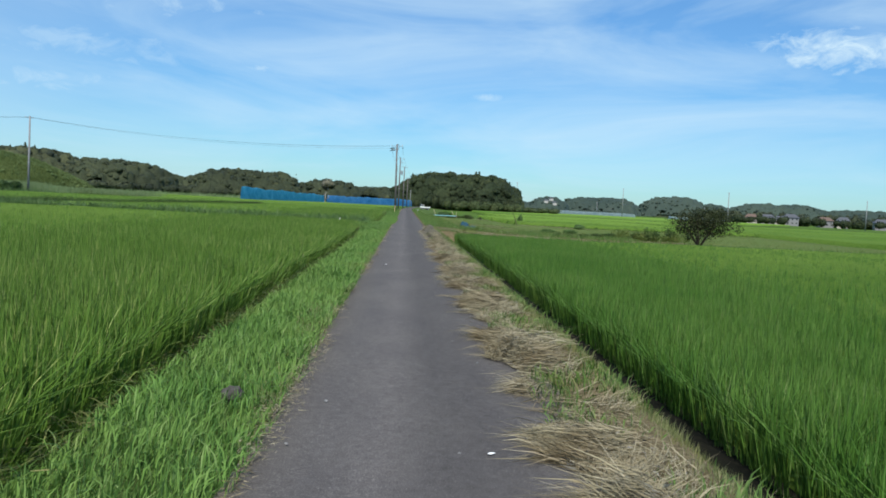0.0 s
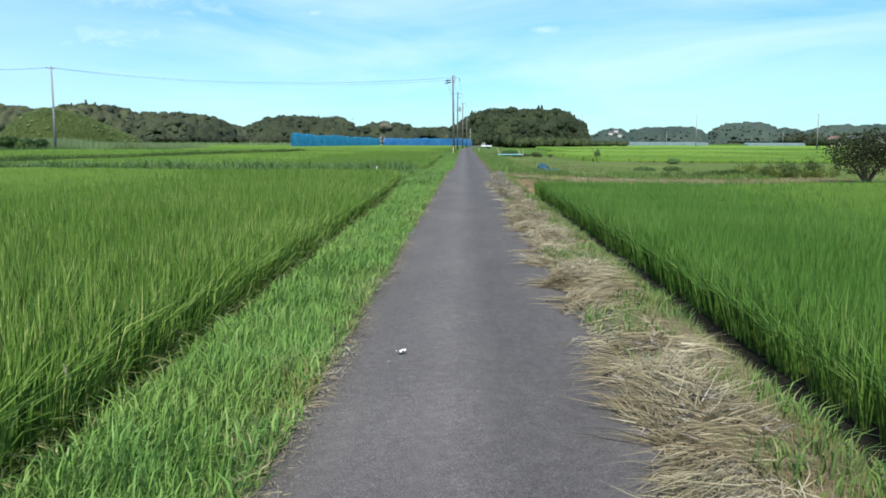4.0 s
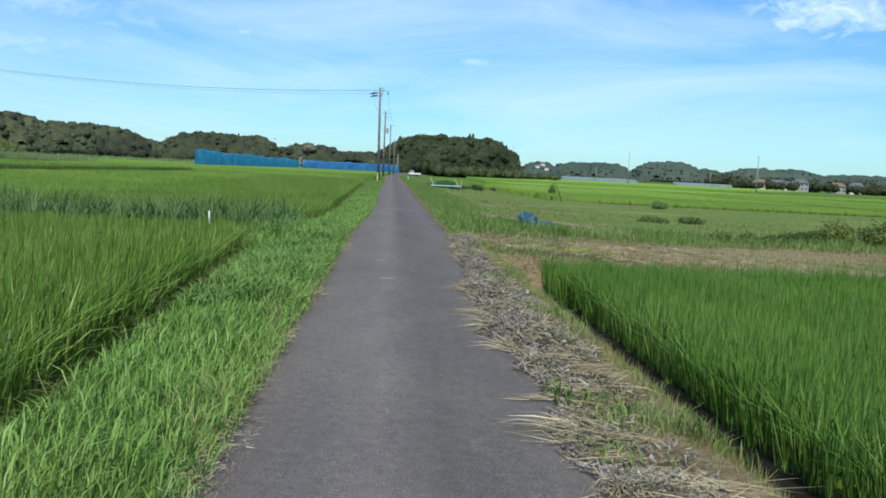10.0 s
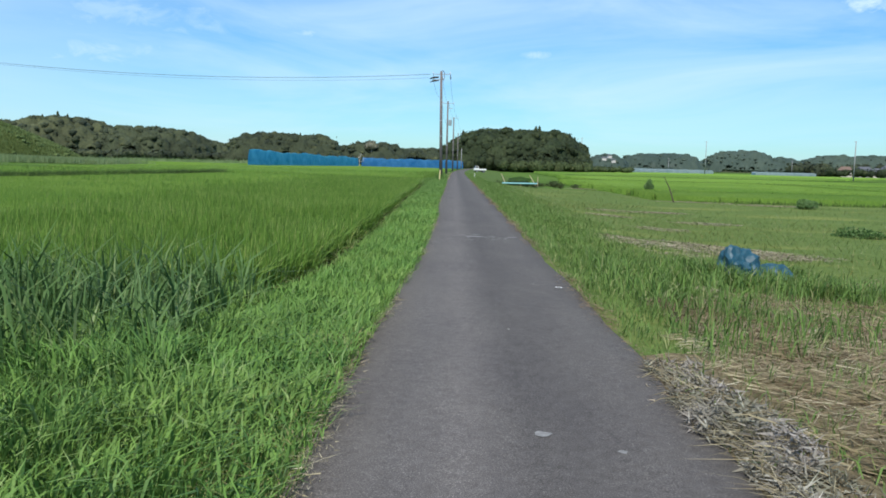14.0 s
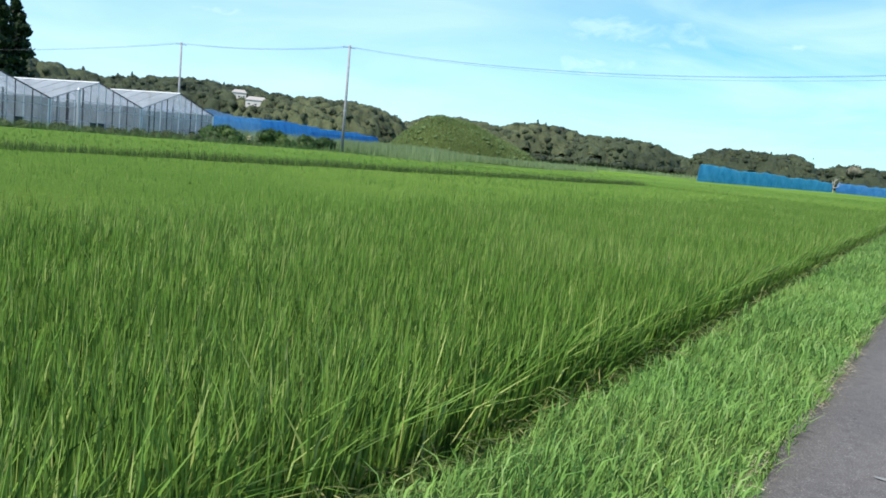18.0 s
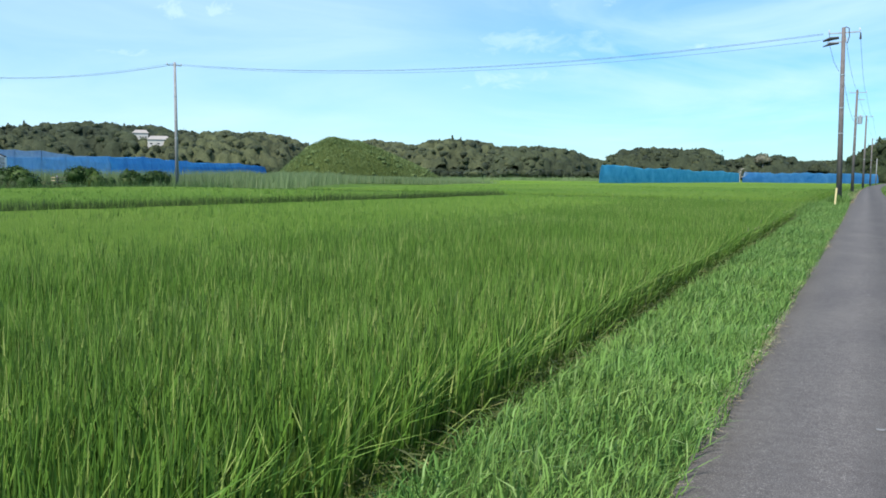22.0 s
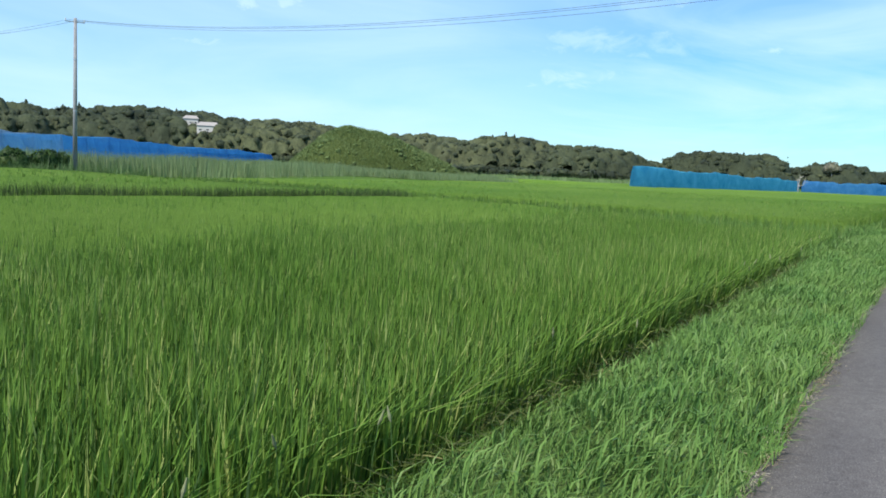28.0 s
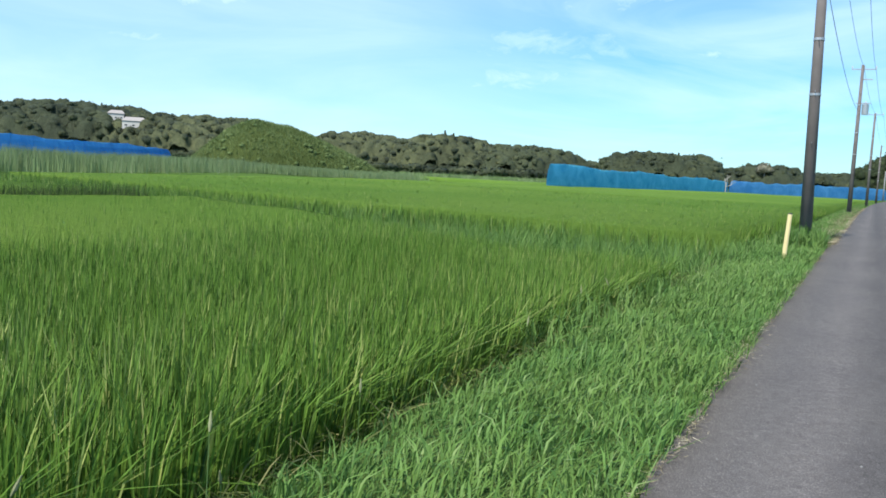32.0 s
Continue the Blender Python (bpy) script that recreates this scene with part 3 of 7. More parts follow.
def rice_field(corners, near, pale=False, mud=PADDY, label="dense field of green rice plants"):
    """A paddy: a canopy with sides down to the mud."""
    c = np.array(corners, float)
    t = mud + (0.22 if near else 0.68)
    lu = max(8, min(240 if near else 90, int(np.linalg.norm(c[1] - c[0]) / (0.45 if near else 1.2))))
    lv = max(8, min(240 if near else 90, int(np.linalg.norm(c[3] - c[0]) / (0.45 if near else 1.2))))
    ob = sheet("rice_field", corners, lu, lv, lambda x, y: canopy_z(t, 0.03)(x, y) + (0.41 * np.clip((np.abs(x) - 4.5) / 11.0, 0, 1) ** 0.7 if near else 0), CANOPY_PALE if pale else CANOPY, label, "rice field")
    # fold the border down so that the field has an upright edge
    co = np.empty(len(ob.data.vertices) * 3, np.float32)
    ob.data.vertices.foreach_get("co", co)
    co = co.reshape(lu, lv, 3)
    for sl in (np.s_[0, :], np.s_[-1, :], np.s_[:, 0], np.s_[:, -1]):
        co[sl][..., 2] = mud
    mid = co[lu // 2, lv // 2, :2].copy()
    for a, b in ((np.s_[1, :], np.s_[0, :]), (np.s_[-2, :], np.s_[-1, :]), (np.s_[:, 1], np.s_[:, 0]), (np.s_[:, -2], np.s_[:, -1])):
        co[a][..., :2] = co[b][..., :2] + (co[a][..., :2] - co[b][..., :2]) * 0.12
    if near and c[1][0] < 0:
        co[..., 0] = wander(co[..., 0], co[..., 1])
    ob.data.vertices.foreach_set("co", co.ravel())
    ob.data.update()
    return ob


rice_field([(-37.6, -25), (-3.0, -25), (-3.0, 54.0), (-29.1, 54.0)], True)
rice_field([(-28.6, 58.6), (-3.05, 58.6), (-3.05, 121.5), (-21.4, 127.6)], True)
rice_field([(3.75, -25), (46, -25), (46, 56.5), (3.75, 52.4)], True, False, LOW)
rice_field([(-58, -40), (-41.0, -40), (-23.0, 127), (-58, 130)], False, True)
rice_field([(-44, 136), (-3.2, 127.5), (-3.2, 172), (-50, 176)], False, True)
rice_field([(-52, 178), (-3.2, 174), (-2.4, 216), (-46, 222)], False, True)
rice_field([(-96, -60), (-60, -60), (-60, 60), (-96, 60)], False)
rice_field([(-40, 224), (-2.2, 218), (0.5, 282), (-26, 286)], False, True)
rice_field([(-90, 262), (-48, 228), (-34, 292), (-90, 330)], False, True)
# fields on the road's other side, lower, in long strips along it
rice_field([(15.0, 105), (46.0, 105), (46.0, 120), (15.0, 120)], False, True, LOW)
rice_field([(15.0, 121.2), (46.0, 121.2), (46.0, 170), (15.0, 170)], False, False, LOW)
rice_field([(47.6, 62), (76, 68), (76, 120), (47.6, 120)], False, True, LOW)
rice_field([(47.6, 121.2), (76, 121.2), (76, 170), (47.6, 170)], False, True, LOW)
rice_field([(77.5, 68), (150, 86), (150, 170), (77.5, 170)], False, True, LOW)
rice_field([(47.5, -25), (120, -25), (120, 70), (47.5, 58)], False, False, LOW)
rice_field([(21.5, 172), (76, 172), (76, 232), (22.5, 232)], False, False, LOW)
rice_field([(77.5, 172), (230, 172), (230, 255), (77.5, 232)], False, True, LOW)
rice_field([(23.5, 234), (76, 234), (140, 345), (28, 345)], False, True, LOW)
rice_field([(152, 96), (300, 120), (340, 430), (232, 310)], False, True, LOW)
rice_field([(44, 347), (142, 347), (250, 520), (114, 520)], False, False, LOW)


# thin places where the rice stands lower: centre, half widths, depth
DIPS = ((-14.5, 80.3, 1.6, 0.8, 0.3), (-8.3, 73.9, 1.3, 0.7, 0.28), (-19.1, 82.9, 1.2, 0.7, 0.25), (7.2, 21.0, 0.9, 0.6, 0.2))


def rice_plants(x0, x1, y0, y1, dx, dy, per, top, seeds, fine, width, lean_edge=None, yfun=None, mud=PADDY):
    """Rows of rice plants, each a tuft of arching leaves."""
    gx = np.arange(x0, x1, dx)
    gy = np.arange(y0, y1, dy)
    X, Y = [a.ravel() for a in np.meshgrid(gx, gy, indexing="ij")]
    X = X + rng.normal(0, 0.03 if fine else dx * 0.4, len(X)); Y = Y + rng.normal(0, 0.03 if fine else dy * 0.4, len(Y))
    if yfun is not None:
        keep = yfun(X, Y)
        X, Y = X[keep], Y[keep]
    X, Y = np.repeat(X, per), np.repeat(Y, per)
    n = len(X)
    way = rng.uniform(0, 2 * np.pi, n)
    spread = rng.uniform(0, 0.06, n)
    base = np.stack([X + np.cos(way) * spread, Y + np.sin(way) * spread, np.full(n, mud)], 1)
    tuft = np.repeat(rng.normal(0, 0.075, n // per), per)
    h = (top - mud) * (1 + 0.06 * swell(X * 0.6, Y * 0.6) + tuft + rng.normal(0, 0.08, n)) + 0.06 * swell(X * 0.12, Y * 0.1)
    for dx_, dy_, ra, rb, deep_ in DIPS:
        h = h * (1 - deep_ * np.clip(1.4 - ((X - dx_) / ra) ** 2 - ((Y - dy_) / rb) ** 2, 0, 1))
    breeze = rng.uniform(0, 1, n) < 0.4
    way = np.where(breeze, 0.75 + rng.normal(0, 0.8, n), way)
    lean = np.abs(rng.normal(0.13, 0.13, n)) + 0.03
    bend = np.full(n, 0.46)
    if lean_edge is not None:
        side, at, reach = lean_edge
        k = np.clip(1 - np.abs(X - at) / reach, 0, 1)
        tilt = rng.uniform(0, 1, n) < k * 0.65
        way = np.where(tilt, side + rng.normal(0, 0.55, n), way)
        lean = lean + np.where(tilt, k * rng.uniform(0.06, 0.45, n), 0)
        bend = np.where(tilt, 0.27, bend)
    if not fine:
        base[:, 2] += 0.25
        h = h - 0.25
    return blades(base, h, np.full(n, width) * rng.uniform(0.7, 1.3, n), lean, way, bend[:, None], fine)


def rice_stand(name, sets, label, material=None):
    stuff(name, *(wandered(*gather(sets)) if material is None else gather(sets)), material or RICE, label, "rice plants")


def rice_tips(n, x0, x1, y0, y1, top, mud, width):
    """Young upright leaf tips that close the canopy between the tufts."""
    x, y = rng.uniform(x0, x1, n), rng.uniform(y0, y1, n)
    foot = top - rng.uniform(0.16, 0.36, n)
    h = (top - foot) * rng.uniform(0.7, 1.12, n) + (top - mud) * 0.06 * swell(x * 0.6, y * 0.6)
    return blades(np.stack([x, y, foot], 1), h, width * rng.uniform(0.7, 1.3, n), np.abs(rng.normal(0.14, 0.2, n)), np.where(rng.uniform(0, 1, n) < 0.4, 0.75 + rng.normal(0, 0.8, n), rng.uniform(0, 6.28, n)), 0.4, False)


L_EDGE, R_EDGE = (0.35, -2.84, 0.5), (np.pi, 3.56, 0.5)
rice_stand("rice_plants", [rice_plants(-4.3, -2.82, 2.0, 52.9, 0.24, 0.16, 17, RICE_TOP, 1, True, 0.0128, L_EDGE),
                           rice_plants(-6.6, -4.3, 2.0, 52.9, 0.25, 0.17, 15, RICE_TOP, 1, False, 0.0145),
                           rice_plants(-11.0, -6.6, 4.0, 52.9, 0.28, 0.21, 15, RICE_TOP, 2, False, 0.018),
                           rice_tips(70000, -9.0, -2.9, 2.0, 52.9, RICE_TOP, PADDY, 0.013),
                           rice_plants(-31.0, -10.5, 8.0, 54.0, 0.38, 0.36, 10, RICE_TOP, 3, False, 0.026, None, lambda x, y: x > bund_x(y) + 0.8)],
           "long-leaved green rice plants in dense rows beside the verge")
rice_stand("rice_plants", [rice_plants(-4.3, -2.82, 58.8, 121.0, 0.24, 0.16, 17, RICE_TOP, 4, True, 0.0128, L_EDGE),
                           rice_plants(-6.6, -4.3, 58.8, 121.0, 0.25, 0.17, 15, RICE_TOP, 4, False, 0.0145),
                           rice_plants(-11.0, -6.6, 58.8, 124.0, 0.28, 0.21, 15, RICE_TOP, 5, False, 0.018, None, lambda x, y: y < 120.5 - 0.38 * (x + 3)),
                           rice_tips(115000, -10.0, -2.9, 59.0, 120.0, RICE_TOP, PADDY, 0.013),
                           rice_plants(-28.6, -10.5, 59.0, 129.0, 0.37, 0.36, 10, RICE_TOP, 6, False, 0.026, None, lambda x, y: (y < 120.5 - 0.38 * (x + 3)) & (x > bund_x(y) + 0.8))],
           "long-leaved green rice plants with paler tips in dense rows")
far_edge = lambda x, y: y < 52.9 + 0.10 * (x - 3.0)
rice_stand("rice_plants", [rice_plants(3.58, 4.8, 2.0, 53.0, 0.24, 0.16, 18, LOW_TOP, 7, True, 0.0128, R_EDGE, far_edge, LOW),
                           rice_plants(3.34, 3.6, 50.4, 53.2, 0.13, 0.14, 18, LOW_TOP, 7, True, 0.0128, None, None, LOW),
                           rice_plants(4.8, 6.6, 3.0, 53.0, 0.25, 0.17, 17, LOW_TOP, 7, False, 0.0145, None, far_edge, LOW),
                           rice_plants(6.6, 11.0, 4.0, 54.0, 0.28, 0.21, 16, LOW_TOP, 8, False, 0.017, None, far_edge, LOW),
                           rice_tips(45000, 3.8, 9.0, 2.0, 52.6, LOW_TOP, LOW, 0.013),
                           rice_plants(11.0, 36.0, 10.0, 58.0, 0.42, 0.42, 9, LOW_TOP, 9, False, 0.034, None, far_edge, LOW)],
           "deep green rice plants above a dark ditch", RICE_DEEP)
rice_stand("rice_plants", [rice_plants(-57.5, -23.0, 55.0, 129.0, 0.8, 0.8, 16, RICE_TOP, 0, False, 0.07, None, lambda x, y: x < bund_x(y) - 0.9)], "green rice plants beyond the bund")
front = lambda x, y: (y > 127.3 + 0.208 * (-3.2 - x)) & (y < 131.5 + 0.208 * (-3.2 - x))
rice_stand("rice_plants", [rice_plants(-40.0, -3.0, 127.0, 140.0, 0.34, 0.34, 13, RICE_TOP, 0, False, 0.03, None, front),
                           rice_plants(-5.2, -2.95, 131.0, 173.0, 0.30, 0.30, 12, RICE_TOP, 0, False, 0.026),
                           rice_plants(-43.0, -3.3, 127.0, 176.0, 0.7, 0.7, 14, RICE_TOP, 0, False, 0.06, None, lambda x, y: y < 172.0 - 0.08 * x)], "yellow-green rice plants beyond the overgrown strip")
rice_stand("rice_plants", [rice_plants(15.4, 66.0, 105.3, 150.0, 0.9, 0.9, 12, LOW_TOP - 0.06, 0, False, 0.08, None, None, LOW)], "yellow-green rice plants beyond the fallow")


# ---- grass of the verges ----
def scatter(n, x0, x1, y0, y1, keep=None):
    x, y = rng.uniform(x0, x1, n), rng.uniform(y0, y1, n)
    if keep is not None:
        k = keep(x, y)
        x, y = x[k], y[k]
    return x, y


def bank_z(x):
    return np.interp(x, [-2.65, -2.45, -2.2, -1.6, -0.86, 1.4, 1.95, 2.15, 2.35, 2.6, 2.8], [-0.36, -0.16, -0.07, -0.035, -0.03, -0.03, 0.02, -0.08, -0.35, -0.84, -0.88])


def lying(x, y, z, heading, length, width, rise=0.12):
    """Leaves and stalks lying about, slightly arched."""
    n = len(x)
    d = np.stack([np.cos(heading), np.sin(heading), rng.normal(0, rise, n)], 1) * length[:, None]
    s = np.stack([-np.sin(heading), np.cos(heading), rng.normal(0, 0.6, n)], 1) * (width / 2)[:, None]
    a = np.stack([x, y, z], 1)
    b = a + d * 0.5 + np.stack([rng.normal(0, 0.08, n) * length, rng.normal(0, 0.08, n) * length, np.abs(rng.normal(0, 0.06, n)) * length], 1)
    c = a + d
    if rise < 0.05:
        for q in (a, b, c):
            q[:, 2] = np.maximum(q[:, 2], 0.012)
    v = np.stack([a - s, a + s, b + s, b - s, c], 1).reshape(-1, 3)
    k = 5 * np.arange(n, dtype=np.int32)
    return v, np.stack([k, k + 1, k + 2, k + 3], 1), np.stack([k + 3, k + 2, k + 4], 1)


def strands(x, y, z, heading, length, width, rise=0.12):
    """Fine straws lying in a tangle, each one slender sliver."""
    n = len(x)
    d = np.stack([np.cos(heading), np.sin(heading), rng.normal(0, rise, n)], 1) * length[:, None]
    s = np.stack([-np.sin(heading), np.cos(heading), rng.normal(0, 0.8, n)], 1) * (width / 2)[:, None]
    a = np.stack([x, y, z], 1)
    c = a + d
    c[:, 2] = np.maximum(c[:, 2], z - 0.03)
    v = np.stack([a - s, a + s, c], 1).reshape(-1, 3)
    return v, np.zeros((0, 4), np.int32), np.arange(3 * n, dtype=np.int32).reshape(-1, 3)


def turf_blades(x, y, z, h, w, lean=0.55, fine=True, way=None):
    n = len(x)
    base = np.stack([x, y, z], 1)
    tuft = 1 + 0.34 * swell(x * 7, y * 6) + 0.14 * swell(x * 1.3, y * 1.1)
    hh = h * tuft * rng.uniform(0.55, 1.3, n)
    ww = rng.uniform(0.7, 1.4, n) * w
    le = np.abs(rng.normal(lean, 0.3, n)) + 0.05
    wy = rng.normal(0, 1.35, n) + (np.pi * 1.6 * swell(x * 3.7 + 3, y * 3.1) if way is None else way)
    return blades(base, hh, ww, le, wy, 0.35, fine)


sets = []
x, y = scatter(230000, -2.50, -0.88, 2.0, 132.0)
keep = rng.uniform(0, 1, len(x)) < np.clip((-0.84 - x) / 0.12, 0.05, 1)
x, y = x[keep], y[keep]
half = int(len(x) * 0.30)
sets.append(turf_blades(x[:half], y[:half], bank_z(x[:half]), 0.19, 0.0112, 0.6, way=0.5 + 0.9 * swell(x[:half] * 1.7 + 3, y[:half] * 1.3)))
sets.append(turf_blades(x[half:], y[half:], bank_z(x[half:]), 0.15, 0.0112, 0.62, fine=False, way=0.5 + 0.9 * swell(x[half:] * 1.7 + 3, y[half:] * 1.3)))
x, y = scatter(9000, -2.5, -0.95, 132.0, 150.0)
sets.append(turf_blades(x, y, bank_z(x), 0.19, 0.02, fine=False))
x, y = scatter(15000, -1.02, -0.84, 2.0, 150.0, lambda x, y: swell(y * 2.7, y * 0.31) + rng.normal(0, 0.3, len(x)) > 0.0)
sets.append(turf_blades(x, y, np.full(len(x), -0.02), 0.12, 0.0075, 0.55))
x, y = scatter(5200, -4.6, -2.3, 51.0, 58.6)
sets.append(turf_blades(x, y, np.interp(x, [-4.6, -2.3], [-0.32, -0.08]), 0.30, 0.012, 0.6))
x, y = scatter(26000, -2.5, -0.95, 150.0, 330.0)
sets.append(turf_blades(x + bend_x(y), y, bank_z(x), 0.22, 0.03, fine=False))
v, q, t = wandered(*gather(sets))
deep = np.clip((v[:, 1] - 74) / 22, 0, 1)


def pick(v, q, t, chosen):
    """The faces whose first corner is chosen, with their own corners."""
    q, t = q[chosen[q[:, 0]]], t[chosen[t[:, 0]]]
    used, back = np.unique(np.concatenate([q.ravel(), t.ravel()]), return_inverse=True)
    return v[used], back[:q.size].reshape(-1, 4), back[q.size:].reshape(-1, 3)


# each blade keeps one lot, drawn from the place of its foot
lot = np.zeros(len(v))
for f_ in (q, t):
    lot[f_] = (np.abs(np.sin(v[f_[:, 0], 0] * 91.7 + v[f_[:, 0], 1] * 57.3)) * 977.3 % 1)[:, None]
lot[t[:, 2]] = lot[t[:, 0]]
far_grass = deep > lot
for f_ in (q, t):
    far_grass[f_] = far_grass[f_[:, 0]][:, None]
stuff("verge_grass", *pick(v, q, t, far_grass), GRASS_DEEP, "deep green ankle-high grass beside the long paddy", "grass")
stuff("verge_grass", *pick(v, q, t, ~far_grass), GRASS, "bright green ankle-high grass along the road edge", "grass")

# half-withered grass beside the asphalt
x, y = scatter(26000, -1.42, -0.88, 2.0, 56.0, lambda x, y: swell(x * 1.4, y * 0.8) + 1.3 * (x + 1.2) + rng.normal(0, 0.2, len(x)) > 0.05)
stuff("withering_grass", *wandered(*turf_blades(x, y, bank_z(x), 0.13, 0.008, 0.8)), STUBBLE, "half-dry olive grass beside the asphalt edge", "grass")
x, y = scatter(14000, -2.95, -2.35, 2.0, 130.0)
stuff("dry_understory", *wandered(*lying(x, y, np.interp(x, [-2.95, -2.45, -2.3], [-0.33, -0.14, -0.06]) + rng.uniform(0, 0.12, len(x)), rng.uniform(0, 6.28, len(x)), rng.uniform(0.1, 0.3, len(x)), np.full(len(x), 0.007), 0.35)), WITHER, "yellowed lower leaves at the foot of the rice", "leaf litter")
n = 2600
y = rng.choice([0, 1], n)
y = np.where(y == 0, rng.uniform(2.5, 53.5, n), rng.uniform(59.0, 121.0, n))
x = -2.78 + rng.normal(0, 0.05, n)
stuff("drooping_leaves", *wandered(*blades(np.stack([x, y, rng.uniform(-0.3, -0.05, n)], 1), rng.uniform(0.15, 0.4, n), rng.uniform(0.008, 0.014, n), rng.uniform(0.6, 1.6, n), rng.normal(0, 0.7, n), 0.5)), RICE, "long outer rice leaves drooping over the verge", "rice plants")
# tall weeds on the cross bund between the two paddies
x, y = scatter(17000, -29.4, -2.5, 54.6, 58.4, lambda x, y: (y > 55.2 - 0.5 * np.clip(-3.2 - x, 0, 1)) | (rng.uniform(0, 1, len(x)) < 0.12))
stuff("bund_reeds", *turf_blades(x, y, np.full(len(x), -0.3), 0.80, 0.022, 0.5), REED, "rank blue-green reeds on the low bund between paddies", "reeds")
x, y = scatter(9000, -5.6, -2.2, 52.4, 56.2)
stuff("bund_grass", *turf_blades(x, y, np.interp(x, [-5.6, -2.9, -2.2], [-0.34, -0.2, -0.08]), 0.36, 0.013, 0.6), GRASS_DEEP, "long lush grass at the end of the bund", "grass")
x, y = scatter(9000, -2.75, -1.0, 44.0, 57.0)
stuff("bund_grass", *turf_blades(x, y, bank_z(x), 0.24, 0.014, 0.75, way=0.6 + 1.2 * swell(x * 1.7 + 3, y * 1.3)), GRASS_DEEP, "broad-leaved long grass beside the paddy corner", "grass")
sheet("bund", [(-30, 53.6), (-2.5, 53.6), (-2.5, 58.8), (-29.4, 58.8)], 60, 14, lambda x, y: -0.40 + 0.22 * np.clip(1 - np.abs(y - 56.2) / 2.4, 0, 1), SOIL, "low earth bund between paddies", "bund", "structure")
sheet("bund", [(-39.4, -25), (-37.4, -25), (-21.0, 128), (-23.0, 128)], 10, 120, lambda x, y: -0.40 + 0.30 * np.clip(1 - np.abs(x - bund_x(y)) / 1.0, 0, 1), SOIL, "grassy bund beside the paddy", "bund", "structure")
x, y = scatter(30000, -0.7, 0.7, -10, 126)
n = len(x)
stuff("bund_grass", *blades(np.stack([x + bund_x(y), y, np.full(n, -0.25)], 1), rng.uniform(0.74, 1.0, n) + 0.08 * swell(x, y * 0.4), rng.uniform(0.03, 0.06, n), np.abs(rng.normal(0.2, 0.15, n)), rng.uniform(0, 6.28, n), 0.35, False), BUND, "low dark weeds on the paddy bund", "grass")
sheet("bund", [(-58, 131), (-2.6, 121.5), (-2.6, 128), (-50, 136)], 120, 12, lambda x, y: -0.36 + 0.06 * swell(x, y), TURF, "overgrown strip between paddies", "bund", "structure")
x, y = scatter(34000, 0, 1, 0, 1)
bx = -2.6 - 42 * x
by = 121.7 + y * 6.2 + 8.5 * x
stuff("bund_grass", *turf_blades(bx, by, np.full(len(x), -0.36), 0.66, 0.022, fine=False), GRASS_DEEP, "low green weeds on an overgrown strip", "grass")

# dark weedy bunds between the strips of rice beyond the fallow
for y0, x0, x1, hh in ((104.5, 15, 46, 0.55), (120.6, 15, 76, 0.8), (171.0, 16, 150, 0.9), (233.0, 24, 160, 1.0)):
    n = int((x1 - x0) * 60)
    x, y = rng.uniform(x0, x1, n), y0 + rng.normal(0, 0.3, n)
    stuff("bund_grass", *blades(np.stack([x, y, np.full(n, LOW)], 1), rng.uniform(0.8, 1.1, n) * hh, rng.uniform(0.05, 0.1, n), np.abs(rng.normal(0.2, 0.15, n)), rng.uniform(0, 6.28, n), 0.35, False), BUND, "dark weeds on a bund between rice strips", "grass")

# ---- mown straw on the bank, with wisps lying on the asphalt ----
cell_turn = np.random.default_rng(5).uniform(0, 2 * np.pi, (64, 512))


def swath(x, y, spread):
    """Headings of mown stalks: one way within a handful, another in the next."""
    i_ = np.floor((x + 0.10 * swell(y * 5, x * 4)) / 0.48).astype(int) % 64
    j_ = np.floor((y + 0.12 * swell(x * 6, y * 3)) / 0.55).astype(int) % 512
    way = cell_turn[i_, j_] + rng.normal(0, spread, len(x))
    return np.arctan2(np.sin(way), np.cos(way) * 1.7)


def windrow(n):
    """Where cut grass lies: scattered from a wavy edge over the bank, heaped in lumps."""
    y = rng.uniform(2.0, 55.3, n)
    edge = 1.04 + 0.17 * swell(y * 1.9, y * 0.3) + 0.10 * swell(y * 4.7, 2 + 0 * y) + np.clip((y - 46) / 7, 0, 1) * 0.35
    x = edge + np.abs(rng.normal(0, 0.40, n))
    keep = x < 1.86 - 0.16 * swell(y * 1.7, 0 * y)
    x, y, edge = x[keep], y[keep], edge[keep]
    lump = np.clip(0.45 + 1.2 * swell(x * 3.0, y * 2.4), 0, 1.6)
    keep = rng.uniform(0, 1, len(x)) < np.clip(0.12 + 0.55 * np.clip((y - 38) / 6, 0, 1) + 1.5 * lump, 0, 1)
    x, y, edge, lump = x[keep], y[keep], edge[keep], lump[keep]
    pile = (0.012 + 0.17 * lump) * np.clip((x - edge) / 0.22, 0, 1) * np.clip((2.0 - x) / 0.3, 0, 1)
    z = np.maximum(bank_z(np.maximum(x, 1.0)), 0.02) + pile * rng.uniform(0.1, 1.0, len(x)) + 0.008
    return x, y, z


x, y, z = windrow(150000)
L = rng.uniform(0.06, 0.26, len(x))
grey = rng.uniform(0, 1, len(x)) < np.clip(0.07 + 0.22 * swell(x * 1.1, y * 0.6) + np.clip((y - 33) / 8, 0, 0.72), 0, 1)
straws = strands(x[~grey], y[~grey], z[~grey], swath(x[~grey], y[~grey], 0.38), L[~grey], rng.uniform(0.0024, 0.0052, (~grey).sum()), 0.30)
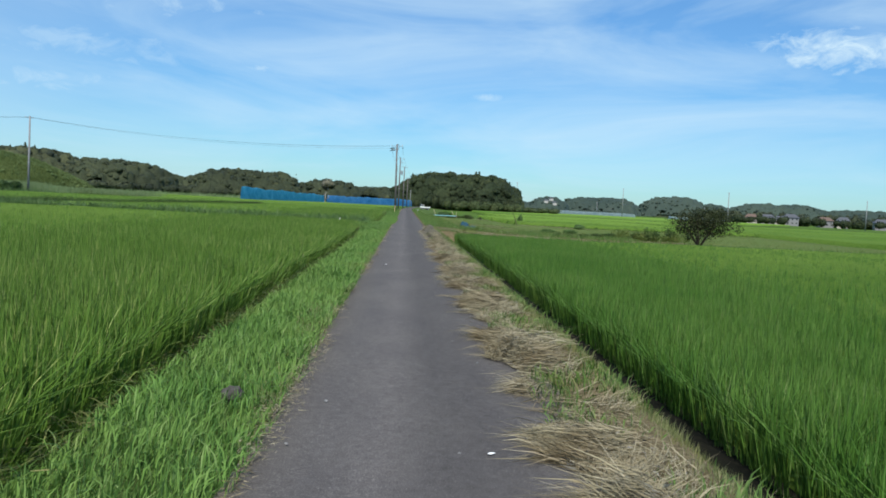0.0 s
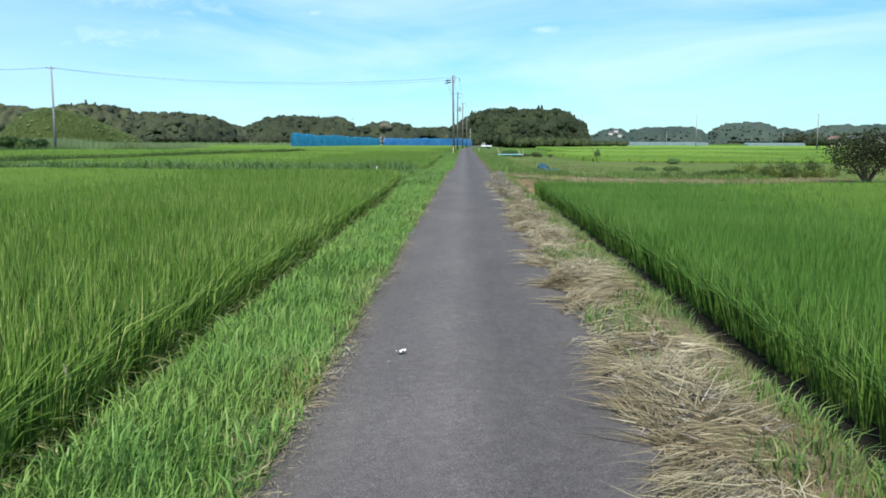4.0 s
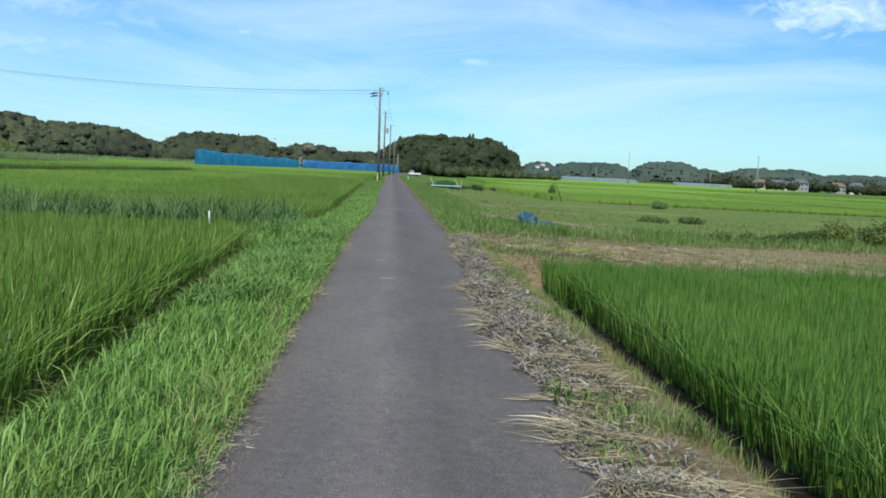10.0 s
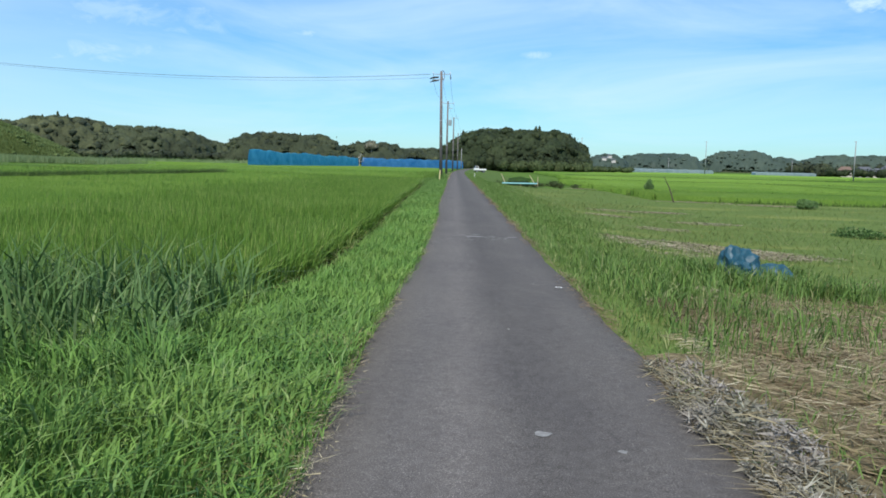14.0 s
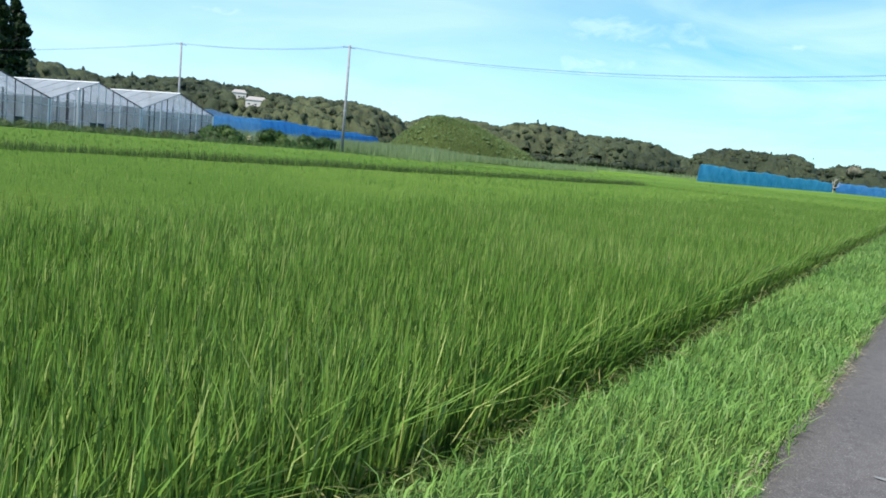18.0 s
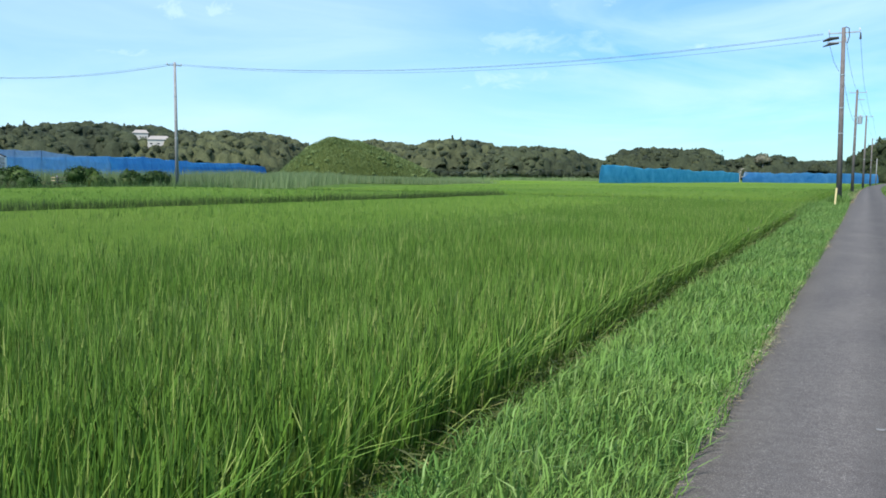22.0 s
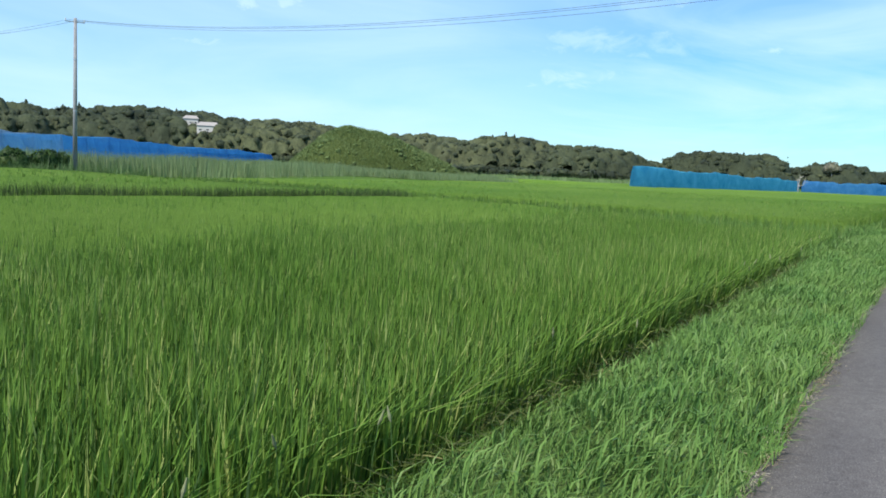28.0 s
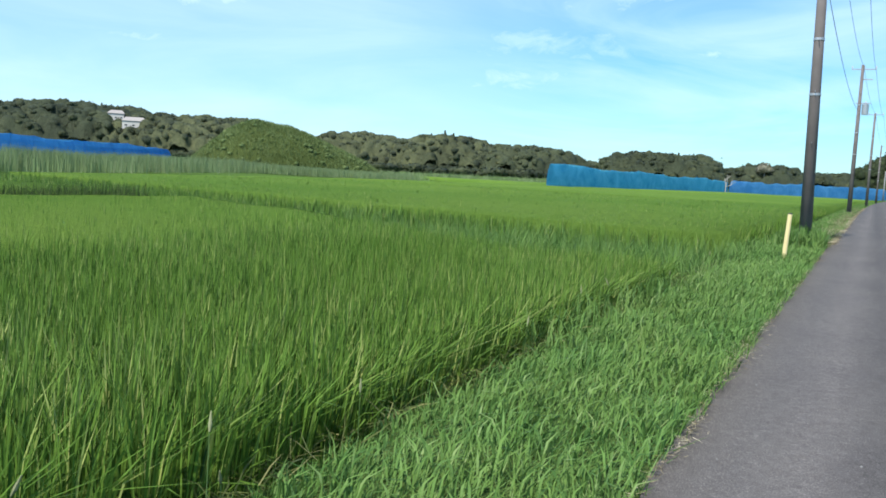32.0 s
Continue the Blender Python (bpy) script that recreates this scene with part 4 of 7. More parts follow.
stuff("withered_leaves", *strands(x[grey], y[grey], z[grey], rng.uniform(0, 6.28, grey.sum()), L[grey] * 0.42, rng.uniform(0.006, 0.014, grey.sum()), 0.45), HAY_GREY, "grey withered weed leaves lying on the bank", "leaf litter")
x, y, z = windrow(42000)
k = (rng.uniform(0, 1, len(x)) < np.clip((45 - y) / 7, 0.06, 1)) & (x < 1.7)
x, y, z = x[k], y[k], z[k]
long_straws = lying(x, y, z + 0.01, swath(x, y, 0.35), rng.uniform(0.18, 0.46, len(x)), rng.uniform(0.0026, 0.005, len(x)), 0.16)
stuff("cut_straw", *gather([straws, long_straws]), HAY, "windrow of dry yellow mown grass along the road", "straw")
sets = []
for wy in np.sort(rng.uniform(3, 46, 40)):
    m_ = rng.integers(8, 46)
    px = 1.14 + rng.normal(0, 0.09, m_)
    py = wy + rng.normal(0, 0.035, m_)
    way = np.pi * (1 + rng.normal(0, 0.12))
    sets.append(lying(px, py, np.full(m_, 0.035), way + rng.normal(0, 0.22, m_), rng.uniform(0.12, 0.5, m_), np.full(m_, 0.0042), 0.01))
stuff("straw_wisps", *gather(sets), HAY, "wisps of pale straw trailing onto the asphalt", "straw")
# stubble on the bank's shoulder
x, y = scatter(80000, 1.3, 2.36, 2.0, 52.0)
k = rng.uniform(0, 1, len(x)) < np.clip((x - 1.36 + 0.45 * swell(x * 1.5, y * 1.2)) / 0.4, 0.06, 1)
x, y = x[k], y[k]
stuff("bank_stubble", *turf_blades(x, y, bank_z(x) - 0.01, 0.10, 0.0075, 0.25, fine=False), STUBBLE, "short yellow-green stubble on the ditch shoulder", "grass")
x, y = scatter(26000, 1.15, 2.2, 2.0, 53.0)
k = -swell(x * 3.0, y * 2.4) + rng.normal(0, 0.12, len(x)) > 0.26 + 0.5 * np.clip((y - 38) / 5, 0, 1)
x, y = x[k], y[k]
stuff("bank_weeds", *turf_blades(x, y, bank_z(x), 0.15, 0.010, 0.6), GRASS_DULL, "small green weeds growing through the mown straw", "weeds")
# litter of dead blades along the other road edge
x, y = scatter(230000, -1.04, -0.70, 2.0, 150.0, lambda x, y: np.abs(x + 0.89 + 0.05 * swell(y * 1.3, y * 0)) < rng.exponential(0.075, len(x)) * np.clip(0.55 + 0.9 * swell(y * 1.1, 0 * y + 4), 0.1, 1.4) * np.where(y < 56, 1.0, 0.45))
stuff("edge_litter", *wandered(*strands(x, y, rng.uniform(0.012, 0.045, len(x)), np.arctan2(2.2 * np.sin(x * 9e4), np.cos(x * 9e4)), rng.uniform(0.02, 0.10, len(x)), rng.uniform(0.002, 0.0042, len(x)), 0.14)), HAY, "dry grass litter along the asphalt edge", "leaf litter")
x, y = scatter(110, -0.97, -0.84, 3.0, 58.0)
stuff("edge_stalks", *wandered(*lying(x, y, np.full(len(x), 0.03), rng.normal(0.6, 1.2, len(x)), rng.uniform(0.10, 0.26, len(x)), np.full(len(x), 0.0032), 0.01)), HAY, "single dead stalks poking onto the asphalt", "straw")

n = 24000
y = rng.uniform(133, 200, n)
x = -0.92 - np.abs(rng.normal(0, 0.40, n)) * np.clip((y - 131) / 10, 0.2, 1) + bend_x(y)
stuff("dry_fringe", *strands(x, y, rng.uniform(0.0, 0.06, n), rng.uniform(0, 6.28, n), rng.uniform(0.1, 0.3, n), np.full(n, 0.02), 0.15), HAY, "dry tan fringe of grass at the road edge", "straw")

# ---- fallow ground on the other side ----
fz = lambda x: np.interp(x, [1.4, 2.0, 3.0, 4.5, 7.0, 12.0, 23.0], [-0.03, -0.04, -0.10, -0.24, -0.42, -0.52, -0.60])
# bare pale spots on the fallow: x, y, half widths
SPOTS = [(5.6, 68.8, 2.1, 1.6), (7.4, 68.4, 1.7, 1.2), (4.9, 66.4, 0.8, 0.6), (6.6, 75.5, 1.2, 0.8), (9.5, 80.0, 1.5, 0.8), (4.2, 70.0, 0.7, 0.5), (7.9, 87.2, 1.9, 0.9), (10.2, 87.4, 0.9, 0.6), (6.0, 82.0, 1.2, 0.7), (3.4, 60.5, 0.4, 0.5), (3.9, 57.6, 0.5, 0.4), (12.0, 128.5, 1.6, 1.2), (15.5, 103.0, 2.6, 0.8), (20.0, 101.0, 3.0, 1.0)]


def bare(x, y):
    """How bare the ground is: one in the middle of a spot, nothing outside."""
    out = np.zeros(len(x))
    for sx_, sy_, wx, wy in SPOTS:
        out = np.maximum(out, 1.2 - ((x - sx_) / wx) ** 2 - ((y - sy_) / wy) ** 2)
    return np.clip(np.where(out > 0, out + 0.8 * swell(x * 2.3, y * 2.9), 0), 0, 1)


sets = []
x, y = scatter(140000, 1.42, 4.8, 51.5, 132.0)
k = rng.uniform(0, 1, len(x)) < np.clip((x - 1.40) / 0.22, 0.06, 1) * np.clip((y - 50) / 5, 0.2, 1) * np.clip(1.2 - (y - 60) / 100, 0.45, 1) * (1 - 0.95 * bare(x, y)) * np.clip(1.0 + 0.9 * swell(x * 1.2, y * 0.9), 0.35, 1) * np.clip((4.7 - x) / 1.4, 0.3, 1)
x, y = x[k], y[k]
half = len(x) // 3
sets.append(turf_blades(x[:half], y[:half], fz(x[:half]), 0.15, 0.0085, 0.6))
sets.append(turf_blades(x[half:], y[half:], fz(x[half:]), 0.105, 0.009, 0.65, fine=False))
x, y = scatter(9000, 1.45, 3.2, 132.0, 200.0)
sets.append(turf_blades(x + bend_x(y), y, fz(x), 0.16, 0.02, 0.6, fine=False))
stuff("verge_grass", *gather(sets), GRASS_DULL, "patchy dull green grass along the road and fallow", "grass")
x, y = scatter(150000, 3.2, 46.0, 56.0, 125.0)
k = (swell(x * 0.35, y * 0.4) + rng.normal(0, 0.45, len(x)) > -0.35) & ((y < 104) | (x < 13.5)) & (rng.uniform(0, 1, len(x)) > bare(x, y)) & (rng.uniform(0, 1, len(x)) < np.clip(2.2 - (y + x - 60) / 26, 0.3, 1))
x, y = x[k], y[k]
stuff("fallow_weeds", *turf_blades(x, y, fz(x), 0.17, 0.014, 0.8, fine=False), FALLOW_LEAF, "sparse low weeds over fallow ground", "weeds")
# pale dead grass on the bare spots, and litter along this road edge
pts = []
for sx_, sy_, wx, wy in SPOTS:
    n = int(wx * wy * 2600)
    pts.append(np.stack([sx_ + rng.uniform(-1.3, 1.3, n) * wx, sy_ + rng.uniform(-1.3, 1.3, n) * wy]))
x, y = np.concatenate(pts, 1)
k = rng.uniform(0, 1, len(x)) < bare(x, y)
x, y = x[k], y[k]
stuff("dead_grass", *strands(x, y, fz(x) + rng.uniform(0.015, 0.05, len(x)), rng.uniform(0, 6.28, len(x)), rng.uniform(0.05, 0.18, len(x)), rng.uniform(0.006, 0.014, len(x)), 0.12), HAY_PALE, "pale dead grass on bare spots of the fallow", "straw")
x, y = scatter(150000, 1.25, 1.75, 54.0, 132.0, lambda x, y: np.abs(x - 1.46 - 0.06 * swell(y * 1.3, y * 0 + 2)) < rng.exponential(0.06, len(x)) * np.clip(0.6 + 0.9 * swell(y * 1.2, 0 * y + 1), 0.1, 1.4))
stuff("edge_litter", *strands(x, y, rng.uniform(0.010, 0.04, len(x)), np.arctan2(2.0 * np.sin(x * 9e4), np.cos(x * 9e4)), rng.uniform(0.02, 0.11, len(x)), rng.uniform(0.002, 0.0045, len(x)), 0.12), HAY_BROWN, "brown grass litter along the asphalt edge", "leaf litter")
# strip of trampled dry grass beside the paddy's end
n = 75000
u, v = rng.uniform(0, 1, n) ** 1.5, rng.uniform(0, 1, n)
x = 2.3 + 20 * u
y = 52.8 + 0.10 * (x - 2.3) + v * (6.0 + 7.0 * np.clip(u * 2.5, 0, 1))
keep = swell(x * 0.5, y * 0.6) + rng.normal(0, 0.3, n) > -0.45
x, y = x[keep], y[keep]
z = fz(x) + 0.03
n = len(x)
stuff("dry_grass", *strands(x, y, z, rng.uniform(0, 6.28, n), rng.uniform(0.08, 0.28, n), rng.uniform(0.003, 0.007, n), 0.25), HAY_BROWN, "tangled flattened dry grass", "straw")
x, y = scatter(30000, 1.9, 11.0, 53.0, 60.0, lambda x, y: (y < 56.5 + 0.35 * (x - 2)) & (y > 52.9 + 0.097 * (x - 2.3)) & (swell(x * 1.1, y * 1.3) + rng.normal(0, 0.25, len(x)) > -0.15))
stuff("dry_grass", *strands(x, y, fz(x) + rng.uniform(0.03, 0.09, len(x)), swath(x, y, 0.5), rng.uniform(0.12, 0.4, len(x)), rng.uniform(0.003, 0.006, len(x)), 0.2), HAY, "bleached hay lying over the paddy end", "straw")
sheet("end_bank", [(2.3, 51.9), (24.0, 54.0), (24.0, 55.3), (2.3, 53.2)], 60, 10, lambda x, y: LOW + (fz(x) + 0.03 - LOW) * np.clip((y - 51.9 - 0.097 * (x - 2.3)) / 1.1, 0, 1) ** 0.7 + 0.03 * swell(x * 2, y * 3), STRAWBED, "straw-covered earth slope at the end of the lower paddy", "bank", "structure")
x, y = scatter(3200, 2.4, 23.0, 51.9, 55.4, lambda x, y: (y > 52.2 + 0.097 * (x - 2.3)) & (y < 53.6 + 0.097 * (x - 2.3)))
stuff("end_bank_weeds", *turf_blades(x, y, LOW + (fz(x) - LOW) * np.clip((y - 51.9 - 0.097 * (x - 2.3)) / 1.1, 0, 1) ** 0.7, 0.28, 0.011, 0.6), WEED, "yellowing weeds on the end slope", "weeds")
sheet("dry_strip", [(1.6, 53.0), (23, 55.15), (23, 66.0), (1.6, 57.3)], 60, 24, lambda x, y: fz(x) + 0.02 + 0.04 * swell(x * 1.3, y * 1.5) - 0.10 * np.clip(1 - (x - 1.6) / 0.6, 0, 1), STRAWBED, "flattened dry grass beside the paddy end", "ground", "structure")
x, y = scatter(9000, 2.0, 23.0, 52.8, 68.0)
k = rng.uniform(0, 1, len(x)) < np.clip(0.35 + 0.6 * swell(x * 0.6, y * 0.7), 0.08, 1) * np.where(y < 56.5, 0.4, 1.0)
x, y = x[k], y[k]
stuff("dry_strip_weeds", *turf_blades(x, y, fz(x), 0.17, 0.010, 0.6), WEED, "green weeds growing through dry grass", "weeds")
x, y = scatter(22000, 2.0, 20.0, 51.8, 55.4, lambda x, y: (y > 52.1 + 0.097 * (x - 2.3)) & (y < 53.6 + 0.097 * (x - 2.3)))
stuff("slope_straw", *strands(x, y, LOW + (fz(x) + 0.05 - LOW) * np.clip((y - 51.9 - 0.097 * (x - 2.3)) / 1.1, 0, 1) ** 0.7 + 0.03, rng.uniform(0, 6.28, len(x)), rng.uniform(0.1, 0.35, len(x)), np.full(len(x), 0.008), 0.25), HAY, "dry straw hanging over the end slope", "straw")
# light green reeds lying cut at the paddy corner
n = 260
x, y = 4.0 + rng.normal(0, 0.45, n), 53.9 + rng.normal(0, 0.2, n)
stuff("cut_reeds", *lying(x, y, fz(x) + 0.06, rng.normal(0.2, 0.5, n), rng.uniform(0.3, 0.7, n), np.full(n, 0.010), 0.1), SEEDGREEN, "freshly cut yellow-green reeds lying flat", "reeds")
x, y = scatter(9000, 2.0, 10.5, 54.5, 62.5, lambda x, y: (y > np.where(x < 5.5, 55.5 + 0.45 * (x - 2), 60.5)) & (swell(x * 1.1, y * 1.2) + rng.normal(0, 0.3, len(x)) > -0.2))
a, b = scatter(5200, 9.0, 18.0, 61.5, 66.5)
x, y = np.concatenate([x, a]), np.concatenate([y, b])
stuff("tall_weeds", *turf_blades(x, y, fz(x), 0.32, 0.012, 0.45), GRASS_DULL, "taller grass tufts beside the blue heap", "weeds")


# ---- leafy things ----
def leaf_cloud(cx, cy, cz, rx, ry, rz, n, size, lumps=7, outward=0.0):
    """Leaves on the shells of several overlapping lumps, with gaps between."""
    lu = rng.normal(0, 1, (lumps, 3))
    lu /= np.linalg.norm(lu, axis=1)[:, None]
    lu *= rng.uniform(0.25, 0.62, lumps)[:, None]
    lr = rng.uniform(0.36, 0.58, lumps)
    k = rng.integers(0, lumps, n)
    d = rng.normal(0, 1, (n, 3))
    d /= np.linalg.norm(d, axis=1)[:, None]
    p = lu[k] + d * (lr[k] * rng.uniform(0.75, 1.08, n))[:, None]
    p = p * np.array([rx, ry, rz]) + np.array([cx, cy, cz])
    a = rng.normal(0, 1, (n, 3)); a /= np.linalg.norm(a, axis=1)[:, None]
    if outward:
        a = a - d * (np.sum(a * d, 1) * outward)[:, None]
        a /= np.linalg.norm(a, axis=1)[:, None] + 1e-6
    b = np.cross(a, d + rng.normal(0, 0.5 - 0.3 * outward, (n, 3)))
    b /= np.linalg.norm(b, axis=1)[:, None] + 1e-6
    s = (size * rng.uniform(0.6, 1.4, n))[:, None]
    v = np.stack([p - a * s * 0.5, p + b * s * 0.42, p + a * s * 0.6, p - b * s * 0.42], 1).reshape(-1, 3)
    i = 4 * np.arange(n, dtype=np.int32)
    return v, np.stack([i, i + 1, i + 2, i + 3], 1), np.zeros((0, 3), np.int32)


probe = bmesh.new()
bmesh.ops.create_icosphere(probe, subdivisions=1, radius=1.0)
BALL_V = np.array([v.co[:] for v in probe.verts])
BALL_T = np.array([[v.index for v in f.verts] for f in probe.faces], np.int32)
probe.free()


def crown_mass(P, R, leaves, size):
    """Many distant crowns at once: rounded lumpy bodies with leaf sprays lying over them. P: centres, R: radii."""
    n, m = len(P), len(BALL_V)
    lump = 1 + rng.normal(0, 0.19, (n, m))
    body = (P[:, None] + BALL_V[None] * lump[..., None] * R[:, None] * 0.92).reshape(-1, 3)
    faces = (BALL_T[None] + m * np.arange(n, dtype=np.int32)[:, None, None]).reshape(-1, 3)
    k = np.repeat(np.arange(n), leaves)
    d = rng.normal(0, 1, (len(k), 3)) + np.array([0, 0, 0.5])
    d /= np.linalg.norm(d, axis=1)[:, None]
    p = P[k] + d * R[k] * rng.uniform(0.82, 1.12, len(k))[:, None]
    face = d + rng.normal(0, 0.4, d.shape)
    a = np.cross(face, rng.normal(0, 1, d.shape)); a /= np.linalg.norm(a, axis=1)[:, None] + 1e-6
    b = np.cross(face, a); b /= np.linalg.norm(b, axis=1)[:, None] + 1e-6
    s = (size * R[k][:, 0] * rng.uniform(0.6, 1.4, len(k)))[:, None]
    v = np.stack([p - a * s * 0.5, p + b * s * 0.42, p + a * s * 0.6, p - b * s * 0.42], 1).reshape(-1, 3)
    i = 4 * np.arange(len(k), dtype=np.int32)
    return gather([(body, np.zeros((0, 4), np.int32), faces), (v, np.stack([i, i + 1, i + 2, i + 3], 1), np.zeros((0, 3), np.int32))])


def soft(ob):
    ob.data.polygons.foreach_set("use_smooth", np.ones(len(ob.data.polygons), bool))
    return ob


def bush(name, x, y, z, rx, ry, h, n, size, material, label, category, group="", limbs=5):
    ob = thing(name, x, y, z, label, category, group)
    bm = bmesh.new()
    for k in range(limbs):
        a = 6.28 * k / limbs + rng.uniform(0, 0.8)
        top = (math.cos(a) * rx * 0.55, math.sin(a) * ry * 0.55, h * rng.uniform(0.5, 0.75))
        rod(bm, (0, 0, -0.05), (top[0] * 0.45, top[1] * 0.45, top[2] * 0.5), 0.03 * h, 0.02 * h, 7)
        rod(bm, (top[0] * 0.45, top[1] * 0.45, top[2] * 0.5), top, 0.02 * h, 0.006 * h, 6)
    part("trunk", bm, BARK, ob)
    v, q, t = leaf_cloud(0, 0, h * 0.58, rx * 1.08, ry * 1.08, h * 0.48, n, size, 16)
    v[:, 2] = np.maximum(v[:, 2], 0.02)
    cr = new("crown", mesh_of("crown", v, q, t, material))
    cr.parent = ob
    return ob


def tree(name, x, y, z, h, r, n, size, material, label, conifer=False):
    ob = thing(name, x, y, z, label, "tree")
    bm = bmesh.new()
    rod(bm, (0, 0, -0.3), (0.02 * h, 0, h * 0.55), 0.032 * h, 0.016 * h, 9)
    rod(bm, (0.02 * h, 0, h * 0.55), (0, 0, h * 0.92), 0.016 * h, 0.004 * h, 7)
    for k in range(7):
        a = k * 2.4
        zb = h * (0.3 + 0.07 * k)
        rod(bm, (0.012 * h, 0, zb), (math.cos(a) * r * 0.6, math.sin(a) * r * 0.6, zb + h * 0.12), 0.01 * h, 0.003 * h, 6)
    part("trunk", bm, BARK, ob)
    if conifer:
        sets = []
        for k in range(9):
            f = k / 8
            sets.append(leaf_cloud(rng.normal(0, 0.06 * r), rng.normal(0, 0.06 * r), h * (0.16 + 0.8 * f), r * (1.05 - 0.85 * f), r * (1.05 - 0.85 * f), h * 0.09, n // 9, size, 6))
        v, q, t = gather(sets)
    else:
        v, q, t = leaf_cloud(0, 0, h * 0.6, r, r, h * 0.42, n, size, 10)
    cr = new("crown", mesh_of("crown", v, q, t, material))
    cr.parent = ob
    return ob


bush("round_shrub", 21.8, 59.4, -0.60, 2.9, 2.3, 3.05, 8500, 0.10, SHRUB, "dark green spreading shrub at a paddy corner", "shrub")
for bx, by, br, bh in ((21.1, 98.5, 0.8, 0.75), (13.6, 76.3, 0.85, 0.5), (15.6, 76.8, 0.7, 0.55), (16.8, 107.0, 1.4, 0.25), (17.4, 123.0, 0.45, 1.3)):
    bush("weed_clump", bx, by, -0.72, br, br, bh, 2200, 0.07, REED, "dull weed clump on fallow ground", "weed", "clumps on the fallow", 3)
# clipped evergreen bushes beside the greenhouse
for by, br, bh in ((119.2, 1.75, 2.2), (125.5, 1.45, 2.3), (128.2, 0.8, 1.3), (131.1, 1.5, 2.0), (133.8, 1.5, 1.9)):
    eb = thing("evergreen_bush", -62.5, by, -0.3, "dark rounded evergreen bush in a hedge row", "bush", "hedge row")
    bm = bmesh.new()
    for k in range(4):
        rod(bm, (0, 0, -0.1), (math.cos(k * 1.6) * br * 0.4, math.sin(k * 1.6) * br * 0.4, bh * 0.6), 0.06, 0.02, 6)
    part("trunk", bm, BARK, eb)
    P = np.stack([rng.normal(0, 0.32 * br, 9), rng.normal(0, 0.32 * br, 9), rng.uniform(0.42, 0.68, 9) * bh], 1)
    R = np.stack([rng.uniform(0.5, 0.66, 9) * br] * 2 + [rng.uniform(0.36, 0.44, 9) * bh], 1)
    cr = soft(new("crown", mesh_of("crown", *crown_mass(P, R, 170, 0.2), BUSH))); cr.parent = eb



def bare_tree(x, y, z, h, label):
    """A leafless tree: a pale trunk that forks again and again."""
    ob = thing("bare_tree", x, y, z, label, "tree")
    bm = bmesh.new()
    tips = [((0, 0, 0), (0, 0, 1), h * 0.34, h * 0.022)]
    for level in range(5):
        nxt = []
        for p, d, l, r in tips:
            q_ = Vector(p) + Vector(d).normalized() * l
            rod(bm, p, q_, r, r * 0.7, 6)
            for j in range(2 if level else 3):
                nxt.append((tuple(q_), tuple(Vector(d).normalized() + Vector(rng.normal(0, 0.55, 3)) + Vector((0, 0, 0.1))), l * rng.uniform(0.5, 0.75), r * 0.66))
        tips = nxt
    part("trunk", bm, BARK_PALE, ob, "bleached bare trunk and branches")
    return ob


bare_tree(-28.3, 290.2, -0.3, 5.2, "small bleached leafless tree between the blue nets")
pt = thing("pale_tree", -61.0, 645.0, 0, "pale whitish tree standing out on the wooded hill", "tree")
bm = bmesh.new(); rod(bm, (0, 0, -0.5), (0, 0, 13), 0.4, 0.2, 8); part("trunk", bm, BARK_PALE, pt)
cr = soft(new("crown", mesh_of("crown", *crown_mass(np.array([[0, 0, 13.6], [2.6, 0, 12.6], [-2.8, 0, 12.4]]), np.array([[3.6, 3.6, 3.4], [2.4] * 3, [2.6] * 3]), 120, 0.3), PALE_LEAF))); cr.parent = pt
for k, (tx, ty, th) in enumerate(((-147, 143, 17.5), (-153, 140, 18.5), (-158, 145, 17), (-160, 136, 18), (-150, 148, 16))):
    tree("cedar", tx, ty, 0.0, th * 1.3, 5.4, 7000, 0.8, CEDAR, "tall dark cedar beside the greenhouses", True)


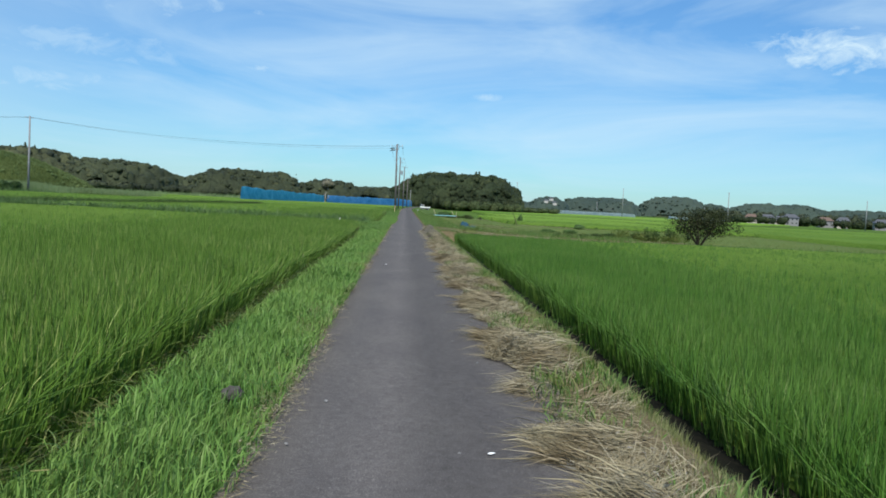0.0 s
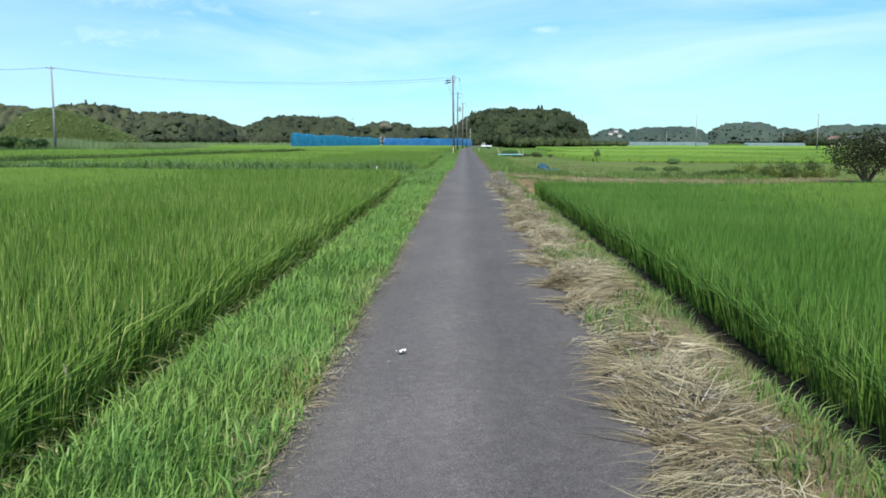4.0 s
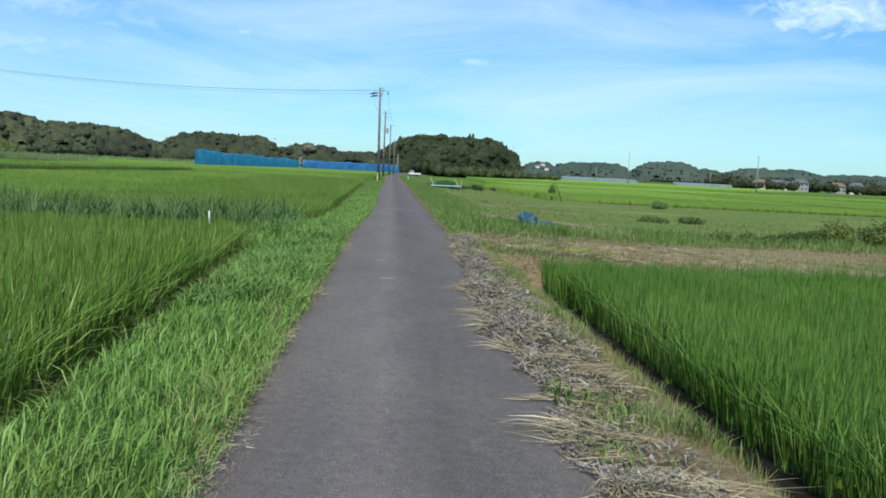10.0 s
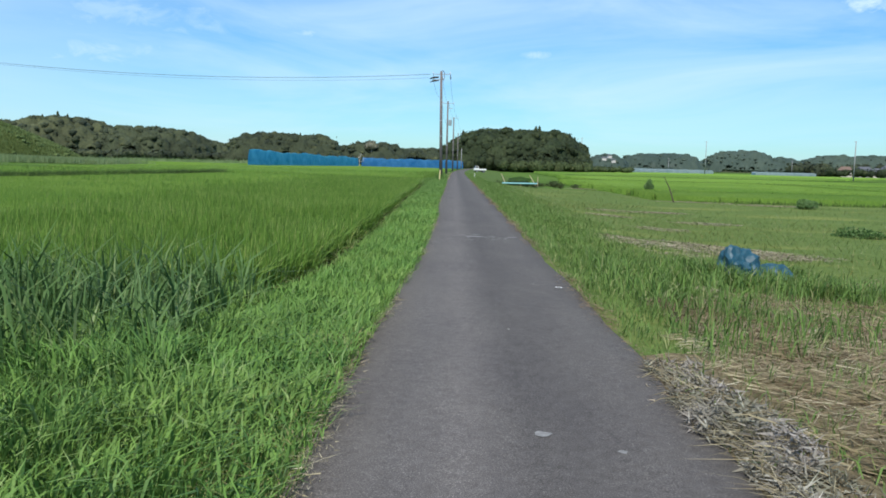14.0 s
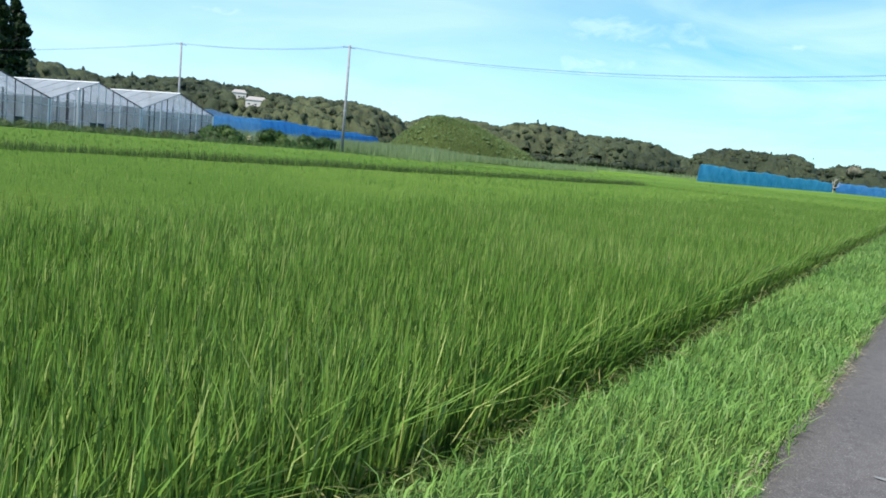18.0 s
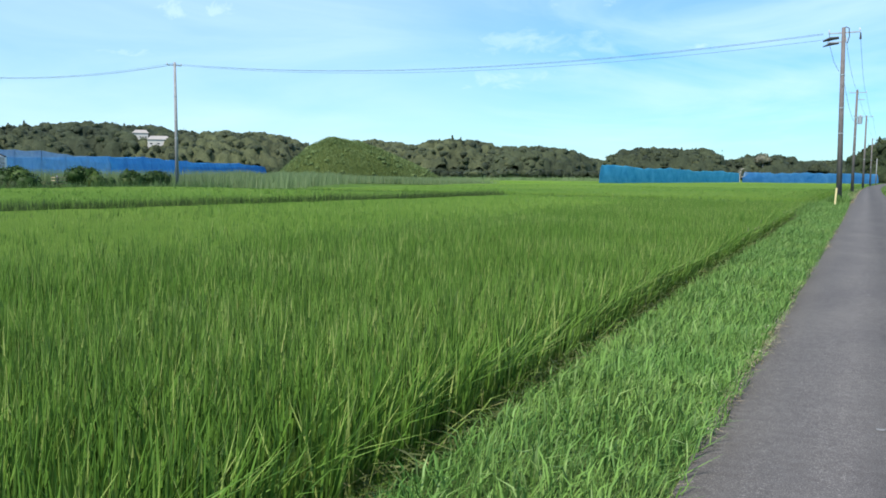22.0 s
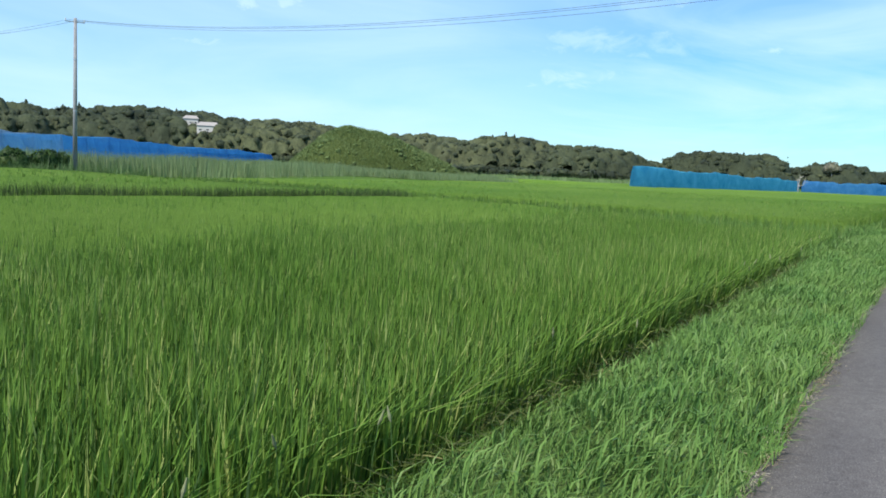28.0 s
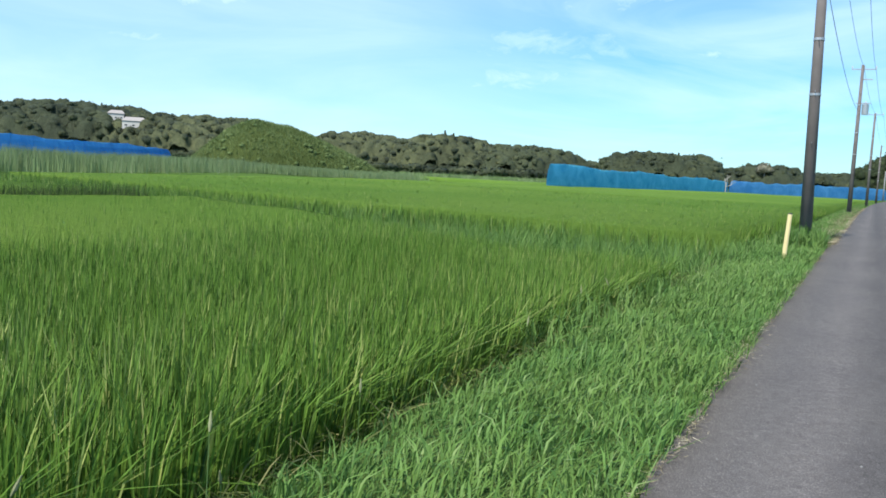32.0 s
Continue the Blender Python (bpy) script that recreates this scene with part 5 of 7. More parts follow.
# ---- hills and woods ----
def hill(name, cx, cy, rx, ry, h, turn, crowns, size, leaves, material=None, label="wooded hill covered with dark broadleaf trees", rough=0.08, square=2.5, spires=0, cell=1.7, relief=0.85):
    """A wooded hill: rising ground under a closed canopy of billowing crowns with leaf sprays, a few pointed trees along the crest."""
    c, s = math.cos(radians(turn)), math.sin(radians(turn))
    place = lambda a, b: (c * a - s * b, s * a + c * b)
    zf = lambda a, b: PADDY - 0.3 + h * np.clip(1 - np.abs(a / rx) ** square - (b / ry) ** 2, 0, 1) ** 0.6 * (1 + rough * swell(a * 5 / rx + cx, b * 5 / rx + cy))
    root = thing(name, cx, cy, 0, label, "hill")
    nu, nv = int(2 * rx / cell) + 2, int(1.35 * ry / (cell * 1.3)) + 2
    ga, gb = np.linspace(-rx, rx, nu), np.linspace(-ry, ry * 0.35, nv)
    A, B = np.meshgrid(ga, gb, indexing="ij")
    ground = zf(A, B)
    i = (np.arange(nu - 1)[:, None] * nv + np.arange(nv - 1)[None]).ravel()
    faces = np.stack([i, i + nv, i + nv + 1, i + 1], 1)
    sheet_at = lambda z: np.stack([*place(A.ravel(), B.ravel()), z.ravel()], 1)
    land = new("slope", mesh_of("slope", sheet_at(ground - 0.4), faces, [], UNDERWOOD))
    land.parent = root
    top = ground.copy()
    ca, cb = rng.uniform(-1, 1, crowns) * rx, rng.uniform(-1, 0.35, crowns) * ry
    cr_ = size * rng.uniform(0.55, 1.45, crowns)
    lift = rng.uniform(0.0, 0.5, crowns) * cr_
    inside = np.abs(ca / rx) ** square + (cb / ry) ** 2 < 0.985
    cz = zf(ca, cb) + lift
    for a, b, r, z in zip(ca[inside], cb[inside], cr_[inside], cz[inside]):
        m0, m1 = np.searchsorted(ga, (a - r, a + r)); n0, n1 = np.searchsorted(gb, (b - r, b + r))
        d2 = ((A[m0:m1, n0:n1] - a) ** 2 + (B[m0:m1, n0:n1] - b) ** 2) / (r * r)
        top[m0:m1, n0:n1] = np.maximum(top[m0:m1, n0:n1], np.where(d2 < 1, z + relief * r * np.sqrt(np.clip(1 - d2, 0, 1)), 0))
    top += rng.normal(0, 0.05 * size, top.shape)
    da, db = np.gradient(top, ga, gb)
    n = int(inside.sum()) * leaves // 3
    k = rng.integers(0, top.size, n)
    jitter = rng.uniform(-0.5, 0.5, (2, n)) * cell
    pa, pb = A.ravel()[k] + jitter[0], B.ravel()[k] + jitter[1]
    P = np.stack([*place(pa, pb), top.ravel()[k] + da.ravel()[k] * jitter[0] + db.ravel()[k] * jitter[1] + 0.06 * size * rng.uniform(-0.5, 1, n)], 1)
    face = np.stack([*place(-da.ravel()[k], -db.ravel()[k]), np.ones(n)], 1)
    face /= np.linalg.norm(face, axis=1)[:, None]
    face += rng.normal(0, 0.35, face.shape)
    e = np.cross(face, rng.normal(0, 1, face.shape)); e /= np.linalg.norm(e, axis=1)[:, None] + 1e-6
    f = np.cross(face, e); f /= np.linalg.norm(f, axis=1)[:, None] + 1e-6
    w = (size * 0.26 * rng.uniform(0.5, 1.4, n))[:, None]
    sprays = np.stack([P - e * w * 0.5, P + f * w * 0.42, P + e * w * 0.6, P - f * w * 0.42], 1).reshape(-1, 3)
    j = 4 * np.arange(n, dtype=np.int32)
    none = np.zeros((0, 3), np.int32)
    # separate crowns set into the canopy, and a row of them along the foot
    m = int(crowns * (1.1 if cell < 2 else 0.8))
    fa, fb = rng.uniform(-0.97, 0.97, m) * rx, rng.uniform(-1.0, 0.2, m) * ry
    foot_row = np.arange(m) < m * 2 // 5
    fb = np.where(foot_row, -np.sqrt(np.clip(1 - np.abs(fa / rx) ** square, 0, 1)) * ry * 0.985, fb)
    ok = np.abs(fa / rx) ** square + (fb / ry) ** 2 < 0.99
    fa, fb = fa[ok], fb[ok]
    fr = size * rng.uniform(0.4, 1.0, len(fa)) * (1.0 if cell < 2 else 0.8)
    ia, ib = np.clip(np.searchsorted(ga, fa), 0, nu - 1), np.clip(np.searchsorted(gb, fb), 0, nv - 1)
    fz_ = np.where(foot_row[ok], zf(fa, fb) + 0.3 * fr, top[ia, ib] - (0.55 if relief > 0.5 else 0.75) * fr)
    crowns_on = crown_mass(np.stack([*place(fa, fb), fz_], 1), np.stack([fr, fr, fr * rng.uniform(0.7, 1.0, len(fr))], 1), max(8, leaves // 2 + 3), 0.30)
    sets = [(sheet_at(top), faces, none), crowns_on, (sprays, np.stack([j, j + 1, j + 2, j + 3], 1), none)]
    for k in range(spires):
        fa = rng.uniform(-0.8, 0.8) * rx
        sx_, sy_ = place(fa, 0.0)
        w = size * rng.uniform(0.45, 0.65)
        foot = float(zf(np.array([fa]), np.array([0.0]))[0]) + size * 0.7
        up = np.arange(4)
        sets.append(crown_mass(np.stack([sx_ + 0 * up, sy_ + 0 * up, foot + w * 0.6 * up], 1), np.stack([w * (1 - 0.2 * up)] * 2 + [w * 0.8 + 0 * up], 1), 30, 0.4))
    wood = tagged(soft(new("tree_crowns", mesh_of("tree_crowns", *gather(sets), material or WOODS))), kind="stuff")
    wood.parent = root
    return lambda x, y: float(zf(*(np.array([v]) for v in (c * (x - cx) + s * (y - cy), -s * (x - cx) + c * (y - cy))))[0])


def at(azimuth, d, y0=0.0):
    return d * math.sin(radians(azimuth)), y0 + d * math.cos(radians(azimuth))


near_z = []
# heading and distance from the middle of the walk, half width, depth, height, crowns, steepness of the ends, pointed trees
for az_, d_, rx_, ry_, h_, n_, q_, sp_ in (
        (-63, 720, 150, 90, 36.0, 560, 3.0, 2),
        (-49.5, 735, 118, 80, 35.0, 560, 3.0, 3),
        (-41.5, 700, 82, 70, 29.5, 400, 3.0, 0),
        (-32.0, 830, 72, 70, 28.0, 260, 3.0, 1),
        (-26.0, 790, 58, 70, 29.0, 310, 2.6, 6),
        (-20.8, 770, 58, 60, 22.0, 270, 2.4, 2),
        (-15.5, 900, 80, 50, 15.0, 200, 2.4, 0),
        (-12.0, 560, 38, 45, 15.6, 330, 5.0, 1),
        (-6.0, 620, 27, 40, 13.4, 170, 2.6, 0),
        (-2.5, 700, 36, 40, 9.2, 170, 3.0, 0)):
    hx, hy = at(az_, d_, 60)
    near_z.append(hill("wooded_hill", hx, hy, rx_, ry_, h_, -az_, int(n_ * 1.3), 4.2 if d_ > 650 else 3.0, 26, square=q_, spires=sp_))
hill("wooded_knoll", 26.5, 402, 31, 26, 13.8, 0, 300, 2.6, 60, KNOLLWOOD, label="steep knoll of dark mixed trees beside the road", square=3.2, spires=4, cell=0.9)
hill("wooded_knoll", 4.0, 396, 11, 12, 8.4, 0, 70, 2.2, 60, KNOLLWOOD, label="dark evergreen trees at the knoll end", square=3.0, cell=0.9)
far_z = []
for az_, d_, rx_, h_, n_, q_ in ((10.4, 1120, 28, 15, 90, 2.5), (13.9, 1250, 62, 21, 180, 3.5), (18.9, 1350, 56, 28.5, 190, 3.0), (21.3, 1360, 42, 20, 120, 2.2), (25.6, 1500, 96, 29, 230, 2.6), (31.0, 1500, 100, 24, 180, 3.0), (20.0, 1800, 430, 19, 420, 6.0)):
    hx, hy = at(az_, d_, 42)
    far_z.append(hill("wooded_hill", hx, hy, rx_, 60, h_ + 1.5, -az_, int(n_ * 2.0), 4.0, 10, HAZEWOOD, label="distant wooded hill beyond the rice plain", square=q_, cell=2.6, relief=0.35))


def growth(name, x0, x1, y0, y1, n, h, r, leaves, size, material, label, category, maker=None, z0=0.0):
    """A belt of bushes or trees from one point to another."""
    f = (np.arange(n) + rng.uniform(0, 1, n)) / n
    q = r * rng.uniform(0.6, 1.4, n)
    P = np.stack([x0 + (x1 - x0) * f + rng.normal(0, r, n), y0 + (y1 - y0) * f + rng.normal(0, r * 0.6, n), z0 + h * 0.42 * rng.uniform(0.6, 1.15, n)], 1)
    R = np.stack([q, q, h * 0.5 * rng.uniform(0.7, 1.2, n)], 1)
    if maker is None:
        return soft(stuff(name, *crown_mass(P, R, leaves, 0.3), material, label, category))
    return stuff(name, *gather([maker(*P[k], *R[k], leaves, size) for k in range(n)]), material, label, category)


growth("scrub", 22, 52, 362, 368, 46, 3.6, 2.2, 70, 0.8, SCRUB, "dull green scrub along the foot of the knoll", "scrub")
growth("scrub", 26, 42, 372, 374, 18, 6.0, 3.0, 80, 0.8, KNOLLWOOD, "taller dark scrub at the foot of the knoll", "scrub")
growth("tree_belt", 8, 52, 374, 377, 30, 6.5, 2.6, 60, 0.8, KNOLLWOOD, "dark trees along the foot of the knoll", "trees")
growth("hedgerow", 52, 74, 380, 398, 22, 2.2, 2.0, 60, 0.8, SCRUB, "distant hedgerow beside the rice plain", "hedge")
growth("tree_belt", 228, 340, 549, 540, 30, 6.0, 3.0, 60, 1.2, KNOLLWOOD, "garden trees before the distant houses", "trees")
growth("tree_belt", 228, 420, 600, 560, 70, 9.0, 5.0, 40, 2.2, WOODS, "belt of trees among distant houses", "trees")
growth("tree_belt", -330, -60, 560, 640, 70, 6.0, 5.5, 40, 2.2, WOODS, "belt of trees at the hill foot", "trees")

for x0, x1, y0, y1, n, h, r, mat_, label in ((17.0, 23.5, 66.0, 68.5, 26, 1.05, 0.62, WEED, "ragged olive scrub on the field edge"), (17.5, 24.0, 65.5, 67.5, 22, 0.7, 0.5, WEED, "ragged band of olive weeds on the field edge"),
                                           (17.0, 24.0, 66.5, 70.0, 20, 0.9, 0.45, BUND, "taller green weeds behind the dry grass"),
                                           (19.0, 23.5, 66.0, 67.5, 10, 1.5, 0.5, BUND, "tall leafy weeds standing over the band"),
                                           (12.0, 18.0, 63.5, 66.5, 18, 0.55, 0.5, BUND, "low dark weeds along the dry grass")):
    growth("weed_band", x0, x1, y0, y1, n, h, r, 260, 0.065, mat_, label, "weeds", leaf_cloud, -0.55)
# grassy knoll standing alone
root = thing("grassy_mound", -112.6, 246, 0, "tall grassy mound standing in the paddies", "mound")
u, v = np.meshgrid(np.linspace(-1, 1, 70), np.linspace(-1, 1, 40), indexing="ij")
c_, s_ = math.cos(radians(38)), math.sin(radians(38))
px, py = u * 26, v * 20
def mound_z(a, c):
    """A steep end, a rounded top and a long falling shoulder."""
    reach = np.where(a < -6, np.abs(a + 6) / 14.5, np.abs(a + 6) / 28.0)
    bow = np.where(a < -6, 1.45, 1.5)
    return 10.4 * np.clip(1 - reach ** bow - np.abs(c / 17) ** 2.2, 0, 1) ** 0.9 * (1 + 0.05 * swell(a * 0.5, c * 0.5) + 0.03 * swell(a * 1.7, c * 1.7))


pz = mound_z(px, py) - 0.4
gx, gy = px * c_ - py * s_, px * s_ + py * c_
verts = np.stack([gx.ravel(), gy.ravel(), pz.ravel()], 1)
i = (np.arange(69)[:, None] * 40 + np.arange(39)[None]).ravel()
ob = new("slope", mesh_of("slope", verts, np.stack([i, i + 40, i + 41, i + 1], 1), [], SOIL)); ob.parent = root
mu, mv = rng.uniform(-26, 26, 52000), rng.uniform(-20, 20, 52000)
mz = mound_z(mu, mv)
k = mz > 0.05
mu, mv, mz = mu[k], mv[k], mz[k]
bv = np.stack([mu * c_ - mv * s_, mu * s_ + mv * c_, mz - 0.45], 1)
k = np.arange(260)
q = rng.uniform(0.25, 0.6, len(k)) * np.where(swell(mu[k] * 0.5, mv[k] * 0.5) > 0.1, 1.3, 0.7)
shrubs = crown_mass(bv[k] + np.array([0, 0, 0.15]), np.stack([q, q, q * 0.7], 1), 34, 0.42)
ob = soft(new("shrub_cover", mesh_of("shrub_cover", *shrubs, KNOLL))); ob.parent = root
ob = new("grass_cover", mesh_of("grass_cover", *blades(bv, rng.uniform(0.4, 0.9, len(bv)), np.full(len(bv), 0.12), np.abs(rng.normal(0.5, 0.3, len(bv))), rng.uniform(0, 6.28, len(bv)), 0.35, False), KNOLL)); ob.parent = root

# reed belt before the mound and the second row of nets
n = 46000
f = rng.uniform(0, 1, n) ** 0.9
x = -64 - 46 * f + rng.normal(0, 3.0, n)
y = 138 + 92 * f + rng.normal(0, 4.5, n)
tall = (2.15 + 0.35 * swell(x * 0.5, y * 0.4)) * rng.uniform(0.55, 1.12, n)
stuff("reed_belt", *blades(np.stack([x, y, np.full(n, -0.3)], 1), tall, rng.uniform(0.04, 0.09, n), np.abs(rng.normal(0.12, 0.08, n)), rng.uniform(0, 6.28, n), 0.35, False), REED_PALE, "dense belt of tall green reeds", "reeds")
n = 9000
stuff("reed_belt", *blades(np.stack([rng.uniform(-74, -66, n), rng.uniform(122, 142, n), np.full(n, -0.3)], 1), rng.uniform(1.3, 2.4, n), rng.uniform(0.04, 0.09, n), np.abs(rng.normal(0.12, 0.08, n)), rng.uniform(0, 6.28, n), 0.35, False), REED_PALE, "pale reeds behind the hedge row", "reeds")
n = 26000
f = rng.uniform(0, 1, n)
x, y = -110 + 40 * f + rng.normal(0, 3, n), 222 - 2 * f + rng.normal(0, 3.0, n)
stuff("reed_belt", *blades(np.stack([x, y, np.full(n, -0.3)], 1), (1.9 - 0.7 * f) * rng.uniform(0.8, 1.1, n), rng.uniform(0.06, 0.11, n), np.abs(rng.normal(0.15, 0.1, n)), rng.uniform(0, 6.28, n), 0.35, False), REED_PALE, "lower reeds at the foot of the mound", "reeds")
n = 9000
f = rng.uniform(0, 1, n)
stuff("reed_belt", *turf_blades(-105 + 62 * f + rng.normal(0, 4, n), 258 + 32 * f + rng.normal(0, 7, n), np.full(n, -0.3), 1.4, 0.2, 0.3, fine=False), REED_PALE, "low reeds behind the far paddies", "reeds")
n = 18000
stuff("rough_grass", *turf_blades(rng.uniform(-65.3, -58.5, n), rng.uniform(90, 141, n), np.full(n, -0.3), 1.05, 0.05, 0.4, fine=False), REED, "rough grass before the greenhouses", "grass")

# ---- poles and power lines ----
def insulator(bm, x, y, z, up=1):
    rod(bm, (x, y, z), (x, y, z + 0.10 * up), 0.02, 0.02, 8)
    rod(bm, (x, y, z + 0.06 * up), (x, y, z + 0.13 * up), 0.055, 0.04, 10)
    rod(bm, (x, y, z + 0.13 * up), (x, y, z + 0.20 * up), 0.045, 0.03, 10)


def utility_pole(x, y, h, r, material, label, arm_z=(), fittings=(), turn=0.0, transformer=False, base=-0.4):
    ob = thing("utility_pole", x, y, base, label, "utility pole", "power line poles", turn)
    bm = bmesh.new()
    rod(bm, (0, 0, 0), (0, 0, h), r, r * 0.62, 18)
    part("shaft", bm, material, ob, smooth=True)
    for z in (h * 0.42, h * 0.56, h * 0.74):
        bm = bmesh.new()
        rod(bm, (0, 0, z), (0, 0, z + 0.07), r * (1.06 - 0.36 * z / h), None, 18)
        part("band", bm, STEEL, ob, "pale steel band")
    for k in range(9):
        z = h * 0.3 + k * h * 0.065
        bm = bmesh.new()
        sd = 1 if k % 2 else -1
        rod(bm, (0, 0.0, z), (0, sd * (r + 0.12), z), 0.012, None, 6)
        part("step_bolt", bm, STEEL, ob)
    for z, x0, x1, count in arm_z:
        bm = bmesh.new()
        box(bm, (x0 + x1) / 2, r * 0.8, h + z, x1 - x0, 0.075, 0.075, 0.008)
        part("crossarm", bm, STEEL, ob, "galvanised steel crossarm")
        for k in range(count):
            bm = bmesh.new()
            insulator(bm, x0 + 0.05 + (x1 - x0 - 0.1) * k / max(1, count - 1), r * 0.8, h + z + 0.04)
            part("insulator", bm, PORCELAIN, ob)
    if transformer:
        bm = bmesh.new()
        rod(bm, (0.42, 0, h * 0.68), (0.42, 0, h * 0.68 + 0.75), 0.24, None, 16)
        rod(bm, (0.42, 0, h * 0.68 + 0.75), (0.42, 0, h * 0.68 + 0.82), 0.25, 0.10, 16)
        can = part("transformer", bm, STEEL, ob, "grey cylindrical transformer")
        for k in (-0.09, 0.09):
            bm = bmesh.new()
            insulator(bm, 0.42, k, h * 0.68 + 0.82)
            part("bushing", bm, PORCELAIN, can)
        bm = bmesh.new()
        box(bm, 0.24, 0, h * 0.68 + 0.85, 1.0, 0.07, 0.07, 0.006)
        part("bracket", bm, STEEL, ob)
    return ob


def cable(name, a, b, sag, r, label, steps=18):
    pts = []
    a, b = Vector(a), Vector(b)
    for k in range(steps + 1):
        f = k / steps
        p = a.lerp(b, f)
        p.z -= sag * 4 * f * (1 - f)
        pts.append(p)
    ob = new(name, finish(tube(bmesh.new(), pts, r, 5), name, CABLE))
    return tagged(ob, label, "power cable", "overhead cables")


pole_a = utility_pole(-1.58, 132.2, 11.25, 0.18, POLE_DARK, "tall brown utility pole where the power line turns", ((-0.30, -0.85, 0.95, 3), (-0.85, -0.9, 0.2, 2)), turn=3)
pole_a.matrix_world = pole_a.matrix_world @ pose(0, 0, 0, 0, -1.1, 0)
# dead-end strain insulators of the line that leaves for the greenhouses
for k, (dy, dz) in enumerate(((-0.25, -0.62), (0.1, -0.62), (-0.05, -0.95))):
    bm = bmesh.new()
    rod(bm, (-0.25, dy, 11.25 + dz), (-0.75, dy, 11.22 + dz), 0.05, 0.085, 10)
    rod(bm, (-0.75, dy, 11.22 + dz), (-1.15, dy, 11.10 + dz), 0.085, 0.03, 10)
    part("strain_insulator", bm, DARK_METAL, pole_a, "black strain insulator sleeve")
bm = bmesh.new()
rod(bm, (0.95, 0.16, 10.9), (0.95, 0.16, 10.5), 0.03, 0.075, 10)
part("strain_insulator", bm, DARK_METAL, pole_a, "black hanging insulator")
bm = bmesh.new()
tube(bm, [(0.1, 0.1, 11.3), (0.3, 0.1, 11.2), (0.33, 0.12, 10.7), (0.22, 0.12, 10.3)], 0.03)
part("jumper_lead", bm, CABLE, pole_a)
bm = bmesh.new()
tube(bm, [(-0.8, 0.1, 11.0), (-0.75, 0.1, 10.2), (-0.5, 0.1, 9.2), (-0.2, 0.1, 8.6)], 0.014)
part("jumper_lead", bm, CABLE, pole_a)
utility_pole(-1.5, 175.3, 11.5, 0.17, POLE_DARK, "slender brown utility pole with transformer arm", ((-0.30, -0.75, 0.95, 3), (-1.05, 0.0, 0.75, 1)), turn=2, transformer=True)
utility_pole(-0.65, 214.5, 11.3, 0.17, POLE_DARK, "brown roadside utility pole", ((-0.15, -0.7, 0.9, 3),), turn=2)
utility_pole(0.4, 254.0, 9.6, 0.16, POLE_DARK, "brown roadside utility pole farther along", ((-0.15, -0.1, 0.9, 2), (-1.2, 0.0, 0.7, 1)))
utility_pole(1.7, 296.0, 6.6, 0.14, CONCRETE, "short grey pole near the nets", ())
utility_pole(-60.8, 135.2, 12.75, 0.19, CONCRETE, "pale concrete utility pole among the paddies", ((-0.28, -0.75, 0.75, 3),), turn=65)
utility_pole(-91.9, 137.4, 13.1, 0.19, CONCRETE, "concrete utility pole behind the greenhouses", ((-0.28, -0.75, 0.75, 3),), turn=65)
for k, (px, py, ph) in enumerate(((60.8, 448, 16.2), (113.5, 424, 15.2), (115.7, 289, 11.5), (180, 312, 11.8), (22.5, 380, 10.5), (132, 560, 9), (200, 540, 9))):
    utility_pole(px, py, ph, 0.19, CONCRETE, "distant concrete utility pole on the rice plain", ((-0.25, -0.8, 0.8, 3),), turn=20 * k)
for dy, za, zb in ((-0.3, 10.45, 12.15), (0.1, 10.45, 12.2), (-0.05, 10.1, 12.1)):
    cable("power_cable", (-2.9, 132.2 + dy, za + 0.05), (-60.8, 135.2 + dy * 2, zb), 1.35, 0.010, "black power cable crossing the paddy")
    cable("power_cable", (-60.8, 135.2 + dy * 2, zb), (-91.9, 137.4 + dy * 2, zb + 0.4), 0.5, 0.010, "black power cable crossing the paddy")
    cable("power_cable", (-91.9, 137.4 + dy * 2, zb + 0.4), (-190, 143 + dy * 2, zb + 0.5), 1.2, 0.010, "black power cable behind the greenhouses")
for dx, dz in ((0.92, -0.75), (0.05, -0.35)):
    cable("power_cable", (-1.75 + dx, 132.3, 10.85 + dz), (-1.5 + dx, 175.3, 11.1 + dz + 0.25), 0.75, 0.011, "black power cable along the road")
    cable("power_cable", (-1.5 + dx, 175.3, 11.1 + dz + 0.25), (-0.65 + dx, 214.5, 10.9 + dz + 0.3), 0.6, 0.011, "black power cable along the road")
    cable("power_cable", (-0.65 + dx, 214.5, 10.9 + dz + 0.3), (0.4 + dx, 254, 9.2 + dz + 0.3), 0.5, 0.011, "black power cable along the road")
cable("power_cable", (-1.6, 132.3, 7.4), (-1.4, 175.3, 7.6), 0.7, 0.011, "black telephone cable along the road")

# ---- posts beside the road ----
ob = thing("guard_post", -1.62, 126.3, -0.1, "leaning cream-yellow plastic guard post in the grass", "post")
bm = bmesh.new(); rod(bm, (0, 0, 0), (0.06, 0.02, 1.13), 0.052, 0.05, 14); part("sleeve", bm, CREAM, ob)
bm = bmesh.new(); rod(bm, (0.06, 0.02, 1.13), (0.062, 0.02, 1.16), 0.053, 0.02, 14); part("cap", bm, DARK_METAL, ob)
ob = thing("marker_post", -4.3, 54.7, -0.35, "short white boundary marker post among reeds", "post")
bm = bmesh.new(); box(bm, 0, 0, 0.345, 0.036, 0.036, 0.69, 0.006); part("shaft", bm, WHITE, ob)
bm = bmesh.new(); box(bm, 0, 0, 0.71, 0.04, 0.04, 0.04, 0.008); part("cap", bm, WHITE, ob)
ob = thing("marker_stick", 2.4, 155.0, -0.1, "short white marker stick at the road edge", "post")
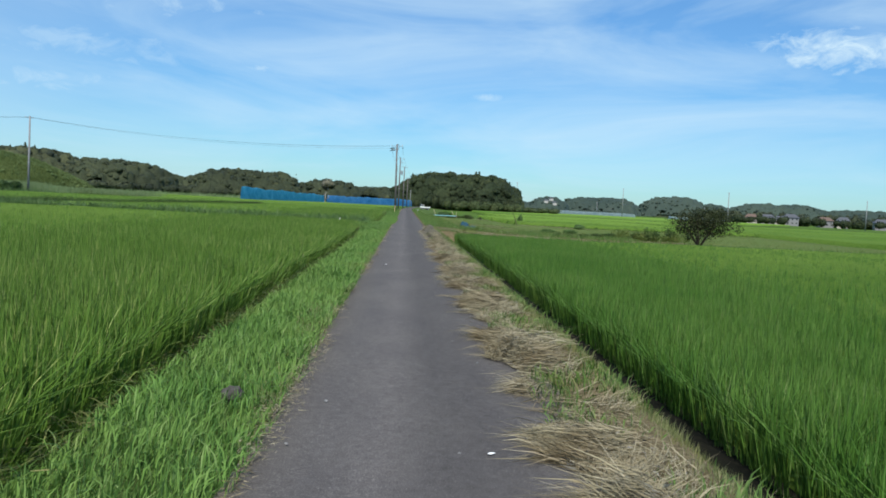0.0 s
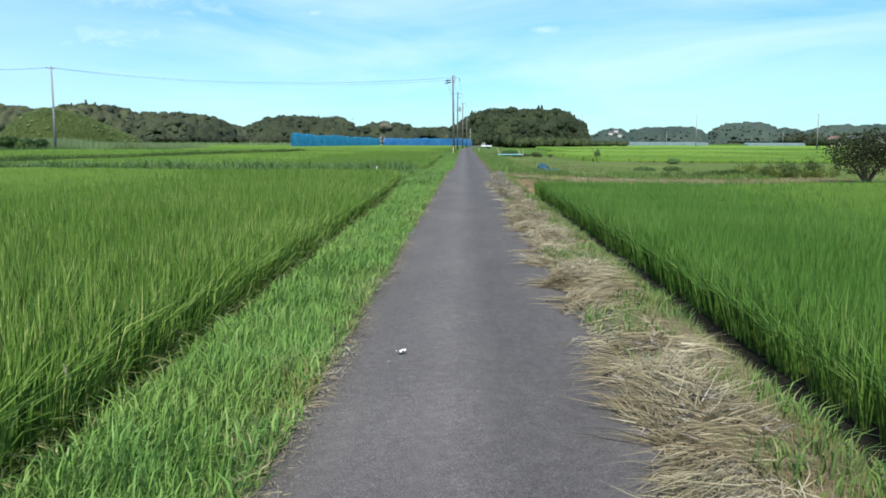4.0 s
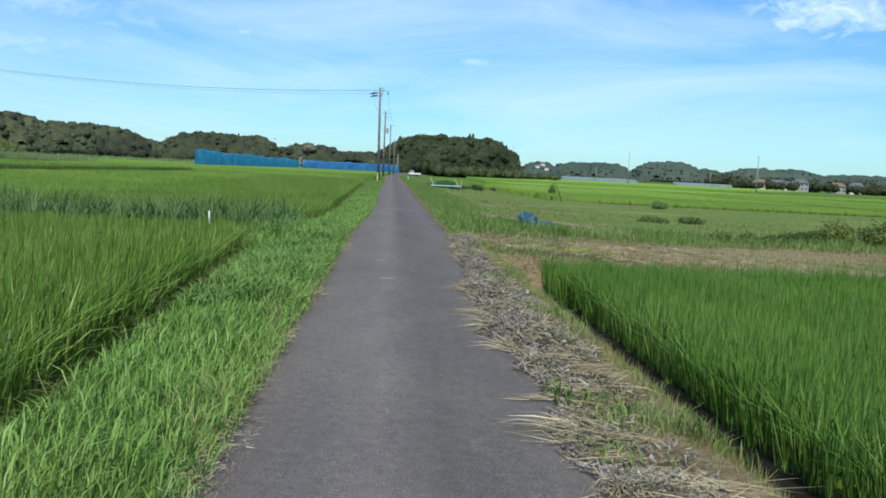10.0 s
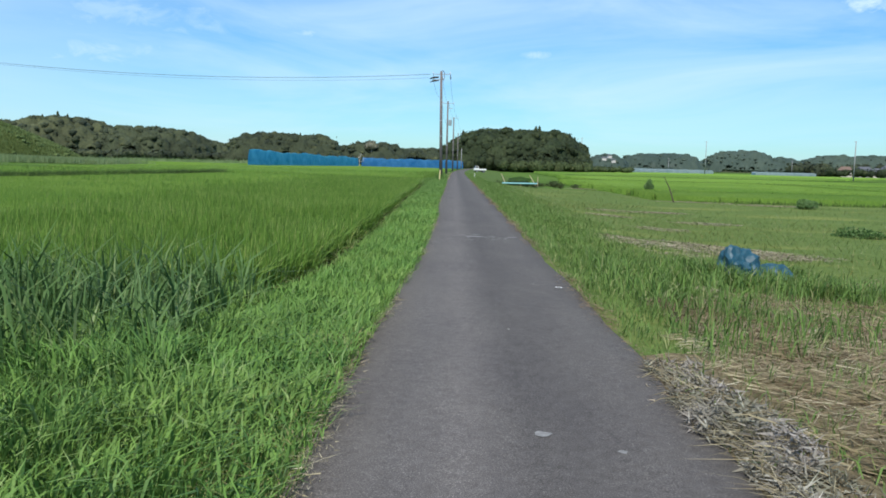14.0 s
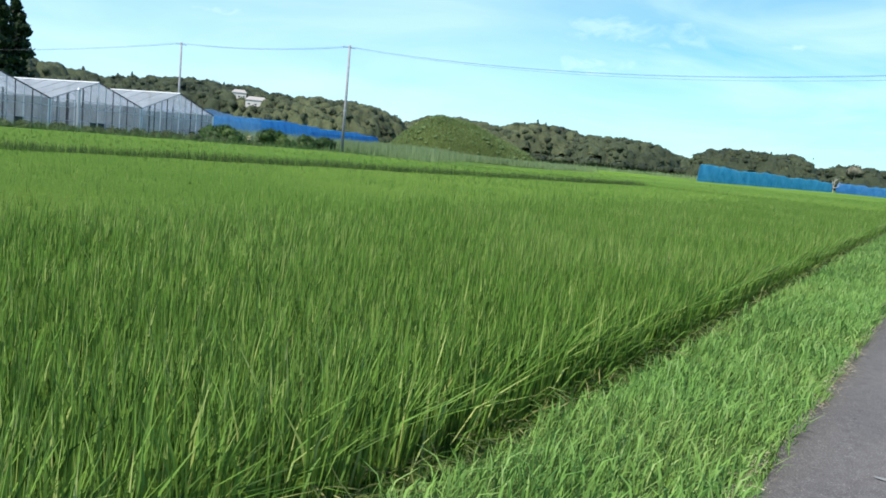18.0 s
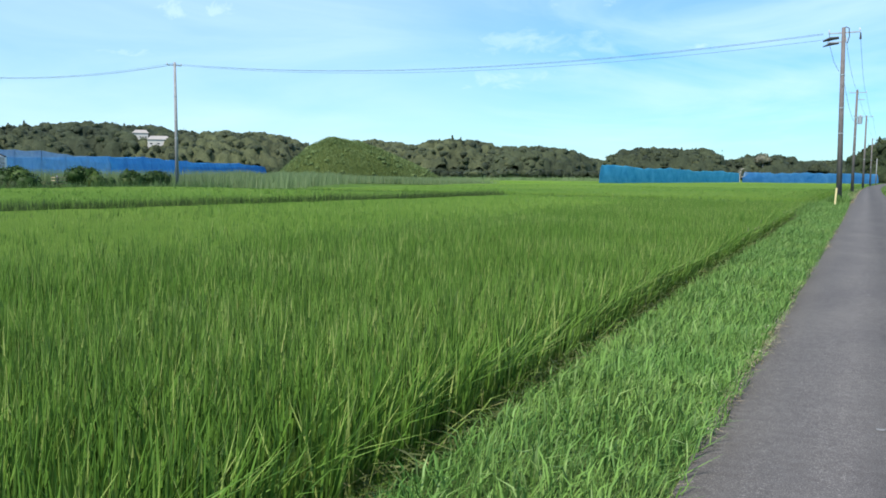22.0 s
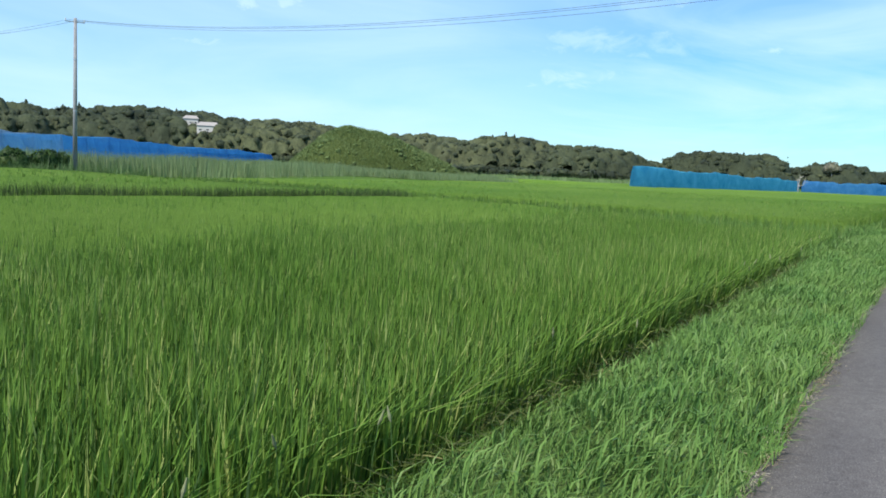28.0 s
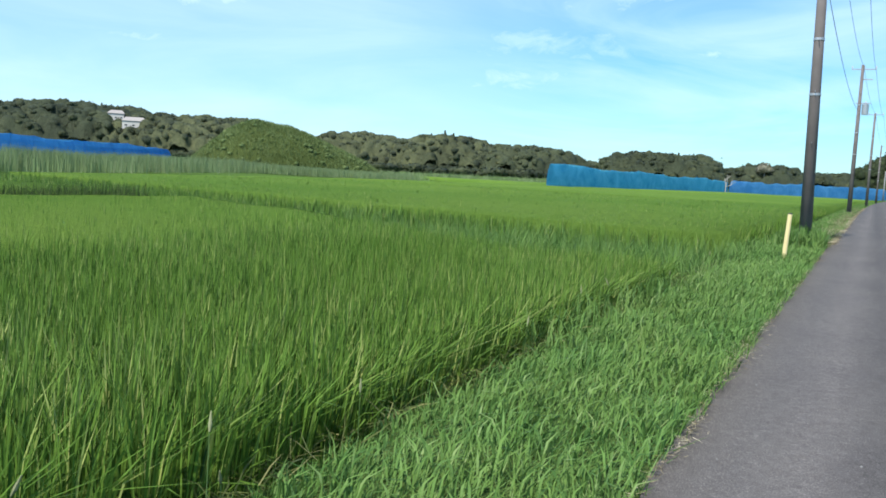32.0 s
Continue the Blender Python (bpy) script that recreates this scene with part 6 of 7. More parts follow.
bm = bmesh.new(); rod(bm, (0, 0, 0), (0, 0, 0.6), 0.03, None, 8); part("shaft", bm, WHITE, ob)
ob = thing("leaning_pole", 13.8, 102.0, -0.58, "thin leaning dead stick on the fallow", "stick")
bm = bmesh.new(); rod(bm, (0.3, 0, 0), (-0.05, 0, 1.0), 0.05, 0.035, 6); rod(bm, (-0.05, 0, 1.0), (-0.45, 0, 1.75), 0.035, 0.012, 6); rod(bm, (0.1, 0, 0.55), (0.25, 0.05, 0.95), 0.02, 0.008, 6); part("shaft", bm, BARK, ob)

n = 2600
x, y = -1.6 + rng.normal(0, 0.45, n), 131.6 + rng.normal(0, 0.8, n)
k = (x < -1.0) & (x > -2.9)
stuff("pole_weeds", *turf_blades(x[k], y[k], bank_z(x[k]), 0.52, 0.016, 0.35), GRASS_DEEP, "tall weeds round the foot of the utility pole", "weeds")
n = 2600
y = rng.uniform(111, 131, n)
x = turf_end(y) - 0.05 + rng.normal(0, 0.22, n)
k = swell(x * 1.1, y * 0.9) + rng.normal(0, 0.25, n) > -0.1
stuff("edge_weeds", *turf_blades(x[k], y[k], np.full(k.sum(), -0.14), 0.34, 0.012, 0.5), GRASS_DEEP, "rank weeds between the verge and the rice", "weeds")

# ---- blue nets ----
def net_enclosure(ax, ay, bx, by, depth, za, zb, bays, material, label, back=None, faded=0):
    """A netted orchard block: posts, wall nets that sag between them, and a roof net."""
    ob = thing("net_enclosure", ax, ay, -0.3, label, "net enclosure", "blue crop nets")
    d = Vector((bx - ax, by - ay, 0)); length = d.length; d.normalize()
    s = Vector((-d.y, d.x, 0)) * depth if back is None else Vector((math.sin(radians(back)), math.cos(radians(back)), 0)) * depth

    def top(f, k=0.0):
        return za + (zb - za) * f + 0.16 * math.sin(f * 17 + k) + 0.10 * math.sin(f * 47 + k) - 0.16 * abs(math.sin(f * bays * math.pi))
    sub = 6
    across = s.normalized()

    def place(f, g, j):
        """A point of the draped net: f along, g across, j the height in quarters."""
        inset = 0.5 * (j / 4) ** 3
        return d * (inset + f * (length - 2 * inset)) + across * (inset + g * (depth - 2 * inset))

    def sheet_of(name, rows, old=False):
        n_, k_ = len(rows), len(rows[0])
        faces = [(a * k_ + c, a * k_ + k_ + c, a * k_ + k_ + c + 1, a * k_ + c + 1) for a in range(n_ - 1) for c in range(k_ - 1)]
        pn = new(name, mesh_of(name, [v for r_ in rows for v in r_], faces, [], NET_FADED if old else material))
        pn.parent = ob

    for side in (0, 1):
        for b in range(bays):
            rows = []
            for k in range(sub + 1):
                f = (b + k / sub) / bays
                t = top(f, side * 2)
                r_ = []
                for j in range(5):
                    p = place(f, side, j) + across * ((0.04 * math.sin(f * 90 + j) + 0.05 * math.sin(f * 37 + 2 * j)) * (j not in (0, 4)))
                    r_.append((p.x, p.y, 0.25 + (t - 0.25) * j / 4))
                rows.append(r_)
            sheet_of("net_panel", rows, b < faded)
    for end in (0, 1):
        rows = []
        for k in range(7):
            t = top(end, 2 * k / 6)
            rows.append([(*place(end, k / 6, j).xy, 0.25 + (t - 0.25) * j / 4) for j in range(5)])
        sheet_of("net_panel", rows)
    rows = []
    for k in range(bays * 3 + 1):
        f = k / (bays * 3)
        rows.append([(*place(f, j / 4, 4).xy, top(f, 2 * j / 4) + 0.01 - 0.18 * math.sin(math.pi * j / 4)) for j in range(5)])
    if faded:
        sheet_of("roof_net", rows[:faded * 3 + 1], True)
    sheet_of("roof_net", rows[faded * 3:])
    for side in (0, 1):
        for b in range(bays + 1):
            f = b / bays
            inset = 0.6 if side == 0 else -0.6
            p = d * (0.6 + f * (length - 1.2)) + s * (side + inset / depth)
            bm = bmesh.new()
            rod(bm, (p.x, p.y, -0.1), (p.x, p.y, top(f, side * 2) - 0.03), 0.05, 0.04, 7)
            part("post", bm, DARK_METAL, ob)
    return ob


net_enclosure(-45.0, 226.0, -28.6, 291.0, 26, 3.95, 3.05, 14, NET_BLUE, "long blue net enclosure over an orchard in the paddies", -7)
net_enclosure(-28.0, 292.6, 2.6, 327.0, 16, 3.0, 3.1, 11, NET_SKY, "bright blue net enclosure beside the far road", -5)
net_enclosure(-84.6, 127.5, -123.0, 224.5, 18, 4.5, 3.6, 19, NET_ROYAL, "royal blue net enclosure, faded at one end, behind tall reeds", faded=6)


# ---- greenhouses ----
def greenhouse(yl, yr, ridge, eave, x_front, length, doors):
    """One glazed span with its gable towards the road: frame bars, panes, roof sheets."""
    ob = thing("greenhouse", x_front, (yl + yr) / 2, 0.3, "weathered pale glass greenhouse span with a gabled front", "greenhouse", "greenhouse spans")
    w = (yr - yl) / 2
    n = 12
    post_y = [-w + 2 * w * k / n for k in range(n + 1)]
    roof_z = lambda yy: eave + (ridge - eave) * (1 - abs(yy) / w)
    for k, yy in enumerate(post_y):
        bm = bmesh.new()
        box(bm, 0, yy * 0.995, roof_z(yy) / 2, 0.07, 0.16 if k in (0, n) else 0.07, roof_z(yy), 0.006)
        part("gable_post", bm, WHITE if k % 3 == 0 else (STEEL if k % 2 else DARK_METAL), ob)
    for k in range(n):
        a, b = post_y[k] + 0.03, post_y[k + 1] - 0.03
        for lo, hi in ((0.0, 0.75), (0.8, 1.9), (1.95, None)):
            if lo == 0.0 and k in doors:
                # added dark panel in the door opening, standing for the unlit inside
                bm = bmesh.new(); box(bm, -0.03, (a + b) / 2, 0.4, 0.03, b - a, 0.78, 0.003); part("dark_doorway_panel", bm, GLASS_DARK, ob)
                continue
            za, zb = (roof_z(a) - 0.06, roof_z(b) - 0.06) if hi is None else (hi, hi)
            me = mesh_of("pane", [(0, a, lo), (0, b, lo), (0, b, zb), (0, a, za)], [(0, 1, 2, 3)], [], FILM if hi is None else FILM_LOW)
            pn = new("pane", me); pn.parent = ob
    for z in (0.775, 1.925, eave):
        bm = bmesh.new()
        box(bm, 0.01, 0, z, 0.05, 2 * w - 0.1, 0.05, 0.004)
        part("rail", bm, STEEL, ob)
    for sd in (-1, 1):
        bm = bmesh.new()
        rod(bm, (0.03, sd * w, eave), (0.03, 0, ridge), 0.06, None, 8)
        part("verge_bar", bm, DARK_METAL if sd > 0 else STEEL, ob)
        m_ = 10
        for k in range(m_):
            x0, x1 = -length * k / m_, -length * (k + 1) / m_ + 0.05
            me = mesh_of("roof_sheet", [(x0, sd * w, eave), (x1, sd * w, eave), (x1, 0, ridge), (x0, 0, ridge)], [(0, 1, 2, 3)], [], FILM_ROOF)
            pn = new("roof_sheet", me); pn.parent = ob
            bm = bmesh.new()
            rod(bm, (x0, sd * w, eave + 0.02), (x0, 0, ridge + 0.02), 0.025, None, 6)
            part("rafter", bm, STEEL, ob)
            bm = bmesh.new()
            box(bm, x0, sd * w * 0.985, eave / 2, 0.06, 0.06, eave, 0)
            part("side_post", bm, STEEL, ob)
            if sd > 0:
                pn = new("side_sheet", mesh_of("side_sheet", [(x0, w * 0.99, 0), (x1, w * 0.99, 0), (x1, w * 0.99, eave), (x0, w * 0.99, eave)], [(0, 1, 2, 3)], [], FILM_BACK)); pn.parent = ob
    bm = bmesh.new(); box(bm, -length / 2, 0, -0.37, length - 0.1, 2 * w - 0.1, 0.78, 0.01); part("footing", bm, CONCRETE, ob)
    for xx in (-4.5, -11.0, -18.0):
        for k in range(1, 6):
            yy = -w + 2 * w * k / 6
            bm = bmesh.new()
            box(bm, xx, yy, roof_z(yy) / 2, 0.12, 0.12, roof_z(yy) - 0.05, 0)
            part("inner_post", bm, DARK_METAL if k % 2 else STEEL, ob)
    bm = bmesh.new()
    rod(bm, (0.05, 0, ridge + 0.03), (-length, 0, ridge + 0.03), 0.05, None, 8)
    part("ridge_bar", bm, WHITE, ob)
    me = mesh_of("back_wall", [(-length, -w, 0), (-length, w, 0), (-length, w, eave), (-length, 0, ridge), (-length, -w, eave)], [(0, 1, 2, 4)], [(4, 2, 3)], FILM_BACK)
    pn = new("back_wall", me); pn.parent = ob
    return ob


for k, (yl, yr) in enumerate(((94.0, 103.0), (103.04, 112.2), (112.24, 121.0))):
    greenhouse(yl, yr, 4.35, 2.55, -66.5, 26, (5, 6) if k == 1 else (8,))
ob = thing("chimney_pipe", -65.9, 105.3, 0.2, "grey metal flue pipe before the greenhouse gable", "pipe")
bm = bmesh.new(); rod(bm, (0, 0, 0), (0, 0, 3.6), 0.14, None, 12); part("flue", bm, STEEL, ob)
bm = bmesh.new(); rod(bm, (0, 0, 3.6), (0, 0, 3.8), 0.2, 0.05, 12); part("cowl", bm, STEEL, ob)
ob = thing("plank_stack", -63.5, 123.6, -0.3, "stack of weathered boards beside the hedge", "timber")
for k in range(5):
    bm = bmesh.new(); box(bm, 0, 1.4, 0.35 + 0.26 * k, 0.5, 3.4, 0.08, 0.01); part("board", bm, STAKE, ob)
for k in range(3):
    bm = bmesh.new(); box(bm, 0, 0.1 + 1.3 * k, 0.8, 0.09, 0.09, 1.6, 0); part("upright", bm, STEEL, ob)


# ---- low tunnels across the plain ----
def tunnel(x0, y0, x1, y1, h, label):
    ob = thing("poly_tunnel", x0, y0, -0.3, label, "tunnel", "crop tunnels")
    d = Vector((x1 - x0, y1 - y0, 0)); s = Vector((-d.y, d.x, 0)).normalized() * 3.0
    hoops = 10
    for k in range(hoops):
        verts, faces = [], []
        for e in (0, 1):
            c = d * ((k + e * 0.98) / hoops)
            for j in range(9):
                a = math.pi * j / 8
                verts.append((c.x + s.x * math.cos(a), c.y + s.y * math.cos(a), h * 0.75 * max(0.0, math.sin(a)) ** 0.6))
        faces = [(j, j + 1, j + 10, j + 9) for j in range(8)]
        pn = new("film_bay", mesh_of("film_bay", verts, faces, [], TUNNEL)); pn.parent = ob
    return ob


tunnel(96, 520, 152, 540, 2.7, "white and teal crop tunnel beyond the paddies")
tunnel(100, 534, 150, 552, 2.9, "white crop tunnel beyond the paddies")
tunnel(172, 525, 208, 528, 2.5, "pale teal crop tunnel near the houses")


# ---- houses ----
def house(x, y, z, w, d, h, turn, roof, wall, label, windows=3):
    ob = thing("house", x, y, z, label, "house", "distant houses", turn)
    bm = bmesh.new(); box(bm, 0, 0, h / 2 - 1, w, d, h + 2, 0.03); part("wall", bm, wall, ob)
    bm = bmesh.new()
    o = 0.6
    vs = [bm.verts.new(p) for p in ((-w / 2 - o, -d / 2 - o, h), (w / 2 + o, -d / 2 - o, h), (w / 2 + o, d / 2 + o, h), (-w / 2 - o, d / 2 + o, h),
                                    (-w / 2 + d * 0.2, 0, h + d * 0.32), (w / 2 - d * 0.2, 0, h + d * 0.32))]
    for f in ((0, 1, 5, 4), (2, 3, 4, 5), (1, 2, 5), (3, 0, 4), (3, 2, 1, 0)):
        bm.faces.new([vs[k] for k in f])
    part("roof", bm, roof, ob)
    for k in range(windows):
        for fl in range(max(1, int(h // 2.7))):
            bm = bmesh.new()
            box(bm, -w / 2 + w * (k + 0.5) / windows, -d / 2 - 0.02, 1.5 + 2.7 * fl, w / windows * 0.36, 0.08, 0.9, 0)
            part("window", bm, GLASS_DARK, ob)
    return ob


# houses on the wooded hillside: heading, distance, base, width, depth, wall height
for a, d, z, w, dp, h, turn, roof, label in ((-49.3, 655, 27.0, 11, 8, 4.5, 44, ROOF_PALE, "white house near the hill crest"), (-48.2, 636, 21.5, 15.5, 9, 4.6, 40, ROOF_PALE, "long pale house on the wooded hillside"),
                                          (-43.25, 633, 23.5, 4.5, 4.2, 3.4, 35, TILE_ROOF, "small white house among trees")):
    house(*at(a, d, 103), z, w, dp, h, turn, roof, WALL_PALE, label)
growth("weed_belt", -61.6, -61.6, 91, 122, 90, 1.25, 0.55, 70, 0.2, SCRUB, "dark weeds along the greenhouse foot", "weeds", None, -0.3)
# garden trees that half hide them
for a, d, tr in ((-49.1, 629, 3.6), (-48.4, 623, 3.4), (-47.3, 620, 4.0), (-50.3, 640, 4.2), (-48.9, 646, 3.0), (-43.6, 622, 3.4), (-42.9, 621, 3.6)):
    tx, ty = at(a, d, 103)
    gt = thing("garden_tree", tx, ty, max(f_(tx, ty) for f_ in near_z), "dense dark garden tree below a hillside house", "tree", "trees round the hillside houses")
    bm = bmesh.new(); rod(bm, (0, 0, -1), (0, 0, 5), 0.35, 0.15, 8); part("trunk", bm, BARK, gt)
    cr = soft(new("crown", mesh_of("crown", *crown_mass(np.array([[0, 0, 4.2], [tr * 0.5, 0, 3.4], [-tr * 0.5, 0.3, 3.2]]), np.array([[tr, tr, tr * 0.95], [tr * 0.6] * 3, [tr * 0.6] * 3]) * 0.85, 120, 0.3), WOODS))); cr.parent = gt
for k, (x, y, w, h) in enumerate(((241, 560, 8, 4.0), (252, 559, 9, 4.2), (262, 562, 7, 3.4), (292, 557, 9, 4.2), (303, 553, 8, 4.8), (330, 552, 10, 4.6), (352, 548, 9, 4.2), (276, 575, 9, 5.4))):
    house(x, y, -0.4, w, 8, h, -25 + 7 * (k % 4), TILE_ROOF if k % 3 else TILE_BROWN, CONCRETE if k % 2 else WALL_PALE, "house at the edge of the rice plain with a tiled roof")
for k, (a, d) in enumerate(((10.15, 1078), (10.5, 1090), (10.75, 1072))):
    x, y = at(a, d, 42)
    house(x, y, far_z[0](x, y) + 2.5, 5.5, 4.4, 2.2, 10 * k, TILE_ROOF, WALL_PALE, "house on a distant hillside")


# ---- parked truck ----
ob = thing("small_truck", 6.3, 262.0, -0.50, "small white pickup truck parked beside the road", "truck", turn=-160)
bm = bmesh.new(); box(bm, 1.05, 0, 1.15, 1.05, 1.42, 1.15, 0.12)
for v in bm.verts:
    if v.co.z > 1.4 and v.co.x > 1.2:
        v.co.x -= 0.32
part("cab", bm, WHITE, ob)
bm = bmesh.new(); box(bm, 1.36, 0, 1.42, 0.10, 1.2, 0.42, 0.02, Matrix.Rotation(radians(-24), 4, "Y")); part("windscreen", bm, GLASS_DARK, ob)
for sd in (-1, 1):
    bm = bmesh.new(); box(bm, 1.02, sd * 0.712, 1.42, 0.6, 0.02, 0.4, 0.008); part("side_window", bm, GLASS_DARK, ob)
    bm = bmesh.new(); box(bm, 1.58, sd * 0.5, 0.82, 0.03, 0.24, 0.14, 0.01); part("headlight", bm, PORCELAIN, ob)
    bm = bmesh.new(); box(bm, -1.56, sd * 0.6, 0.62, 0.03, 0.2, 0.1, 0.01); part("tail_light", bm, RED_LENS, ob)
    bm = bmesh.new(); box(bm, -0.55, sd * 0.70, 0.88, 2.0, 0.04, 0.34, 0.01); part("side_board", bm, WHITE, ob)
bm = bmesh.new(); box(bm, -0.55, 0, 0.68, 2.0, 1.4, 0.06, 0.01); part("bed_floor", bm, WHITE, ob)
bm = bmesh.new(); box(bm, -1.54, 0, 0.88, 0.04, 1.4, 0.34, 0.01); part("tailgate", bm, WHITE, ob)
bm = bmesh.new(); box(bm, 0.0, 0, 0.5, 2.9, 0.8, 0.2, 0.02); part("chassis", bm, DARK_METAL, ob)
for wx in (-0.85, 1.05):
    for sd in (-1, 1):
        bm = bmesh.new(); rod(bm, (wx, sd * 0.55, 0.28), (wx, sd * 0.70, 0.28), 0.28, None, 20)
        wh = part("wheel", bm, RUBBER, ob)
        bm = bmesh.new(); rod(bm, (wx, sd * 0.70, 0.28), (wx, sd * 0.712, 0.28), 0.16, None, 14); part("rim", bm, STEEL, wh)

# ---- seed frame of teal pipe with stakes and a dark net ----
ob = thing("seedling_frame", 6.6, 132.9, -0.5, "pale teal pipe frame with stakes and a dark net", "frame")
bm = bmesh.new(); rod(bm, (-1.9, 0, 0.28), (1.7, 0, 0.30), 0.075, None, 12); part("pipe", bm, TEAL, ob)
for a, b in (((-1.5, 0, 0.1), (-2.0, 0.1, 1.25)), ((1.55, 0, 0.1), (0.9, 0.1, 1.15)), ((1.75, 0.05, 0.0), (1.75, 0.05, 1.0)), ((0.0, 0, 0.0), (0.0, 0, 0.32))):
    bm = bmesh.new(); rod(bm, a, b, 0.035, 0.03, 8); part("stake", bm, STAKE, ob)
pn = new("net", mesh_of("net", [(-1.5, 0.3, 0.05), (0.6, 0.3, 0.05), (1.2, 0.3, 0.75), (0.0, 0.45, 1.0), (-1.2, 0.3, 0.8)], [(0, 1, 2, 4)], [(4, 2, 3)], NET_GREEN)); pn.parent = ob
growth("rank_weeds", 4.8, 11.5, 135.0, 134.0, 18, 0.8, 0.7, 170, 0.12, SCRUB, "rank weeds grown round the teal frame", "weeds", leaf_cloud, -0.6)

# ---- blue tarpaulin heap ----
ob = thing("tarpaulin_heap", 4.6, 62.2, -0.26, "crumpled blue tarpaulin heap grown through by grass", "tarpaulin")
bm = bmesh.new()
bmesh.ops.create_icosphere(bm, subdivisions=4, radius=1.0)
for v in bm.verts:
    k = 1 + 0.30 * noise.noise(v.co * 1.9 + Vector((2, 1, 0))) + 0.16 * noise.noise(v.co * 5.5)
    v.co = Vector((v.co.x * 0.36 * k - 0.08 * max(0.0, v.co.z), v.co.y * 0.36 * k, max(0.0, v.co.z * 0.50 * k + 0.10)))
part("sheet", bm, TARP, ob)
bm = bmesh.new()
bmesh.ops.create_icosphere(bm, subdivisions=3, radius=1.0)
for v in bm.verts:
    k = 1 + 0.2 * noise.noise(v.co * 2.7 + Vector((4, 0, 0)))
    v.co = Vector((0.58 + v.co.x * 0.34 * k, 0.1 + v.co.y * 0.28 * k, max(0.0, v.co.z * 0.26 * k + 0.08)))
part("loose_fold", bm, TARP, ob)
growth("heap_weeds", 4.0, 5.4, 62.2, 62.5, 6, 0.36, 0.18, 240, 0.05, SCRUB, "dark weeds crowding the tarpaulin heap", "weeds", leaf_cloud, -0.2)
x, y = scatter(4200, 3.6, 6.1, 60.6, 63.4)
stuff("heap_weeds", *turf_blades(x, y, fz(x), 0.32, 0.012, 0.45), GRASS_DULL, "weeds round the tarpaulin heap", "weeds")


# ---- small things on the road ----
def road_z(x, y):
    return float(np.interp(x, [-0.9, -0.45, 0.25, 0.95, 1.42], [0, 0.015, 0.025, 0.015, 0]) + 0.012 * swell(np.array([y * 0.5]), np.array([x * 1.5]))[0])


def flake(name, x, y, w, l, material, label, category, turn=0.0, z=0.03, curl=0.02):
    bm = bmesh.new()
    g = []
    for i_ in range(5):
        g.append([bm.verts.new((-w / 2 + w * i_ / 4 + rng.normal(0, w * 0.09), (-l / 2 + l * j / 3) * (1 - 0.35 * abs(i_ - 2) / 2) + rng.normal(0, l * 0.09), 0.004 + curl * abs(noise.noise(Vector((x + i_, y + j, 0)))))) for j in range(4)])
    for i_ in range(4):
        for j in range(3):
            bm.faces.new((g[i_][j], g[i_ + 1][j], g[i_ + 1][j + 1], g[i_][j + 1]))
    ob = new(name, finish(bm, name, material))
    ob.matrix_world = pose(x, y, z, 0, 0, turn)
    return tagged(ob, label, category)


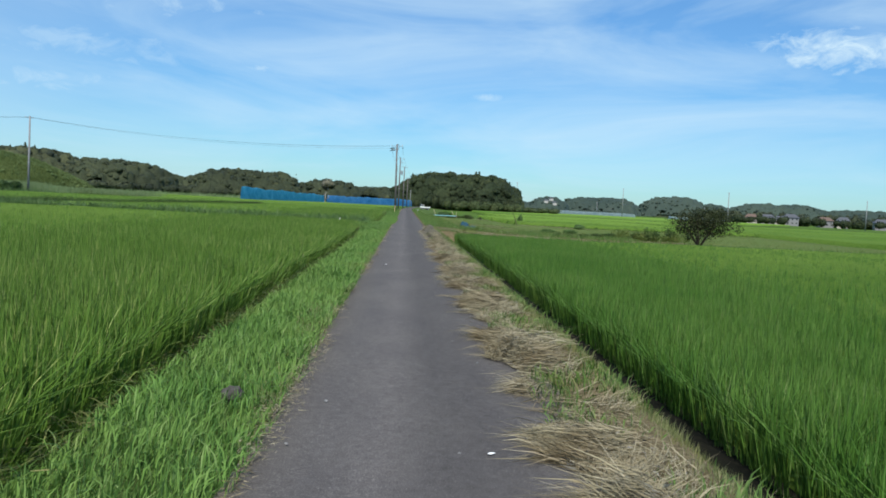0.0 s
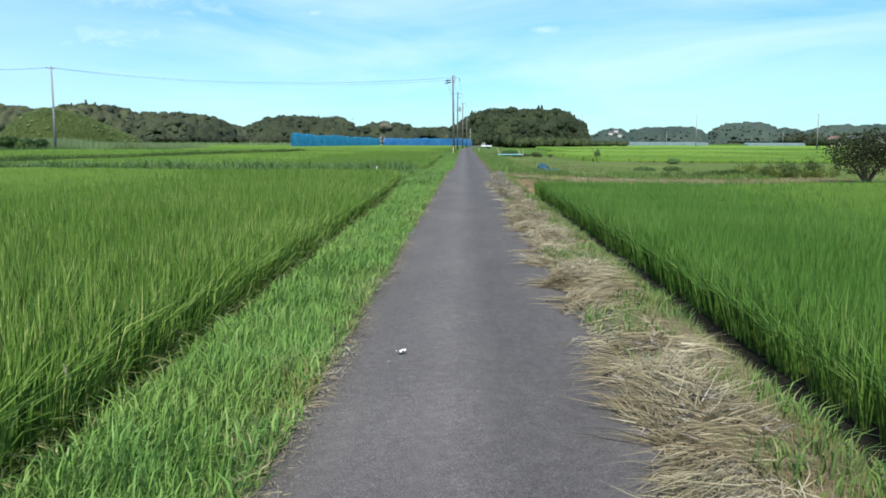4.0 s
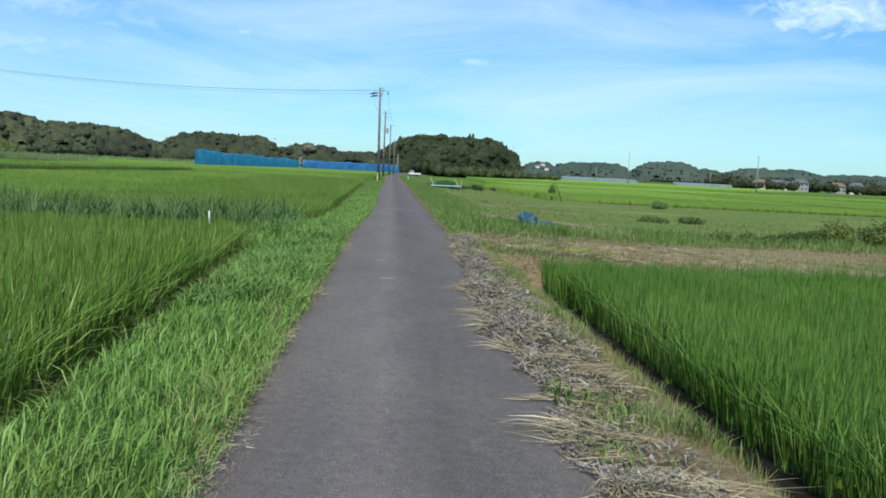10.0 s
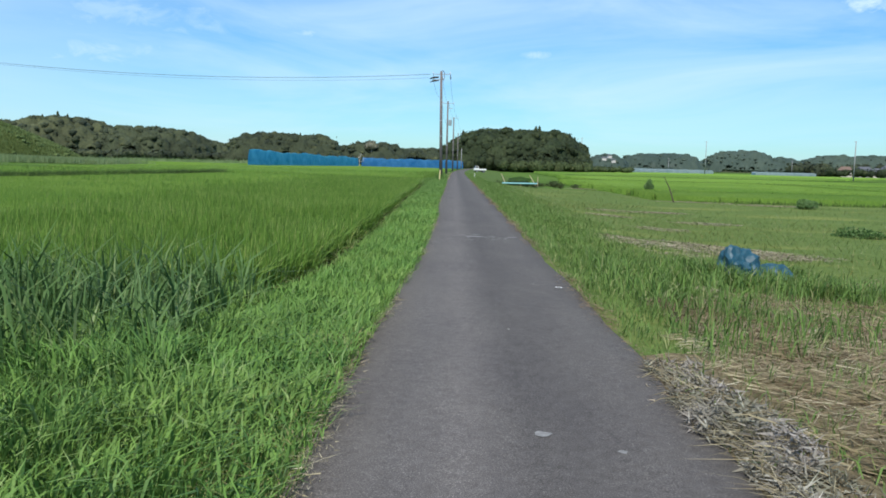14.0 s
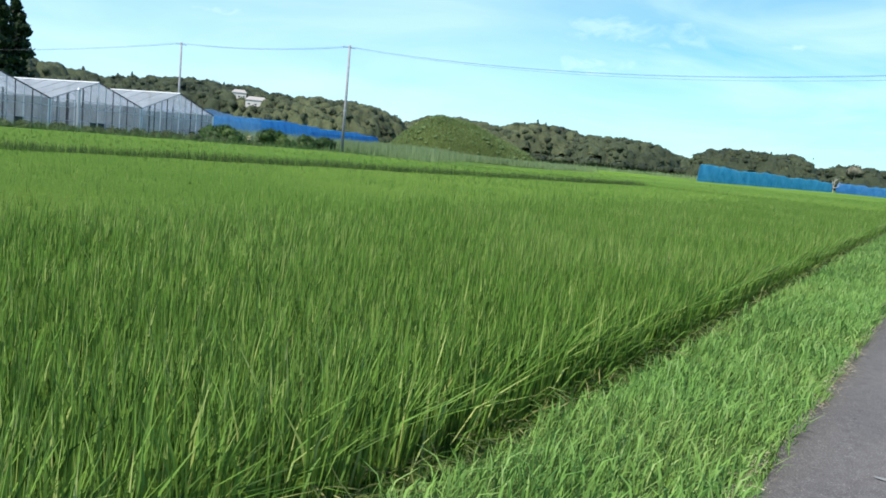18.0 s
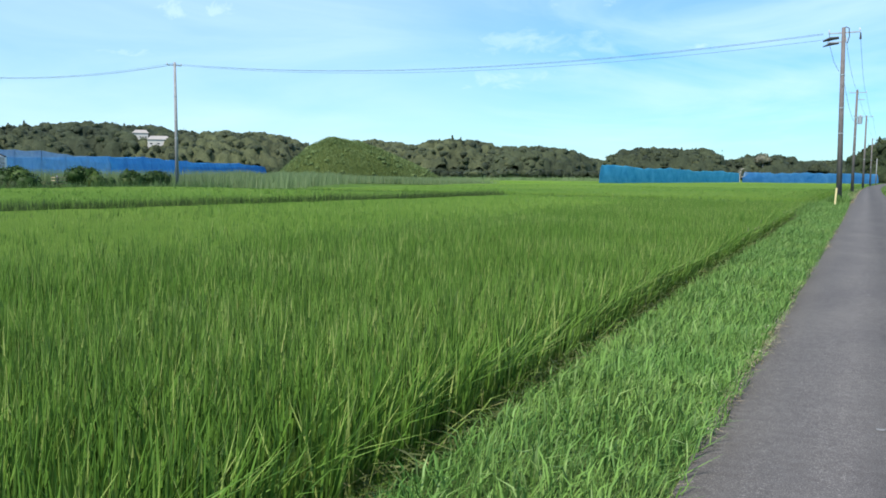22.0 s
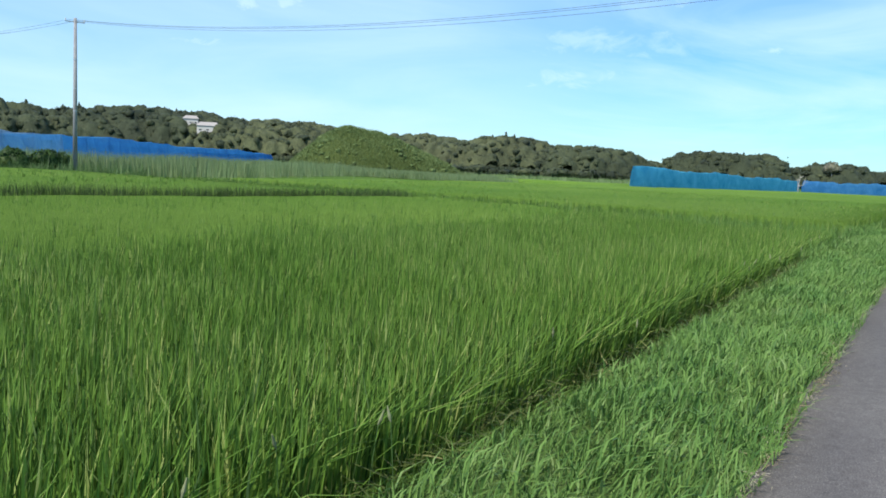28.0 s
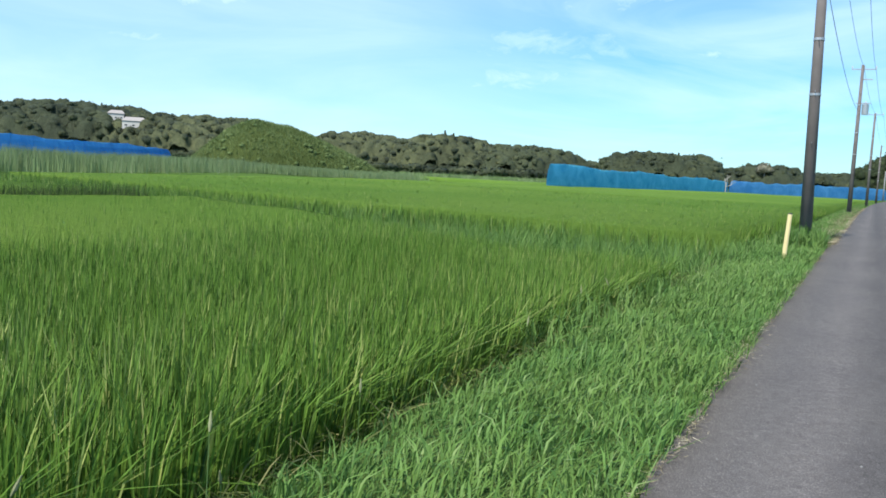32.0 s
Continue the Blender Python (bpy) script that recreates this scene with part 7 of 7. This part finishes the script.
flake("paper_scrap", -0.41, 20.32, 0.075, 0.06, PAPER, "crumpled white paper scrap on the asphalt", "litter", 20, 0.03, 0.05)
flake("paper_scrap", 1.22, 59.2, 0.10, 0.045, PAPER, "torn white paper scrap near the road edge", "litter", -15, 0.03, 0.03)
flake("paper_scrap", 0.62, 5.1, 0.05, 0.03, PAPER, "tiny white scrap on the asphalt", "litter", 30, 0.03, 0.01)
for sx_, sy_, sw, sl in [(-0.03, 46.67, 0.20, 0.10), (-0.36, 46.32, 0.08, 0.05), (0.36, 47.58, 0.06, 0.06), (-0.16, 48.97, 0.17, 0.10), (0.39, 53.35, 0.09, 0.10), (0.81, 53.1, 0.05, 0.05),
                         (0.29, 66.53, 0.34, 0.22), (0.01, 66.81, 0.22, 0.10), (0.34, 67.06, 0.16, 0.08), (-0.21, 65.99, 0.10, 0.06), (0.03, 66.18, 0.10, 0.06), (-0.18, 65.44, 0.09, 0.06), (-0.56, 65.29, 0.12, 0.06), (-0.48, 65.13, 0.08, 0.05),
                         (0.67, 66.62, 0.15, 0.12), (1.12, 66.79, 0.26, 0.16), (0.12, 80.8, 0.06, 0.05)] + [(rng.normal(0.3, 0.5), 66.4 + rng.normal(0, 0.4), rng.uniform(0.03, 0.11), rng.uniform(0.04, 0.10)) for k in range(14)]:
    flake("scuff_mark", sx_, sy_, sw, sl, SCUFF, "pale scraped patch in the asphalt", "road mark", rng.uniform(-18, 18), road_z(sx_, sy_), 0.001)
for k in range(70):
    bm = bmesh.new()
    q = rng.uniform(0.006, 0.016)
    bmesh.ops.create_icosphere(bm, subdivisions=1, radius=q)
    for v in bm.verts:
        v.co.z *= 0.6
        v.co += Vector(rng.normal(0, q * 0.15, 3))
    ob = new("pebble", finish(bm, "pebble", SCUFF))
    px, py = rng.uniform(-0.8, 1.0), rng.uniform(4, 115)
    ob.location = (px, py, 0.02 + q * 0.4)
    tagged(ob, "small pale pebble on the asphalt", "pebble", "pebbles on the road")
bm = bmesh.new()
bmesh.ops.create_icosphere(bm, subdivisions=3, radius=1.0)
for v in bm.verts:
    k = 1 + 0.3 * noise.noise(v.co * 1.9)
    v.co = Vector((v.co.x * 0.09 * k, v.co.y * 0.07 * k, v.co.z * 0.07 * k))
ob = new("stone", finish(bm, "stone", STONE)); ob.location = (-1.28, 6.4, 0.03)
tagged(ob, "grey stone lying in the verge grass", "stone")

# seed heads standing at the paddy edge
for k in range(24):
    y = rng.choice([rng.uniform(3, 50), rng.uniform(94, 122), rng.uniform(96, 118)])
    x = float(turf_end(y)) - 0.12 + rng.normal(0, 0.12)
    h = rng.uniform(0.35, 0.6)
    ob = thing("foxtail_grass", x, y, -0.25, "foxtail grass stem with a pale seed head", "grass stem", "foxtails at the paddy edge")
    dx, dy = rng.normal(0, 0.06), rng.normal(0, 0.06)
    bm = bmesh.new(); rod(bm, (0, 0, 0), (dx, dy, h), 0.003, 0.002, 5); part("stem", bm, REED, ob)
    bm = bmesh.new(); rod(bm, (dx, dy, h), (dx * 1.2, dy * 1.2, h + 0.03), 0.004, 0.010, 7); rod(bm, (dx * 1.2, dy * 1.2, h + 0.03), (dx * 1.5, dy * 1.5, h + 0.085), 0.010, 0.003, 7); part("seed_head", bm, SEED, ob)
